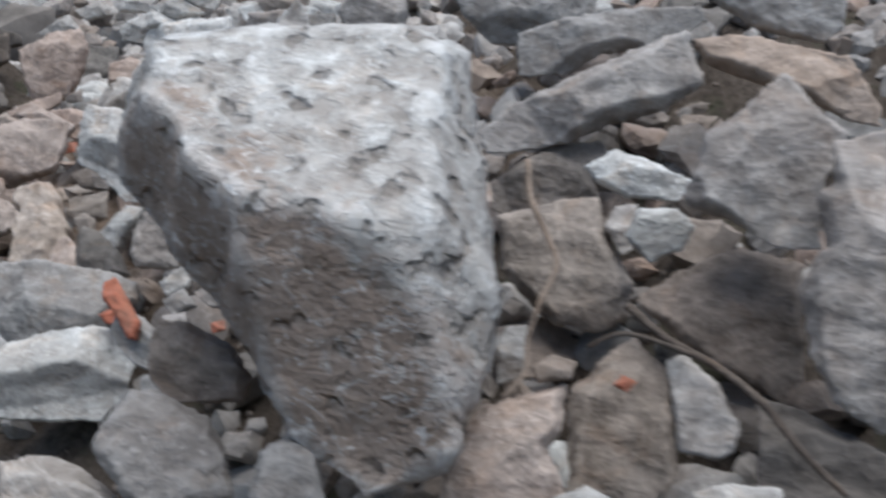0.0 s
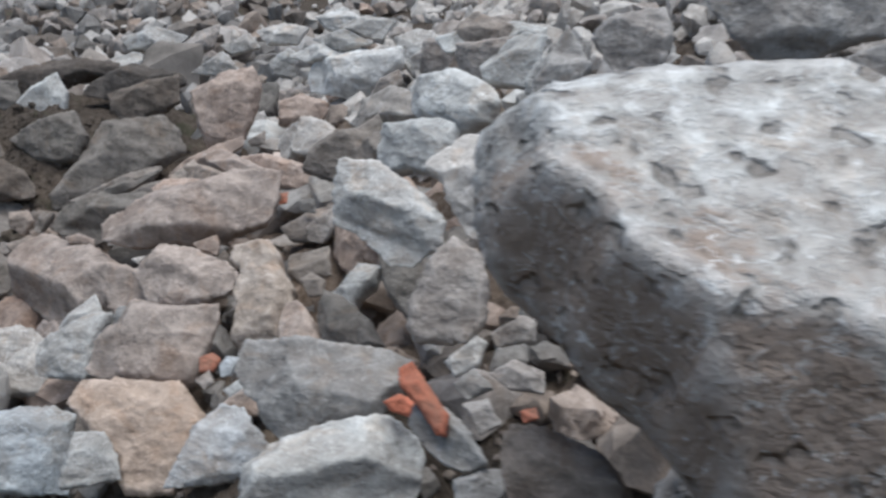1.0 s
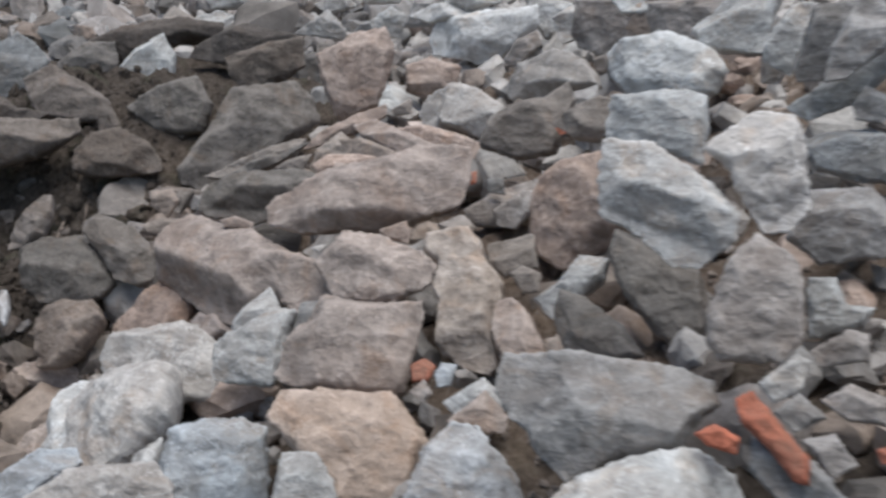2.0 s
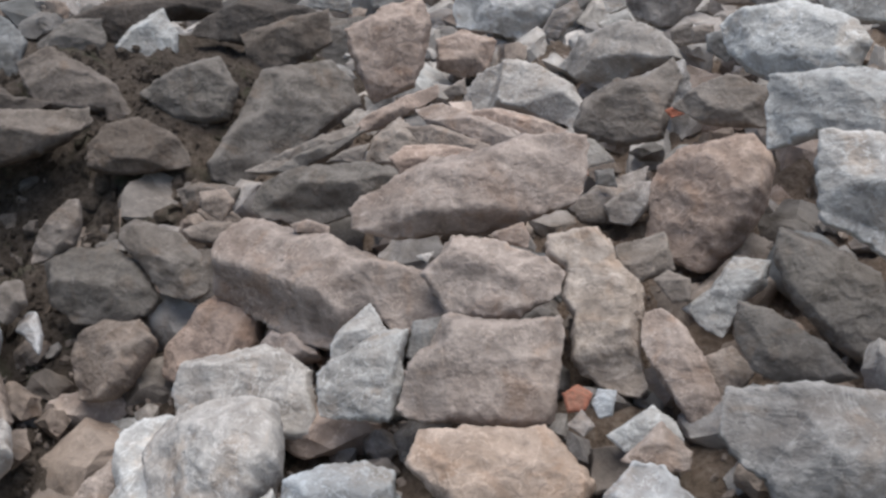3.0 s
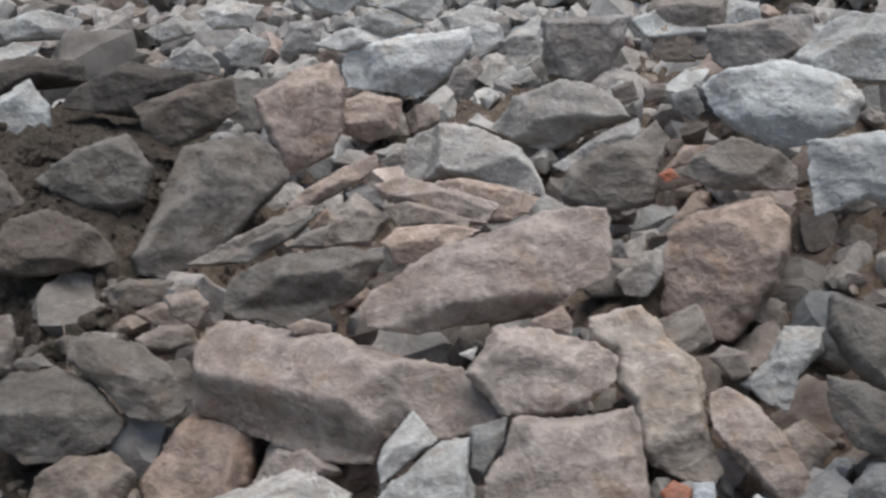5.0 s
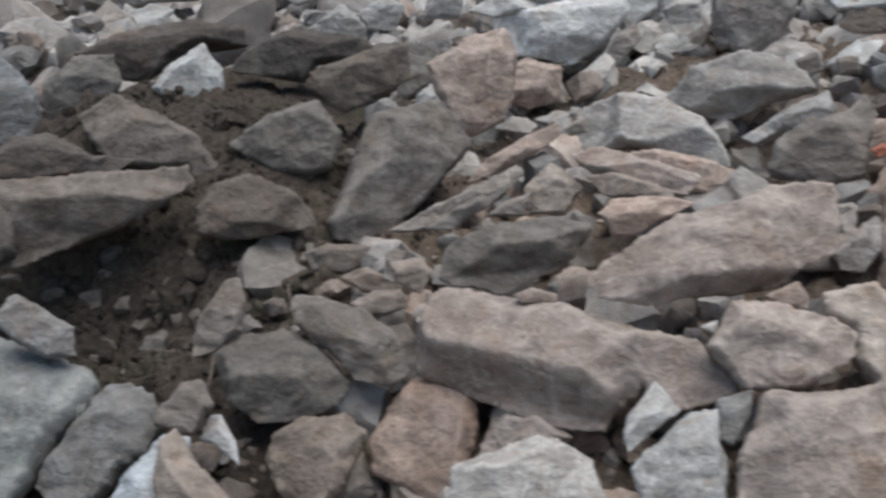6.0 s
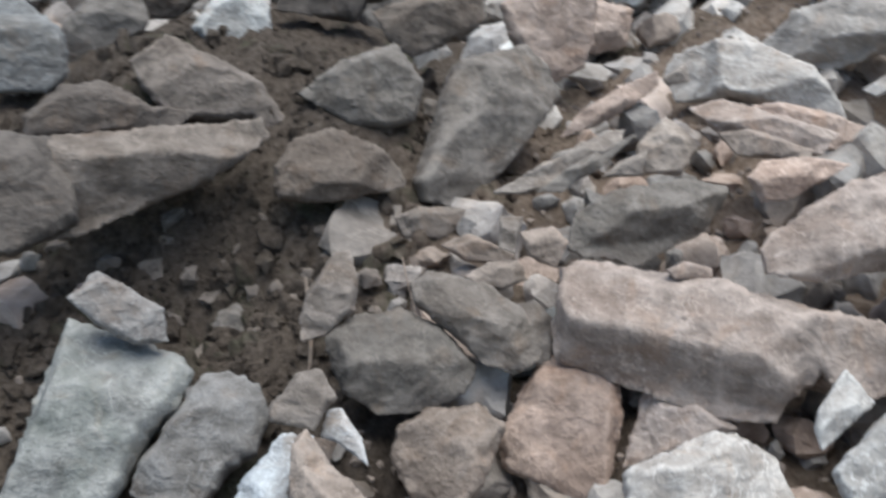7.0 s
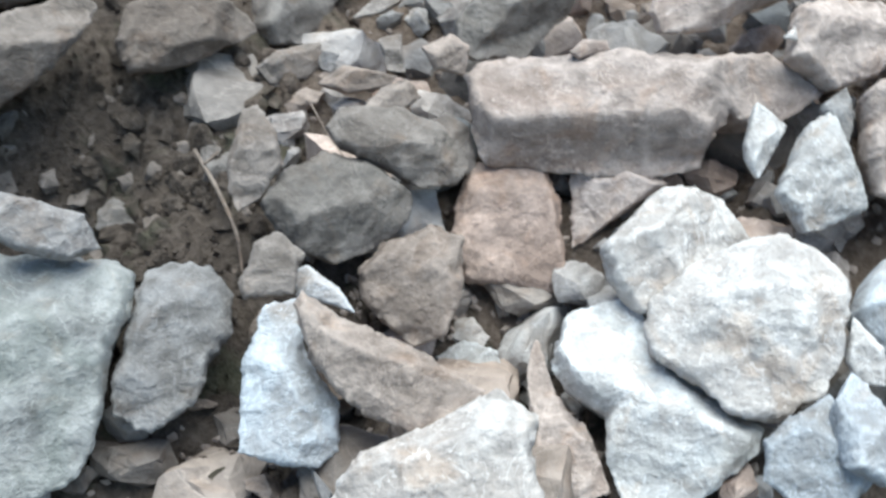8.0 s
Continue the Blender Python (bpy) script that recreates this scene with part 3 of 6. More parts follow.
stone("stone", "small yellowish tan wedge-shaped block of rough limestone in rubble", "y", (0.722, 2.791, 1.528), (77, 0, -18), ((-2.3,-5.1),(4.9,-5.1),(5.7,-0),(3,6.6),(-4.2,4.5),(-6.8,-2.9)), ridge=(0.4, 12, 0.4, 0.25))
stone("stone", "medium grey-brown wedge-shaped block of rough limestone in rubble", "g", (0.821, 2.518, 1.526), (77, 0, -22), ((-11.4,-3.8),(-2.6,-8.5),(2.4,-5.8),(12.3,-1.2),(11.9,6.7),(-12.8,4.3)), ridge=(0.5, 4, 0.6, 0.2))
stone("stone", "small grey-brown angular block of rough limestone in rubble", "g", (0.928, 2.265, 1.5), (76, 0, -26), ((-2.8,-5.7),(2.9,-6.9),(4.3,-2.1),(7.6,7.6),(3.2,6.4),(-5.7,2.8),(-7.5,-4.5)), ridge=(0.55, -18, 0.5, 0.18))
stone("stone", "small pale grey wedge-shaped block of rough limestone in rubble", "p", (1.013, 2.228, 1.471), (75, 0, -29), ((-4.1,-10),(-0.2,-10),(4.4,2.1),(6,9.3),(1.4,9.4),(-2.4,4.6),(-5.3,-2.1)), ridge=(0.65, 25, 0.7, 0.12))
stone("stone", "small dark grey wedge-shaped block of rough limestone in rubble", "k", (0.646, 2.527, 1.387), (74, 0, -18), ((-3.3,-1.6),(1.5,-4.3),(4,-1.6),(1.8,4.1),(-4.1,2.5)), ridge=(0.4, 12, 0.4, 0.25))
stone("stone", "small earthy brown wedge-shaped block of rough limestone in rubble", "t", (0.6, 2.84, 1.397), (74, 0, -15), ((-2.2,-3.8),(3.7,-1.5),(2.1,3.8),(-3.8,1.5)), ridge=(0.55, -18, 0.5, 0.18))
stone("stone", "small earthy brown wedge-shaped block of rough limestone in rubble", "t", (0.627, 2.69, 1.407), (74, 0, -17), ((-2.3,-2.5),(2.9,-1.8),(2.5,2.5),(-3.1,1.8)), ridge=(0.3, -8, 0.45, 0.3))
stone("stone", "small grey-brown wedge-shaped block of rough limestone in rubble", "g", (0.404, 2.167, 1.067), (65, 0, -15), ((-4.1,-4.6),(0.5,-5),(4.7,0.5),(5.2,5.3),(0.3,4.6),(-6,-1)), ridge=(0.4, 12, 0.4, 0.25))
stone("stone", "small dark grey wedge-shaped block of rough limestone in rubble", "k", (0.35, 2.196, 1.117), (66, 0, -13), ((-1.9,-1.7),(2.8,-2),(1.5,2.2),(-2.6,1.5)), ridge=(0.3, -8, 0.45, 0.3))
stone("stone", "small tan-grey wedge-shaped block of rough limestone in rubble", "T", (0.152, 1.956, 1.04), (62, 0, -9), ((-2.5,-1.6),(2.8,-2.4),(3.3,-0.2),(1.7,3),(-4.6,0.3)), ridge=(0.65, 25, 0.7, 0.12))
stone("stone", "small tan-grey long slab of rough limestone in rubble", "T", (-0.295, 2.139, 1.013), (63, 0, 4), ((-3.1,-1.1),(4.2,-1.5),(4.3,0.2),(-0.7,1.9),(-4.6,0.7)), ridge=(0.3, -8, 0.45, 0.3))
stone("stone", "medium brown soil-dusted long slab of rough limestone in rubble", "m", (-1.311, 2.63, 1.135), (66, 0, 13), ((-20.8,-13),(-7.7,-11.2),(2.4,-7.6),(15.3,-4.2),(24.8,-0.3),(30.8,4.8),(30.6,9.1),(19.3,8.6),(2.8,8.5),(-11.9,8.4),(-19.1,7.7)), ridge=(0.14, -5, 0.2, 0.7))
stone("stone", "medium dark soil-stained angular block of rough limestone in rubble", "d", (-1.15, 2.913, 1.261), (70, 0, 9), ((-13,0.1),(-8.1,-6.4),(-1.3,-7.7),(9.9,-8),(10.9,-12.1),(17.7,-9.3),(13.5,-0.1),(5.5,5.6),(-6.6,12.2),(-15.2,6.8)), ridge=(0.55, -18, 0.5, 0.18))
stone("stone", "medium dark soil-stained angular block of rough limestone in rubble", "d", (-1.44, 3.597, 1.338), (73, 0, 12), ((-11.2,-11.5),(-1.3,-12.1),(1,-6),(11.6,-2),(13,2.5),(11.2,10.7),(-0.7,10.3),(-10.7,1.8)), ridge=(0.3, -8, 0.45, 0.3))
stone("stone", "medium dark grey wedge-shaped block of rough limestone in rubble", "k", (-1.6, 3.329, 1.296), (72, 0, 16), ((-9.6,-9.1),(3.8,-10.1),(9.7,-5.6),(10.1,4.5),(6.1,9.8),(-7.5,10.5)), ridge=(0.5, 4, 0.6, 0.2))
stone("stone", "medium pale grey angular block of rough limestone in rubble", "p", (-1.072, 3.39, 1.366), (73, 0, 6), ((-7.6,-6.7),(-3.7,-9.4),(9,-4.9),(9.6,2.8),(4.4,11.1),(-5.9,5.1),(-11.6,-1.4)), ridge=(0.55, -18, 0.5, 0.18))
stone("stone", "medium brown soil-dusted wedge-shaped block of rough limestone in rubble", "m", (-0.879, 2.674, 1.109), (66, 0, 4), ((-12.7,-5.8),(-0.9,-7.3),(7.2,-5.8),(15.2,-4.9),(14.4,-0.6),(9.4,5.3),(0.2,9),(-8,7),(-13,1.1)), ridge=(-0.35, 2, 0.25, 0.9))
stone("stone", "small grey-brown angular block of rough limestone in rubble", "g", (-1.29, 2.248, 0.974), (61, 0, 15), ((-4.6,-1.5),(1.1,-6.3),(7,-6.7),(7.1,-0.8),(2.2,3.4),(-2.7,7.6),(-8.3,3.7)), ridge=(0.65, 25, 0.7, 0.12))
stone("stone", "medium brown soil-dusted angular block of rough limestone in rubble", "m", (-0.814, 2.207, 0.852), (57, 0, 7), ((-11,-3.6),(-4.8,-8.9),(1.9,-9.2),(11.3,-7.4),(14.8,-3.1),(8.3,6.1),(1.7,10),(-6.5,9.4),(-12.6,6.5)), ridge=(-0.08, 9, 0.35, 0.7))
stone("stone", "medium brown soil-dusted angular block of rough limestone in rubble", "m", (-0.656, 2.232, 0.914), (58, 0, -2), ((-11.9,3.8),(-5.7,-1.9),(-0.2,-8.1),(6.6,-10.2),(10.8,-7.5),(11.1,-3.4),(7.3,2.2),(1.6,6.8),(-8.8,9.7),(-13,7.5)), ridge=(-0.07, 28, 0.6, 0.7))
stone("stone", "small earthy brown wedge-shaped block of rough limestone in rubble", "t", (-0.534, 2.244, 1.046), (62, 0, -5), ((1.8,-4.3),(4.3,0.4),(1.5,3.5),(-4.4,2.5),(-3.3,-1.8)), ridge=(0.3, -8, 0.45, 0.3))
stone("stone", "medium soil-crusted dark long slab of rough limestone in rubble", "s", (-1.206, 3.723, 1.454), (75, 0, 8), ((-12.2,-10),(-3.5,-11.2),(3.3,-5.1),(14.6,0.5),(29.2,-0.4),(27.9,6.3),(9.8,8.7),(-11.9,4.7),(-26.2,-1.2)), ridge=(0.65, 25, 0.7, 0.12))
stone("stone", "medium soil-crusted dark long slab of rough limestone in rubble", "s", (-0.753, 3.506, 1.431), (74, 0, 1), ((-21.4,-4.6),(-10.3,-6.7),(1.7,-8.9),(5.5,-3.7),(23.4,0.2),(21.8,3.9),(-0.8,8.4),(-15,2.3)), ridge=(0.5, 4, 0.6, 0.2))
stone("stone", "medium brown soil-dusted wedge-shaped block of rough limestone in rubble", "m", (-0.566, 3.21, 1.376), (73, 0, -3), ((-12.2,-5.2),(-5.9,-10.3),(7.2,-5.4),(13.6,-0.2),(12.7,9.7),(-0.4,7.3),(-15.5,1.8)), ridge=(0.4, 12, 0.4, 0.25))
stone("stone", "medium brown soil-dusted angular block of rough limestone in rubble", "m", (-0.771, 2.891, 1.244), (69, 0, 1), ((-6.1,-7.4),(2.5,-9.6),(9.8,-8.1),(12.6,1.5),(6.5,10.8),(-6.8,6.8),(-16.5,-0.3)), ridge=(0.65, 25, 0.7, 0.12))
stone("stone", "medium soil-crusted dark long slab of rough limestone in rubble", "s", (-1.361, 2.754, 1.234), (69, 0, 14), ((-15.2,-4),(-2.9,-4.7),(15.2,-4.8),(20.9,-1),(11.2,0.7),(7,3.9),(0.9,7.1),(-6.8,6.3),(-14.8,0.7)), ridge=(0.4, 12, 0.4, 0.25))
stone("stone", "medium patchy grey angular block of lime-patched concrete in rubble", "c", (-1.364, 2.189, 0.778), (49, 0, -4), ((-15.1,-16.3),(-6.8,-18.3),(0.2,-17.5),(2.8,-14.9),(7.9,-7.6),(11.1,-1.1),(14.9,3.4),(17.9,9.3),(15.3,13.8),(4.8,17.6),(-3.8,20.6)), ridge=(0.4, 12, 0.4, 0.25))
stone("stone", "medium dark grey angular block of rough limestone in rubble", "k", (-1.171, 2.149, 0.756), (48, 0, -11), ((-11.4,-8.7),(-6.3,-12.7),(1.6,-10.2),(5,-4.6),(9.7,-1.2),(12,5),(9.2,9.9),(3.7,13.6),(-0.3,12.8),(-4.8,6.2),(-10.9,-5.2)), ridge=(0.5, 4, 0.6, 0.2))
stone("stone", "small earthy brown wedge-shaped block of rough limestone in rubble", "t", (-0.93, 2.263, 0.968), (56, 0, -18), ((-4.5,-8.5),(-0.3,-6.9),(4.7,-2.1),(5,3.9),(2.8,9),(0.2,8.5),(-4.5,-0),(-5.1,-4.9)), ridge=(0.4, 12, 0.4, 0.25))
stone("stone", "medium bluish grey wedge-shaped block of rough limestone in rubble", "b", (-1.065, 1.958, 0.705), (44, 0, -17), ((-2.8,-10.2),(2,-12),(5.8,-10.4),(7.5,-3.7),(4.6,6.2),(5.4,15),(0.3,14.9),(-5,6.9),(-8.7,-6.4)), ridge=(0.15, 83, 0.4, 0.4))
stone("stone", "medium earthy brown angular block of rough limestone in rubble", "t", (-0.947, 1.846, 0.751), (44, 0, -23), ((-10.4,4.5),(-6.9,-2.2),(-2.6,-6.4),(3.3,-10),(9.5,-8.5),(13.5,-7.6),(14.3,-5.6),(10,-2.2),(6.5,1.6),(1.2,5.3),(-4.8,9.6),(-9.6,14.6),(-11.2,12.6)), ridge=(0.19, 34, 0.5, 0.4))
stone("stone", "small bluish grey wedge-shaped block of rough limestone in rubble", "b", (-0.928, 2.086, 0.784), (49, 0, -20), ((-3.9,-0.9),(-0.8,-1.6),(5,-5.3),(3.2,-0.6),(-1,4.3),(-3.4,3.8)), ridge=(0.4, 12, 0.4, 0.25))
stone("stone", "medium earthy brown angular block of rough limestone in rubble", "t", (-0.754, 2.079, 0.725), (48, 0, -26), ((-9.7,-1.1),(-6.5,-5.7),(-2.4,-10.9),(3.7,-9.4),(6.9,-5),(9.5,6.9),(4,9.9),(-4.3,8.2),(-9.5,3.9)), ridge=(0.4, 12, 0.4, 0.25))
stone("stone", "medium rusty tan angular block of rough limestone in rubble", "o2", (-0.528, 2.117, 0.734), (50, 0, -27), ((-12,-1.9),(-10.4,-8.5),(-1.9,-10.4),(8.3,-13.9),(9.6,-5.3),(10,5.6),(8.4,11.6),(-5.3,13.6),(-10.3,2.2)), ridge=(0.5, 4, 0.6, 0.2))
stone("stone", "small tan-grey angular block of rough limestone in rubble", "T", (-0.354, 2.049, 0.763), (52, 0, -39), ((-6.6,-9.7),(-4.6,-8.7),(2.9,-3.8),(11.4,1.5),(5.4,5.1),(-4.9,7),(-6,5.4)), ridge=(0.3, -8, 0.45, 0.3))
stone("stone", "medium whitish dusty angular block of rough limestone in rubble", "w", (-0.403, 1.638, 0.687), (45, 0, -47), ((-15.9,-5.4),(-8.8,-9.6),(-3.6,-13.7),(3.8,-14.9),(9.5,-10.5),(13.2,-3.4),(13.8,7.3),(9.7,11.8),(3.8,15.9),(-7.5,11.6),(-16.2,2.9),(-16.9,-1.8)), ridge=(0.4, 12, 0.4, 0.25))
stone("stone", "medium whitish dusty angular block of rough limestone in rubble", "w", (-0.555, 1.715, 0.555), (40, 0, -41), ((-13.7,3.8),(-7.3,-1),(-7,-8.3),(-4.1,-15.4),(3.6,-17.9),(8.1,-13.6),(15.3,-7.5),(17.3,-3),(9,2.5),(2.1,9.2),(0.7,20.1),(-7.8,18.9),(-12.6,16.5),(-16,8.6)), ridge=(0.07, 24, 0.4, 0.5))
stone("stone", "small bluish grey angular block of rough limestone in rubble", "b", (-0.5, 1.426, 0.608), (38, 0, -51), ((-7,-3.9),(-3.5,-6.6),(3.9,-6.5),(7.3,-2.2),(6.5,2.4),(1.1,9.2),(-4.1,5.4),(-7.7,1.7)), ridge=(0.4, 12, 0.4, 0.25))
stone("stone", "small whitish dusty wedge-shaped block of rough limestone in rubble", "w", (-0.287, 1.52, 0.633), (43, 0, -54), ((-0.7,-4.3),(3.2,-4.3),(2.8,1.4),(-2.2,6.3),(-2.9,-1)), ridge=(0.55, -18, 0.5, 0.18))
stone("stone", "medium pale grey wedge-shaped block of rough limestone in rubble", "p", (-0.942, 1.697, 0.652), (38, 0, -27), ((-19,-4.2),(11.7,-9.1),(12.4,-5.3),(12.1,1.2),(14.2,6.2),(8.9,10.9),(-3.3,6.9),(-11.7,5),(-17.1,-1)), ridge=(0.34, -13, 0.5, 0.2))
stone("stone", "medium tan-grey long slab of rough limestone in rubble", "T", (-0.684, 1.789, 0.516), (39, 0, -35), ((-4.7,13.2),(-4.5,4.4),(-5.1,-4),(-0.2,-10.7),(7.2,-8.5),(5.3,-0.1),(0.1,7.9),(-2.5,18)), ridge=(0.3, -8, 0.45, 0.3))
stone("stone", "small earthy brown angular block of rough limestone in rubble", "t", (-0.994, 2.101, 0.843), (50, 0, -18), ((-5.7,-1),(-5.4,-3.9),(2.5,-4.8),(4.4,-0.5),(5.7,1.1),(2.2,5.8),(-1.8,4.8),(-3.4,1.3)), ridge=(0.55, -18, 0.5, 0.18))
stone("stone", "medium pale grey long slab of rough limestone in rubble", "p", (-0.264, 1.32, 0.659), (53, 0, 28), ((-13.9,-2.5),(12,-6.2),(12.5,-0),(8.9,5.3),(-6,5.6),(-13.8,1.5)), ridge=(0.3, -8, 0.45, 0.3))
stone("stone", "medium bluish grey angular block of rough limestone in rubble", "b", (-0.136, 1.533, 0.622), (54, 0, 22), ((-10.2,-8.6),(9.3,-10.5),(10.4,-2.7),(10.4,7.7),(6,10.5),(-1.9,11.1),(-8.7,9.3),(-11,1.4)), ridge=(0.5, 4, 0.6, 0.2))
stone("stone", "medium yellowish tan angular block of rough limestone in rubble", "y", (0.153, 1.519, 0.696), (54, 0, 14), ((-11.5,-0.3),(-5,-7),(-2.9,-14.4),(7.7,-14.8),(10,-9.6),(13.6,-1),(13.7,3.5),(7.3,11.1),(-2.8,11.9),(-13.8,12.2),(-17,6.6)), ridge=(0.5, 4, 0.6, 0.2))
stone("stone", "small pale grey wedge-shaped block of rough limestone in rubble", "p", (0.081, 1.414, 0.66), (53, 0, 17), ((-5.8,-5.8),(6.6,-4.4),(5.7,0.8),(2.7,6.3),(-3.6,6.7),(-5.8,-2.2)), ridge=(0.3, -8, 0.45, 0.3))
stone("stone", "medium bluish grey angular block of rough limestone in rubble", "b", (0.375, 1.429, 0.694), (53, 0, 8), ((-11.6,-7.8),(11.7,-5.5),(10.7,-0.4),(7.7,3.7),(3,9.5),(-1.7,10.5),(-6.9,5.6),(-10.7,-4.8)), ridge=(0.65, 25, 0.7, 0.12))
stone("stone", "medium grey-brown wedge-shaped block of rough limestone in rubble", "g", (0.618, 1.294, 0.894), (57, 0, 0), ((-14.5,-2.7),(-11.6,-4.4),(-9.6,-7.9),(-4.9,-12.1),(3.8,-7.9),(12.6,-6.4),(14.3,-2.7),(18.7,1.2),(17.9,4.9),(13.4,6.9),(-0.3,8.6),(-9.7,9),(-16.2,8.6),(-17.2,1.8)), ridge=(-0.12, 12, 0.45, 0.6))
stone("stone", "small tan-grey wedge-shaped block of rough limestone in rubble", "T", (0.398, 1.541, 0.77), (56, 0, 7), ((-1.2,-3.6),(4.7,-2.9),(5.2,-0.2),(0.8,5.2),(-6.6,-1)), ridge=(0.3, -8, 0.45, 0.3))
stone("stone", "medium grey-brown angular block of rough limestone in rubble", "g", (0.863, 1.348, 1.061), (63, 0, -8), ((-7.5,-6.1),(-5.5,-9.6),(3.9,-8.7),(7.5,-4.7),(7,4.4),(4.6,9),(-0.8,12.2),(-4.9,7.3),(-7.8,-2.4)), ridge=(0.55, -18, 0.5, 0.18))
stone("stone", "medium brown soil-dusted angular block of rough limestone in rubble", "m", (0.736, 1.775, 0.975), (63, 0, -3), ((-8,-1.1),(-0.8,-8.9),(5.5,-13.6),(8.6,-9.4),(9.5,-2.4),(7.6,4.5),(-2.8,10),(-9.9,12.7),(-11.4,8.3)), ridge=(0.65, 25, 0.7, 0.12))
stone("stone", "medium whitish dusty angular block of rough limestone in rubble", "w", (0.716, 1.468, 1.203), (68, 0, -3), ((-11,-2.4),(-4.1,-6),(1.8,-10.6),(6.4,-10.9),(11.8,-6.3),(12.5,-1.4),(4.8,6.2),(-2.1,10.5),(-10.8,10.8),(-11.5,6.7)), ridge=(0.12, 22, 0.5, 0.8))
stone("stone", "medium whitish dusty angular block of rough limestone in rubble", "w", (0.888, 1.508, 1.264), (70, 0, -9), ((-6.4,-0.6),(-4.2,-5.4),(-0.1,-11.1),(4.5,-10.8),(7.4,-6.7),(5.7,4.9),(4.1,9.3),(-1.6,10.1),(-7,6.9),(-10.5,2.8)), ridge=(0.5, 4, 0.6, 0.2))
stone("stone", "medium pale grey wedge-shaped block of rough limestone in rubble", "p", (1.135, 1.931, 1.241), (71, 0, -13), ((-8.9,-3.5),(1.1,-5.3),(9.7,-5.7),(9.1,2.5),(3.5,5.8),(-5.2,5.4),(-11.7,2.7)), ridge=(0.5, 4, 0.6, 0.2))
stone("stone", "medium grey-brown wedge-shaped block of rough limestone in rubble", "g", (1.078, 1.739, 1.126), (67, 0, -13), ((-11.2,-3),(-4.4,-8),(11.3,-4.4),(10.9,1),(3.4,8.3),(-8.8,6.4)), ridge=(0.3, -8, 0.45, 0.3))
stone("stone", "small pale grey wedge-shaped block of rough limestone in rubble", "p", (1.022, 1.551, 1.009), (63, 0, -12), ((-3.6,-5.8),(5.5,-2.7),(7.1,1),(2.5,1.1),(0.2,6),(-4.6,5.6)), ridge=(0.65, 25, 0.7, 0.12))
stone("stone", "small grey-brown wedge-shaped block of rough limestone in rubble", "g", (0.993, 1.313, 1.006), (61, 0, -13), ((-3.4,-3.3),(3.9,-1.4),(3.6,3),(0.3,3.1),(-4.9,-0.7)), ridge=(0.3, -8, 0.45, 0.3))
stone("stone", "small pale grey wedge-shaped block of rough limestone in rubble", "p", (0.905, 1.286, 0.961), (59, 0, -10), ((-1.5,-4.1),(2.5,-1.4),(3.4,3.2),(1.2,4.4),(-4.3,-1.3)), ridge=(0.55, -18, 0.5, 0.18))
stone("stone", "small pale grey wedge-shaped block of rough limestone in rubble", "p", (1.109, 2.003, 1.378), (74, 0, -12), ((-7,-7.5),(2.8,-2.9),(10.9,5.7),(7.3,8),(-3.2,1.8),(-11.8,-4.6)), ridge=(0.5, 4, 0.6, 0.2))
stone("stone", "small dark grey wedge-shaped block of rough limestone in rubble", "k", (1.051, 1.906, 1.476), (77, 0, -11), ((-5.8,-8.5),(1.7,-7.8),(6.3,1.4),(5.8,8.2),(-3.7,7.1),(-6.5,-6.8)), ridge=(0.4, 12, 0.4, 0.25))
stone("stone", "small pale grey wedge-shaped block of rough limestone in rubble", "p", (0.999, 2.105, 1.478), (77, 0, -9), ((-4.8,-5.3),(1.3,-8.3),(3.2,-1.4),(4.9,8.6),(0.3,7.3),(-5.1,-0.9)), ridge=(0.55, -18, 0.5, 0.18))
stone("brick_fragment", "small broken orange-red brick fragment wedged among stones", "o", (0.857, 1.082, 0.944), (56, 0, -10), ((-4.6,1.6),(-0.5,-1.8),(3.4,-5.9),(5.2,-6.1),(4.7,-2.3),(0.7,1.9),(-3.4,6.3),(-5.6,4.8)), ridge=(0.65, 25, 0.7, 0.12))
stone("brick_fragment", "small broken orange-red brick fragment wedged among stones", "o", (0.799, 1.199, 0.89), (56, 0, -7), ((-1.8,-1.2),(2.5,-2.2),(3,0.5),(-0.8,2.2),(-3.8,0.3)), ridge=(0.65, 25, 0.7, 0.12))
stone("stone", "medium grey-brown wedge-shaped block of rough limestone in rubble", "g", (1.772, 1.355, 1.387), (75, 0, -4), ((-22.5,-12.9),(-17.2,-12.6),(-7.4,-10.2),(3.9,-4.8),(14,-1.3),(21,3.8),(16.9,14.9),(10.8,12.3),(-1.6,6.3),(-16.3,-1.7),(-24.7,-8.8)), ridge=(-0.26, -20, 0.15, 0.9))
stone("stone", "medium grey-brown long slab of rough limestone in rubble", "g", (1.777, 1.516, 1.517), (79, 0, -4), ((-17.1,-9.8),(-7.1,-8.6),(-0,-3.9),(14.5,-0.8),(23.1,4.6),(21.1,7.6),(4.2,6.3),(-10.5,3.2),(-18.4,-0.3)), ridge=(-0.22, -8, 0.3, 1))
stone("stone", "medium yellowish tan long slab of rough limestone in rubble", "y", (2.164, 1.342, 1.456), (77, 0, -14), ((-18,1.4),(-6.3,-2.7),(2.7,-5.1),(11.7,-9.1),(17,-9.9),(16.6,-6),(9.4,3.9),(0.6,5.8),(-12.9,7.6),(-21.3,6.1)), ridge=(-0.24, 18, 0.6, 0.6))
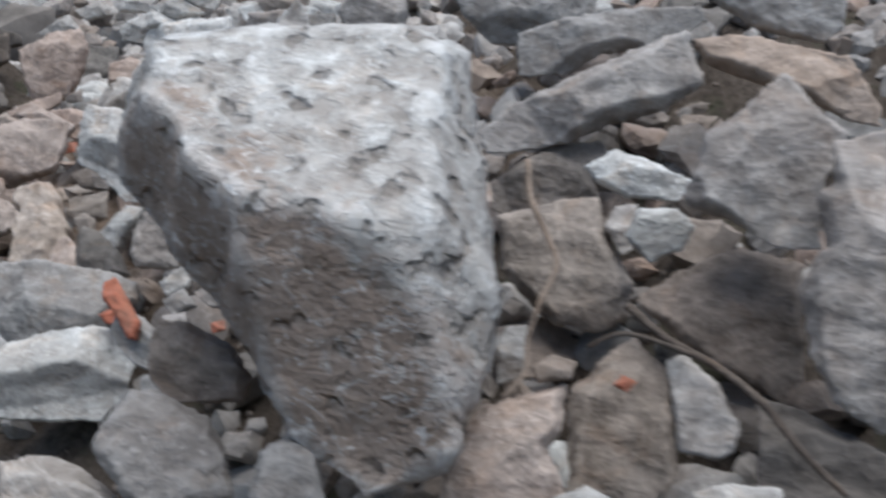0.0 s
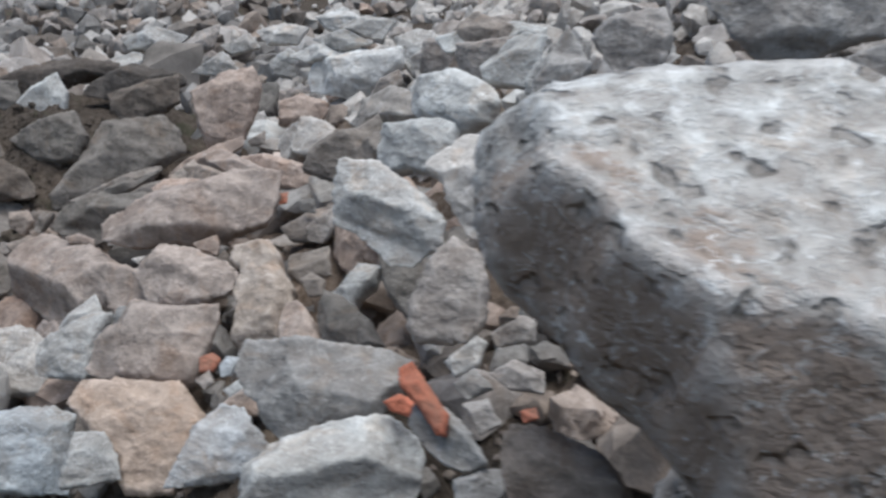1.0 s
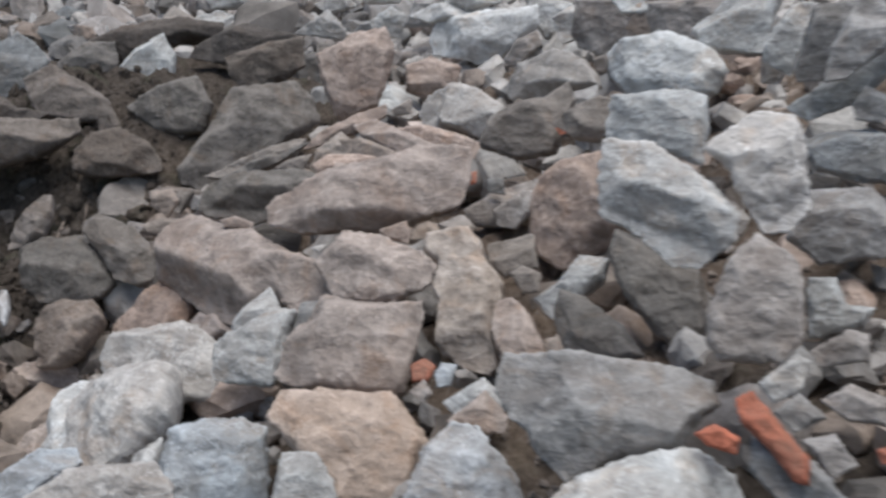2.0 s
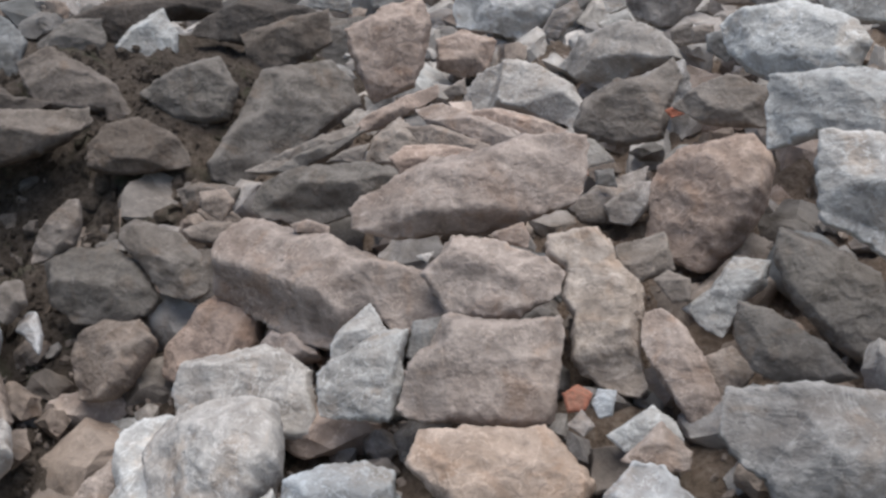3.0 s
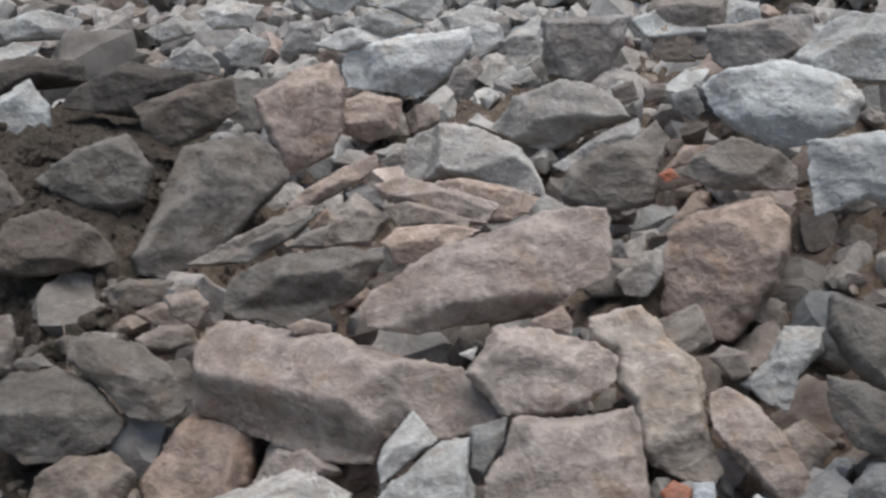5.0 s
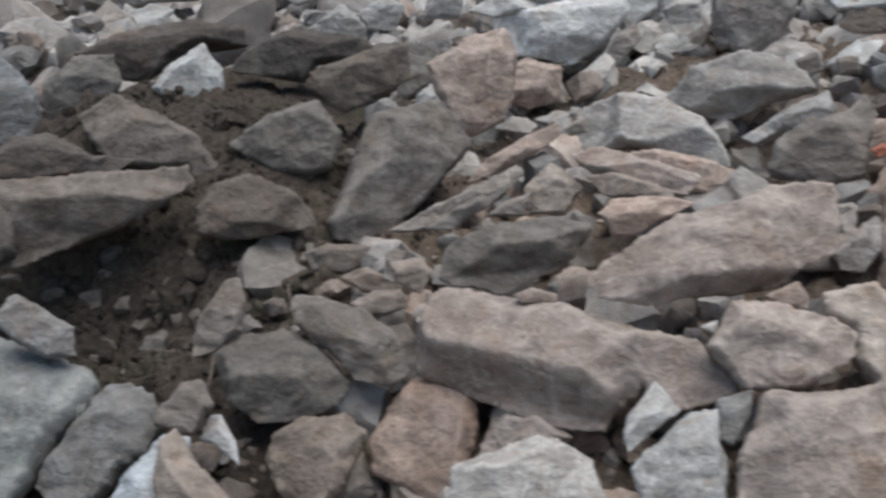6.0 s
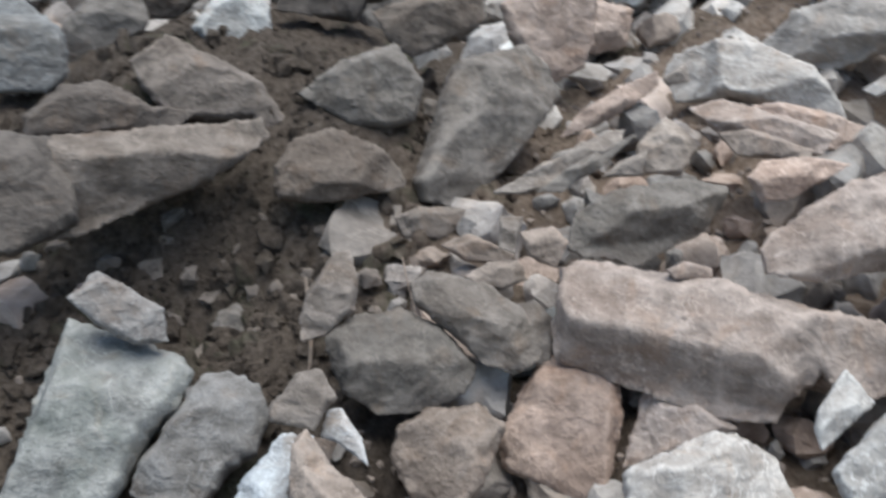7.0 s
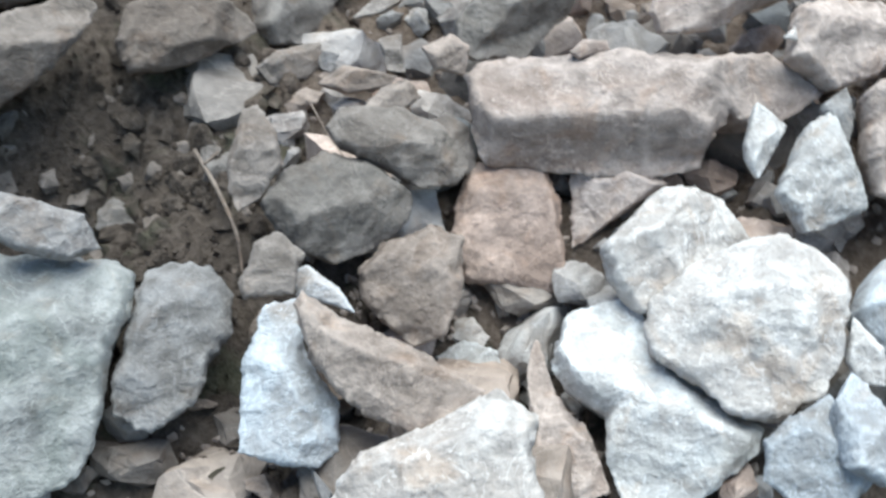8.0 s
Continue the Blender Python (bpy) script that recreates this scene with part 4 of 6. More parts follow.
stone("stone", "medium grey-brown angular block of rough limestone in rubble", "g", (2.003, 0.794, 1.31), (72, 0, -13), ((-11.4,-7.1),(-5.3,-8.8),(1.7,-12.2),(8.6,-11.9),(7.9,-4.1),(8.7,0.4),(10.7,5.8),(5.4,10.8),(0.8,15),(-4.6,9.3),(-10.1,4.4),(-11.9,-4)), ridge=(0.41, -68, 0.4, 0.5))
stone("stone", "medium grey-brown long slab of rough limestone in rubble", "g", (2.126, 0.63, 1.171), (67, 0, -19), ((-6.9,13.5),(-9,11.6),(-7.3,4),(-10.1,-1.4),(-7.7,-11),(-3.2,-17.5),(3,-21.1),(9.1,-19.2),(5.2,20.6),(-1.2,23.1),(-8.5,20.4)), ridge=(0.65, 25, 0.7, 0.12))
stone("stone", "small whitish dusty long slab of rough limestone in rubble", "w", (1.837, 1.113, 1.251), (71, 0, -6), ((-7,-1.7),(-1.6,-4),(7.7,-3.9),(10,0),(2,3.3),(-4.4,5),(-9.9,1.4)), ridge=(0.3, -8, 0.45, 0.3))
stone("stone", "small pale grey wedge-shaped block of rough limestone in rubble", "p", (1.863, 0.946, 1.175), (68, 0, -8), ((-1.2,-5.4),(4.3,-2.5),(5.9,1.6),(2.8,4.4),(-3.9,3.9),(-5.8,-1.3)), ridge=(0.55, -18, 0.5, 0.18))
stone("stone", "medium earthy brown angular block of rough limestone in rubble", "t", (1.713, 1.041, 1.093), (66, 0, -3), ((-11.5,-2.3),(-1.5,-11.6),(5.6,-12.5),(12,-8.9),(12.2,-2.7),(7.1,5.5),(5.1,13),(-1.1,12.5),(-13.4,7.9)), ridge=(0.65, 25, 0.7, 0.12))
stone("stone", "medium earthy brown angular block of rough limestone in rubble", "t", (1.679, 1.352, 1.208), (71, 0, -2), ((-11.9,-1.2),(-11.5,-6.7),(-4.2,-8.7),(10.8,-2.9),(8.1,3),(12.6,6.9),(10.1,9.3),(-1.7,7.1),(-7.4,3.3)), ridge=(0.3, -8, 0.45, 0.3))
stone("stone", "medium earthy brown angular block of rough limestone in rubble", "t", (1.994, 0.86, 1.053), (64, 0, -12), ((-11.5,-3),(-4.6,-7.9),(3.7,-10.6),(10.1,-15.2),(10.6,-4.1),(9.1,10),(-1.9,11.9),(-11.6,6.4),(-17.7,1.2)), ridge=(0.55, -18, 0.5, 0.18))
stone("stone", "medium tan-grey angular block of rough limestone in rubble", "T", (1.625, 0.612, 0.869), (55, 0, 0), ((-8.3,-9.6),(7.9,-7.6),(8.5,-2.6),(5.9,2.2),(7.8,5.7),(8,12.8),(-4.6,8.3),(-8.3,1.1),(-9.4,-5.6)), ridge=(0.04, -47, 0.3, 0.5))
stone("stone", "medium earthy brown wedge-shaped block of rough limestone in rubble", "t", (1.815, 0.846, 0.846), (57, 0, -7), ((5.5,-12),(9.8,-7.8),(8.3,1.5),(6.7,11.2),(0.6,16.7),(-4.9,12),(-9.2,6.4),(-8.3,-11.9)), ridge=(0.55, -18, 0.5, 0.18))
stone("stone", "small grey-brown angular block of rough limestone in rubble", "g", (1.901, 0.635, 0.961), (59, 0, -11), ((-2.5,-6.3),(3.1,-6.7),(5.3,-5.1),(5.8,-1.8),(2.1,4.5),(-3.2,8.6),(-5.5,7)), ridge=(0.55, -18, 0.5, 0.18))
stone("stone", "medium grey-brown angular block of rough limestone in rubble", "g", (1.128, 0.548, 0.867), (55, 0, 19), ((-9.7,1.2),(-5.3,-5.5),(0.8,-9.9),(9.5,-6.4),(8.9,0.2),(6.5,5.4),(0.9,9.1),(-4.8,10.2),(-10.1,2.8)), ridge=(0.5, 4, 0.6, 0.2))
stone("stone", "small grey-brown wedge-shaped block of rough limestone in rubble", "g", (1.327, 0.478, 0.877), (54, 0, 12), ((0.9,-6.2),(5,-2.9),(3.8,3.7),(0.6,6.6),(-4,3.8),(-5.3,-2.4)), ridge=(0.5, 4, 0.6, 0.2))
stone("stone", "medium pale grey wedge-shaped block of rough limestone in rubble", "p", (0.688, 1.135, 0.774), (55, 0, 14), ((-15.7,-7.9),(10.6,-8.9),(14.2,-4.1),(16.6,3.9),(15.2,6.6),(10.2,10.4),(4,11.1),(-7.2,7.7),(-16.1,2.9),(-17.3,-3.2)), ridge=(0.08, -10, 0.15, 1))
stone("stone", "medium earthy brown angular block of rough limestone in rubble", "t", (1.096, 0.797, 0.929), (55, 0, 1), ((-7.1,-2.8),(-3.1,-6.4),(9,-5.7),(9.7,-1.1),(5.1,4.2),(-2.9,7.4),(-7.6,7.6),(-9,3.4)), ridge=(0.12, 22, 0.4, 0.6))
stone("stone", "small grey-brown wedge-shaped block of rough limestone in rubble", "g", (0.963, 1.031, 0.803), (54, 0, 6), ((-3.9,-5.2),(0.6,-5.1),(4.3,0.5),(7.1,4.7),(-0.4,4.1),(-5,2.1)), ridge=(0.55, -18, 0.5, 0.18))
stone("stone", "medium grey-brown long slab of rough limestone in rubble", "g", (1.604, 2.025, 1.61), (80, 0, -10), ((-15.4,-4.7),(-8.5,-10.8),(0.4,-11.5),(7.6,-7.5),(19.6,-3.6),(17.5,8.1),(-12.2,8.7),(-22.5,4.9)), ridge=(-0.25, 0, 0.2, 0.8))
stone("stone", "medium grey-brown long slab of rough limestone in rubble", "g", (1.861, 2.543, 1.549), (67, 0, -4), ((-26.8,-13.4),(-18.7,-14),(-8.5,-7.7),(7.2,-5),(20.9,0.4),(29.5,1.8),(33.6,6.8),(27.3,11.3),(8.2,8.5),(-11.2,5.7),(-25.2,0.2),(-27.3,-7.7)), ridge=(-0.18, -12, .6, .9))
stone("stone", "medium grey-brown wedge-shaped block of rough limestone in rubble", "g", (2.165, 1.471, 1.612), (69, -0, -13), ((-7.1,-5.8),(1.1,-8),(7.9,-9),(11.5,-5.7),(11,7.6),(-8.4,7.2),(-17.2,0.4)))
stone("stone", "small earthy brown wedge-shaped block of rough limestone in rubble", "t", (1.687, 0.681, 0.998), (48, -0, -3), ((-2.4,-2.3),(2.6,-1.3),(3.3,1.5),(-0.2,2.4),(-3.5,-0)))
stone("stone", "small pale grey wedge-shaped block of rough limestone in rubble", "p", (1.923, 0.422, 0.911), (43, 0, -14), ((-4.7,-3.5),(6.1,-1.5),(4.4,3.2),(-1.2,3),(-5.9,0.9)))
stone("stone", "small pale grey angular block of rough limestone in rubble", "p", (1.728, 0.461, 0.870), (41, -0, -5), ((-3.7,-3.3),(3.6,-2.4),(4.2,2.1),(0.3,3.7),(-4.1,1.5)))
stone("stone", "small grey-brown wedge-shaped block of rough limestone in rubble", "g", (1.622, 0.752, 0.999), (49, -0, -0), ((-2.5,2.2),(-2,-5.6),(2.3,-3.4),(2.3,5.1),(-0.8,4.8)))
stone("stone", "small grey-brown wedge-shaped block of rough limestone in rubble", "g", (1.809, 1.040, 1.167), (56, -0, -6), ((0.2,-5.5),(2.1,-4.2),(1.8,0.3),(2.5,4.9),(-1.5,4),(-3.2,-0.1)))
stone("stone", "medium pale grey wedge-shaped block of rough limestone in rubble", "p", (0.973, 0.522, 0.802), (42, -0, 25), ((-7.1,-4.2),(7.9,-6.1),(9,-0.9),(4.4,4.1),(-1,7),(-7.2,6.2)))
stone("stone", "small grey-brown wedge-shaped block of rough limestone in rubble", "g", (0.896, 1.075, 0.881), (44, -0, -1), ((-6.8,1.8),(-0.8,-4.3),(3.5,-6),(7.7,-4.5),(4.2,0.8),(-0.4,5.3),(-5.8,6.8)))
stone("stone", "small grey-brown long slab of rough limestone in rubble", "g", (0.510, 2.673, 1.274), (60, -0, -10), ((-12.7,-5.9),(-5.7,-2.6),(4.4,-5.5),(9.9,-2.3),(6.8,7.9),(-3.1,3.8),(-15.6,-4.4)))
stone("stone", "small earthy brown long slab of rough limestone in rubble", "t", (-0.604, 2.501, 0.964), (47, 0, -21), ((-2.7,-2.4),(6.6,-2.6),(8,-0.8),(-2.1,3.7),(-7.7,0.6)))
stone("stone", "small earthy brown wedge-shaped block of rough limestone in rubble", "t", (-0.558, 2.413, 1.023), (48, 0, -23), ((-1.8,-3.4),(1.5,-4.4),(2.3,3.6),(-2.2,3.5)))
stone("stone", "medium soil-crusted, shade-dark angular block of rough limestone in rubble", "s", (-1.524, 2.535, 1.134), (53, -0, 16), ((-14.3,-5.3),(-6.2,-11.3),(0,-13.3),(12.7,-8.5),(13.6,8.8),(2.4,12.5),(-8.6,13.5)))
stone("stone", "medium dark grey wedge-shaped block of rough limestone in rubble", "k", (-1.756, 3.509, 1.304), (60, -0, 15), ((-6.1,-17.1),(5.2,-10.9),(15.6,-2.5),(18.2,6.6),(11.1,16.4),(5,20.4),(-3.5,13.3),(-13.7,1.1),(-17.9,-14.5)))
stone("stone", "large dark soil-stained wedge-shaped block of rough limestone in rubble", "d", (-0.468, 3.896, 1.321), (60, -0, -7), ((-19.8,-1.1),(-10.3,-15.8),(6.8,-14),(20.4,-1.8),(18.9,14),(-0.5,13.3),(-25.7,5.3)))
stone("stone", "small pale grey angular block of rough limestone in rubble", "p", (-0.704, 2.013, 0.572), (31, -0, -29), ((-1.9,-4.2),(5.3,-3),(4.9,1.4),(-0.8,4.6),(-6.2,2)))
stone("stone", "small grey-brown angular block of rough limestone in rubble", "g", (-0.471, 2.148, 0.500), (33, -0, -34), ((-2.2,-5.5),(5.6,-5.1),(7.7,3.4),(-1.3,5.7),(-9.6,1.5)))
stone("stone", "small earthy brown long slab of rough limestone in rubble", "t", (-0.383, 2.582, 1.120), (48, -0, -13), ((-10.2,-7),(0.9,-3.2),(10.9,3.4),(12.2,8.6),(8.4,7.8),(-4.1,0.3),(-16.4,-7.1)))
stone("stone", "medium tan-grey long slab of rough limestone in rubble", "T", (0.029, 2.523, 1.192), (55, 0, -23), ((-9.6,-1.4),(0.1,-3.8),(11.8,-5.9),(15,-1.1),(5.7,1.9),(-8.8,6.2),(-16.1,3.9)))
stone("stone", "medium earthy brown angular block of rough limestone in rubble", "t", (0.753, 2.800, 1.583), (65, -0, -25), ((-10,-1.8),(-6.9,-8.4),(4.7,-10.3),(10.3,-2.5),(10.2,5.6),(-4.4,11.1),(-10.2,4.7)))
stone("stone", "medium pale grey angular block of rough limestone in rubble", "p", (0.908, 2.270, 1.513), (63, 0, -33), ((-7.5,-7.1),(8.4,-7.2),(7.9,7.5),(-0.4,9.1),(-4.8,6.5),(-11.4,-1.6)))
# upper-slope stones, most in a paler tone that paints in distance haze
stone("stone", "medium whitish long slab of rough limestone in rubble", "w", (-0.001, 3.775, 1.564), (64, -0, -7), ((-9.3,-4.2),(6.2,-3.8),(18.1,1.7),(2.6,4.8),(-7.2,3.4),(-17,-1.9)))
stone("stone", "medium grey-brown long slab of rough limestone in rubble", "g", (-0.983, 4.816, 1.626), (65, -0, 6), ((-8.3,-10.5),(9.7,-0.9),(12,12.1),(-0,7.2),(-14.9,-7.7)))
stone("stone", "medium pale grey wedge-shaped block of rough limestone in rubble", "p", (-1.406, 4.866, 1.510), (64, -0, 11), ((-11.1,-8.9),(9.3,-4.7),(12.6,5.6),(3.8,8.6),(-10,3.9)))
stone("stone", "medium pale grey long slab of rough limestone in rubble", "p", (-1.291, 4.981, 1.654), (66, 0, 10), ((-14,-6),(11.3,-5.6),(19.1,2.2),(1,8),(-17.9,0.7)))
stone("stone", "small pale grey wedge-shaped block of rough limestone in rubble", "p", (-0.716, 4.764, 1.620), (65, -0, 3), ((-4.1,-5.9),(10.2,-1.2),(3.8,6.8),(-10.7,-0.5)))
stone("stone", "medium pale grey angular block of rough limestone in rubble", "p", (0.390, 3.783, 1.573), (65, 0, -13), ((-6.5,-5.9),(-0.7,-12.4),(10.3,-4.3),(9.5,6.4),(-2.3,10.1),(-12.4,5.1)))
stone("stone", "small pale grey long slab of rough limestone in rubble", "p", (0.065, 3.776, 1.614), (65, -0, -8), ((-0.2,-5.1),(13.6,-1.3),(0.2,5.4),(-13.6,0.6)))
stone("stone", "small pale grey wedge-shaped block of rough limestone in rubble", "p", (0.480, 3.454, 1.530), (64, -0, -16), ((-2.3,-9),(4.9,-5.3),(5.1,10.6),(-7.7,1)))
stone("stone", "small pale grey wedge-shaped block of rough limestone in rubble", "p", (0.174, 3.791, 1.670), (66, -0, -10), ((-2.7,-4.2),(7,-5.6),(11.3,2.7),(-2.4,5.2),(-14.3,0.4)))
stone("stone", "medium whitish wedge-shaped block of rough limestone in rubble", "w", (-0.463, 4.669, 1.673), (66, -0, -0), ((-7.8,-6),(8.5,-5.3),(13.8,3.5),(-0.1,6.5),(-14.2,1.8)))
stone("stone", "medium whitish wedge-shaped block of rough limestone in rubble", "w", (-0.072, 4.327, 1.719), (67, -0, -5), ((-6.9,-4.3),(4,-7),(13.2,-0.2),(0.2,7.4),(-13.2,1.8)))
stone("stone", "small grey-brown angular block of rough limestone in rubble", "g", (0.272, 1.600, 0.793), (42, -0, -9), ((0.5,-2.3),(2.3,-0.2),(-0.2,2.7),(-2.4,-0.5)))
stone("stone", "small bluish grey angular block of rough limestone in rubble", "b", (0.313, 1.636, 0.818), (43, -0, -10), ((-0.7,-2.9),(1.6,-2.3),(1.9,2.5),(-1.4,2.5),(-2.2,-0.5)))
stone("brick_fragment", "small broken orange-red brick fragment wedged among stones", "o", (0.266, 1.640, 0.822), (43, -0, -8), ((-1.5,-2.6),(1.7,-2),(2.6,1.2),(-0.1,2.9),(-2.6,0.8)))
stone("stone", "small bluish grey wedge-shaped block of rough limestone in rubble", "b", (-0.445, 1.390, 0.654), (42, 0, 31), ((-5.5,-6.3),(0.4,-4),(9.5,1.5),(8.2,4.4),(1.1,5.2),(-8.1,-0.2)))
stone("stone", "medium pale grey long slab of rough limestone in rubble", "p", (0.807, 2.804, 1.580), (67, 0, 1), ((-15.8,-3.4),(-5.4,-5.1),(5,-8.6),(15,-2.9),(15.7,4.5),(6.2,7.2),(-11,5.1),(-20.4,1.2)))
stone("stone", "small grey-brown wedge-shaped block of rough limestone in rubble", "g", (1.051, 1.632, 1.487), (65, -0, -5), ((-2.4,-8),(3.7,-2.6),(6.7,1),(0.9,10.6),(-4.9,-1.6),(-6.1,-8.7)))
stone("stone", "medium grey-brown angular block of rough limestone in rubble", "g", (1.216, 1.924, 1.548), (67, -0, -8), ((-3.5,-7.9),(1.4,-11.7),(5.8,-6.4),(8.8,1.6),(6,9.6),(-6.9,6.8),(-10.8,1.4)))
stone("stone", "small grey-brown angular block of rough limestone in rubble", "g", (1.155, 1.935, 1.347), (62, -0, -7), ((-3.6,-3.2),(1.3,-3.7),(5.9,0.6),(-1.7,4.5),(-4.5,0.2)))
stone("stone", "small grey-brown wedge-shaped block of rough limestone in rubble", "g", (1.773, 2.138, 1.526), (66, -0, -13), ((-3.4,-5.2),(9.2,-2.9),(4.6,6.8),(-6.6,3.1),(-9.3,-4.5)))
stone("stone", "small grey-brown angular block of rough limestone in rubble", "g", (0.921, 1.241, 0.923), (47, 0, -2), ((-0.7,-3),(3.9,-0.5),(-0,3.4),(-3.7,-0.1)))
stone("stone", "small grey-brown wedge-shaped block of rough limestone in rubble", "g", (1.008, 1.236, 0.943), (48, -0, -5), ((-2,-2.4),(4.5,-2.8),(4.3,1.3),(-1.4,3.4),(-5.9,0.3)))
stone("stone", "small grey-brown angular block of rough limestone in rubble", "g", (0.949, 1.143, 0.899), (45, -0, -3), ((0,-3.7),(3.5,-1.4),(0.6,3.3),(-3.8,1.9)))
stone("stone", "small grey-brown wedge-shaped block of rough limestone in rubble", "g", (0.365, 2.228, 1.064), (56, -0, 5), ((-7.1,-5.2),(2.5,-5.8),(6.5,0.4),(9.2,8.1),(-3.2,3.2),(-10,-1.5)))
stone("stone", "small earthy brown angular block of rough limestone in rubble", "t", (0.416, 1.974, 0.994), (53, -0, 4), ((-5.5,-2.8),(-1.7,-5.5),(5.7,-2.5),(4.3,5.8),(-5.7,2.7)))
stone("stone", "small pale grey angular block of rough limestone in rubble", "p", (-0.020, 1.911, 1.006), (49, -0, -5), ((0.5,-1.4),(1.5,1.3),(-2,0.1)))
stone("brick_fragment", "small broken orange-red brick fragment wedged among stones", "o", (1.804, 0.764, 0.957), (48, 0, -7), ((0.4,-1.4),(1.8,0.5),(-0.4,1.5),(-1.8,-0.5)))
stone("brick_fragment", "small broken orange-red brick fragment wedged among stones", "o", (0.290, 2.140, 1.143), (58, -0, 12), ((-1.5,-2),(1.7,-1.3),(2,1.9),(-2.1,1.2)))
stone("brick_fragment", "small broken orange-red brick fragment wedged among stones", "o", (1.030, 1.153, 0.900), (46, -0, -6), ((-0.9,-1.6),(1.7,-0.5),(0.9,1.6),(-1.7,0.5)))
stone("brick_fragment", "small broken orange-red brick fragment wedged among stones", "o", (0.508, 2.298, 1.252), (59, -0, -12), ((-0.7,-1.6),(2.1,-0.6),(0.8,1.8),(-2.3,0.1)))
# added dark block: stands in for the shade under the big right stone
stone("stone", "medium soil-crusted, shade-dark angular block of rough limestone in rubble", "s", (2.061, 0.570, 0.913), (45, -0, -17), ((-7.7,-6),(0.7,-8.4),(11,-3.7),(9.2,3.5),(3.1,5.8),(-3.3,8.7),(-9.9,9.9)))


# ---- small stones wedged in the gaps ----
def chip_mesh(seed, cuts=3):
    """A small angular chip: the hull of a few corners, its faces cut finer and roughened."""
    rng = random.Random(seed)
    bm = bmesh.new()
    sx, sy, sz = 1.0, rng.uniform(0.6, 0.9), rng.uniform(0.4, 0.7)
    for _ in range(17):
        v = Vector((rng.gauss(0, 1), rng.gauss(0, 1), rng.gauss(0, 1))).normalized()
        bm.verts.new((v.x * sx, v.y * sy, v.z * sz))
    bmesh.ops.convex_hull(bm, input=bm.verts)
    bmesh.ops.recalc_face_normals(bm, faces=bm.faces)
    if cuts:
        bmesh.ops.subdivide_edges(bm, edges=bm.edges, cuts=cuts, use_grid_fill=True)
    for v in bm.verts:
        v.co += v.co.normalized() * (0.14 * noise.fractal(v.co * 1.8 + Vector((seed, 0, 0)), 0.8, 2.1, 3))
        v.co *= 0.07
    me = bpy.data.meshes.new("chip")
    bm.to_mesh(me)
    bm.free()
    me.shade_smooth()
    me.set_sharp_from_angle(angle=radians(28))
    return me


CHIPS = [chip_mesh(i) for i in range(10)]
PLAIN = [chip_mesh(i, 1) for i in range(10)]
GRAINS = [chip_mesh(i, 0) for i in range(10)]
CHIP_TONES = ["g", "t", "T", "d", "p", "k"]
CHIP_WORDS = {"g": "grey-brown", "t": "earthy brown", "T": "tan-grey", "d": "dark soil-stained", "p": "pale grey", "k": "dark grey"}
TINTED = {}


def chip(x, y, z, size, tone, n):
    key = (n % 10, tone)
    if key not in TINTED:
        me = CHIPS[n % 10].copy()
        me.materials.append(ROCK[tone])
        TINTED[key] = me
    rng = random.Random(n)
    ob = new("stone", TINTED[key])
    s = size / 0.07 * rng.uniform(0.85, 1.1)
    ob.matrix_world = pose(x, y, z, rng.uniform(-40, 70), rng.uniform(-40, 40), rng.uniform(0, 360)) @ Matrix.Diagonal((s, s, s, 1))
    return tagged(ob, f"small {CHIP_WORDS[tone]} angular stone wedged in a gap of the rubble", "stone", "small stones in the gaps")


chip(1.72, 0.88, 0.75, 0.096, "p", 0)
chip(-0.12, 2.50, 0.89, 0.147, "T", 1)
chip(0.47, 2.08, 0.84, 0.145, "t", 2)
chip(0.60, 2.02, 0.92, 0.133, "t", 3)
chip(0.36, 1.66, 0.71, 0.128, "d", 4)
chip(-0.18, 3.51, 1.17, 0.170, "p", 5)
chip(-0.66, 2.31, 0.74, 0.125, "g", 6)
chip(1.69, 2.40, 1.46, 0.137, "d", 7)
chip(-0.48, 3.69, 1.18, 0.136, "g", 8)
chip(0.57, 2.60, 1.08, 0.101, "g", 9)
chip(0.20, 2.12, 0.82, 0.098, "g", 10)
chip(1.94, 0.79, 0.75, 0.106, "g", 11)
chip(-0.25, 4.48, 1.35, 0.240, "g", 12)
chip(0.50, 3.60, 1.40, 0.114, "p", 13)
chip(-0.48, 2.55, 0.86, 0.110, "T", 14)
chip(-0.97, 4.87, 1.46, 0.150, "g", 15)
chip(-1.59, 2.68, 0.83, 0.142, "T", 16)
chip(-1.56, 4.16, 1.36, 0.173, "d", 17)
chip(-0.81, 2.10, 0.58, 0.109, "T", 19)
chip(1.30, 1.22, 0.80, 0.149, "t", 20)
chip(0.89, 1.46, 0.80, 0.147, "g", 21)
chip(-1.03, 4.60, 1.43, 0.237, "d", 22)
chip(1.05, 1.92, 1.01, 0.119, "T", 24)
chip(-0.79, 2.68, 0.94, 0.146, "t", 26)
chip(-0.28, 4.99, 1.47, 0.177, "T", 27)
chip(0.87, 2.30, 1.10, 0.090, "d", 28)
chip(0.67, 1.69, 0.81, 0.114, "t", 29)
chip(-1.93, 4.73, 1.49, 0.246, "g", 30)
chip(1.79, 1.64, 1.25, 0.137, "t", 31)
chip(0.15, 2.42, 0.92, 0.101, "t", 32)
chip(1.12, 1.35, 0.83, 0.113, "T", 33)
chip(1.54, 2.99, 1.58, 0.120, "g", 34)
chip(0.77, 2.17, 0.99, 0.117, "d", 35)
chip(0.18, 2.29, 0.89, 0.101, "g", 36)
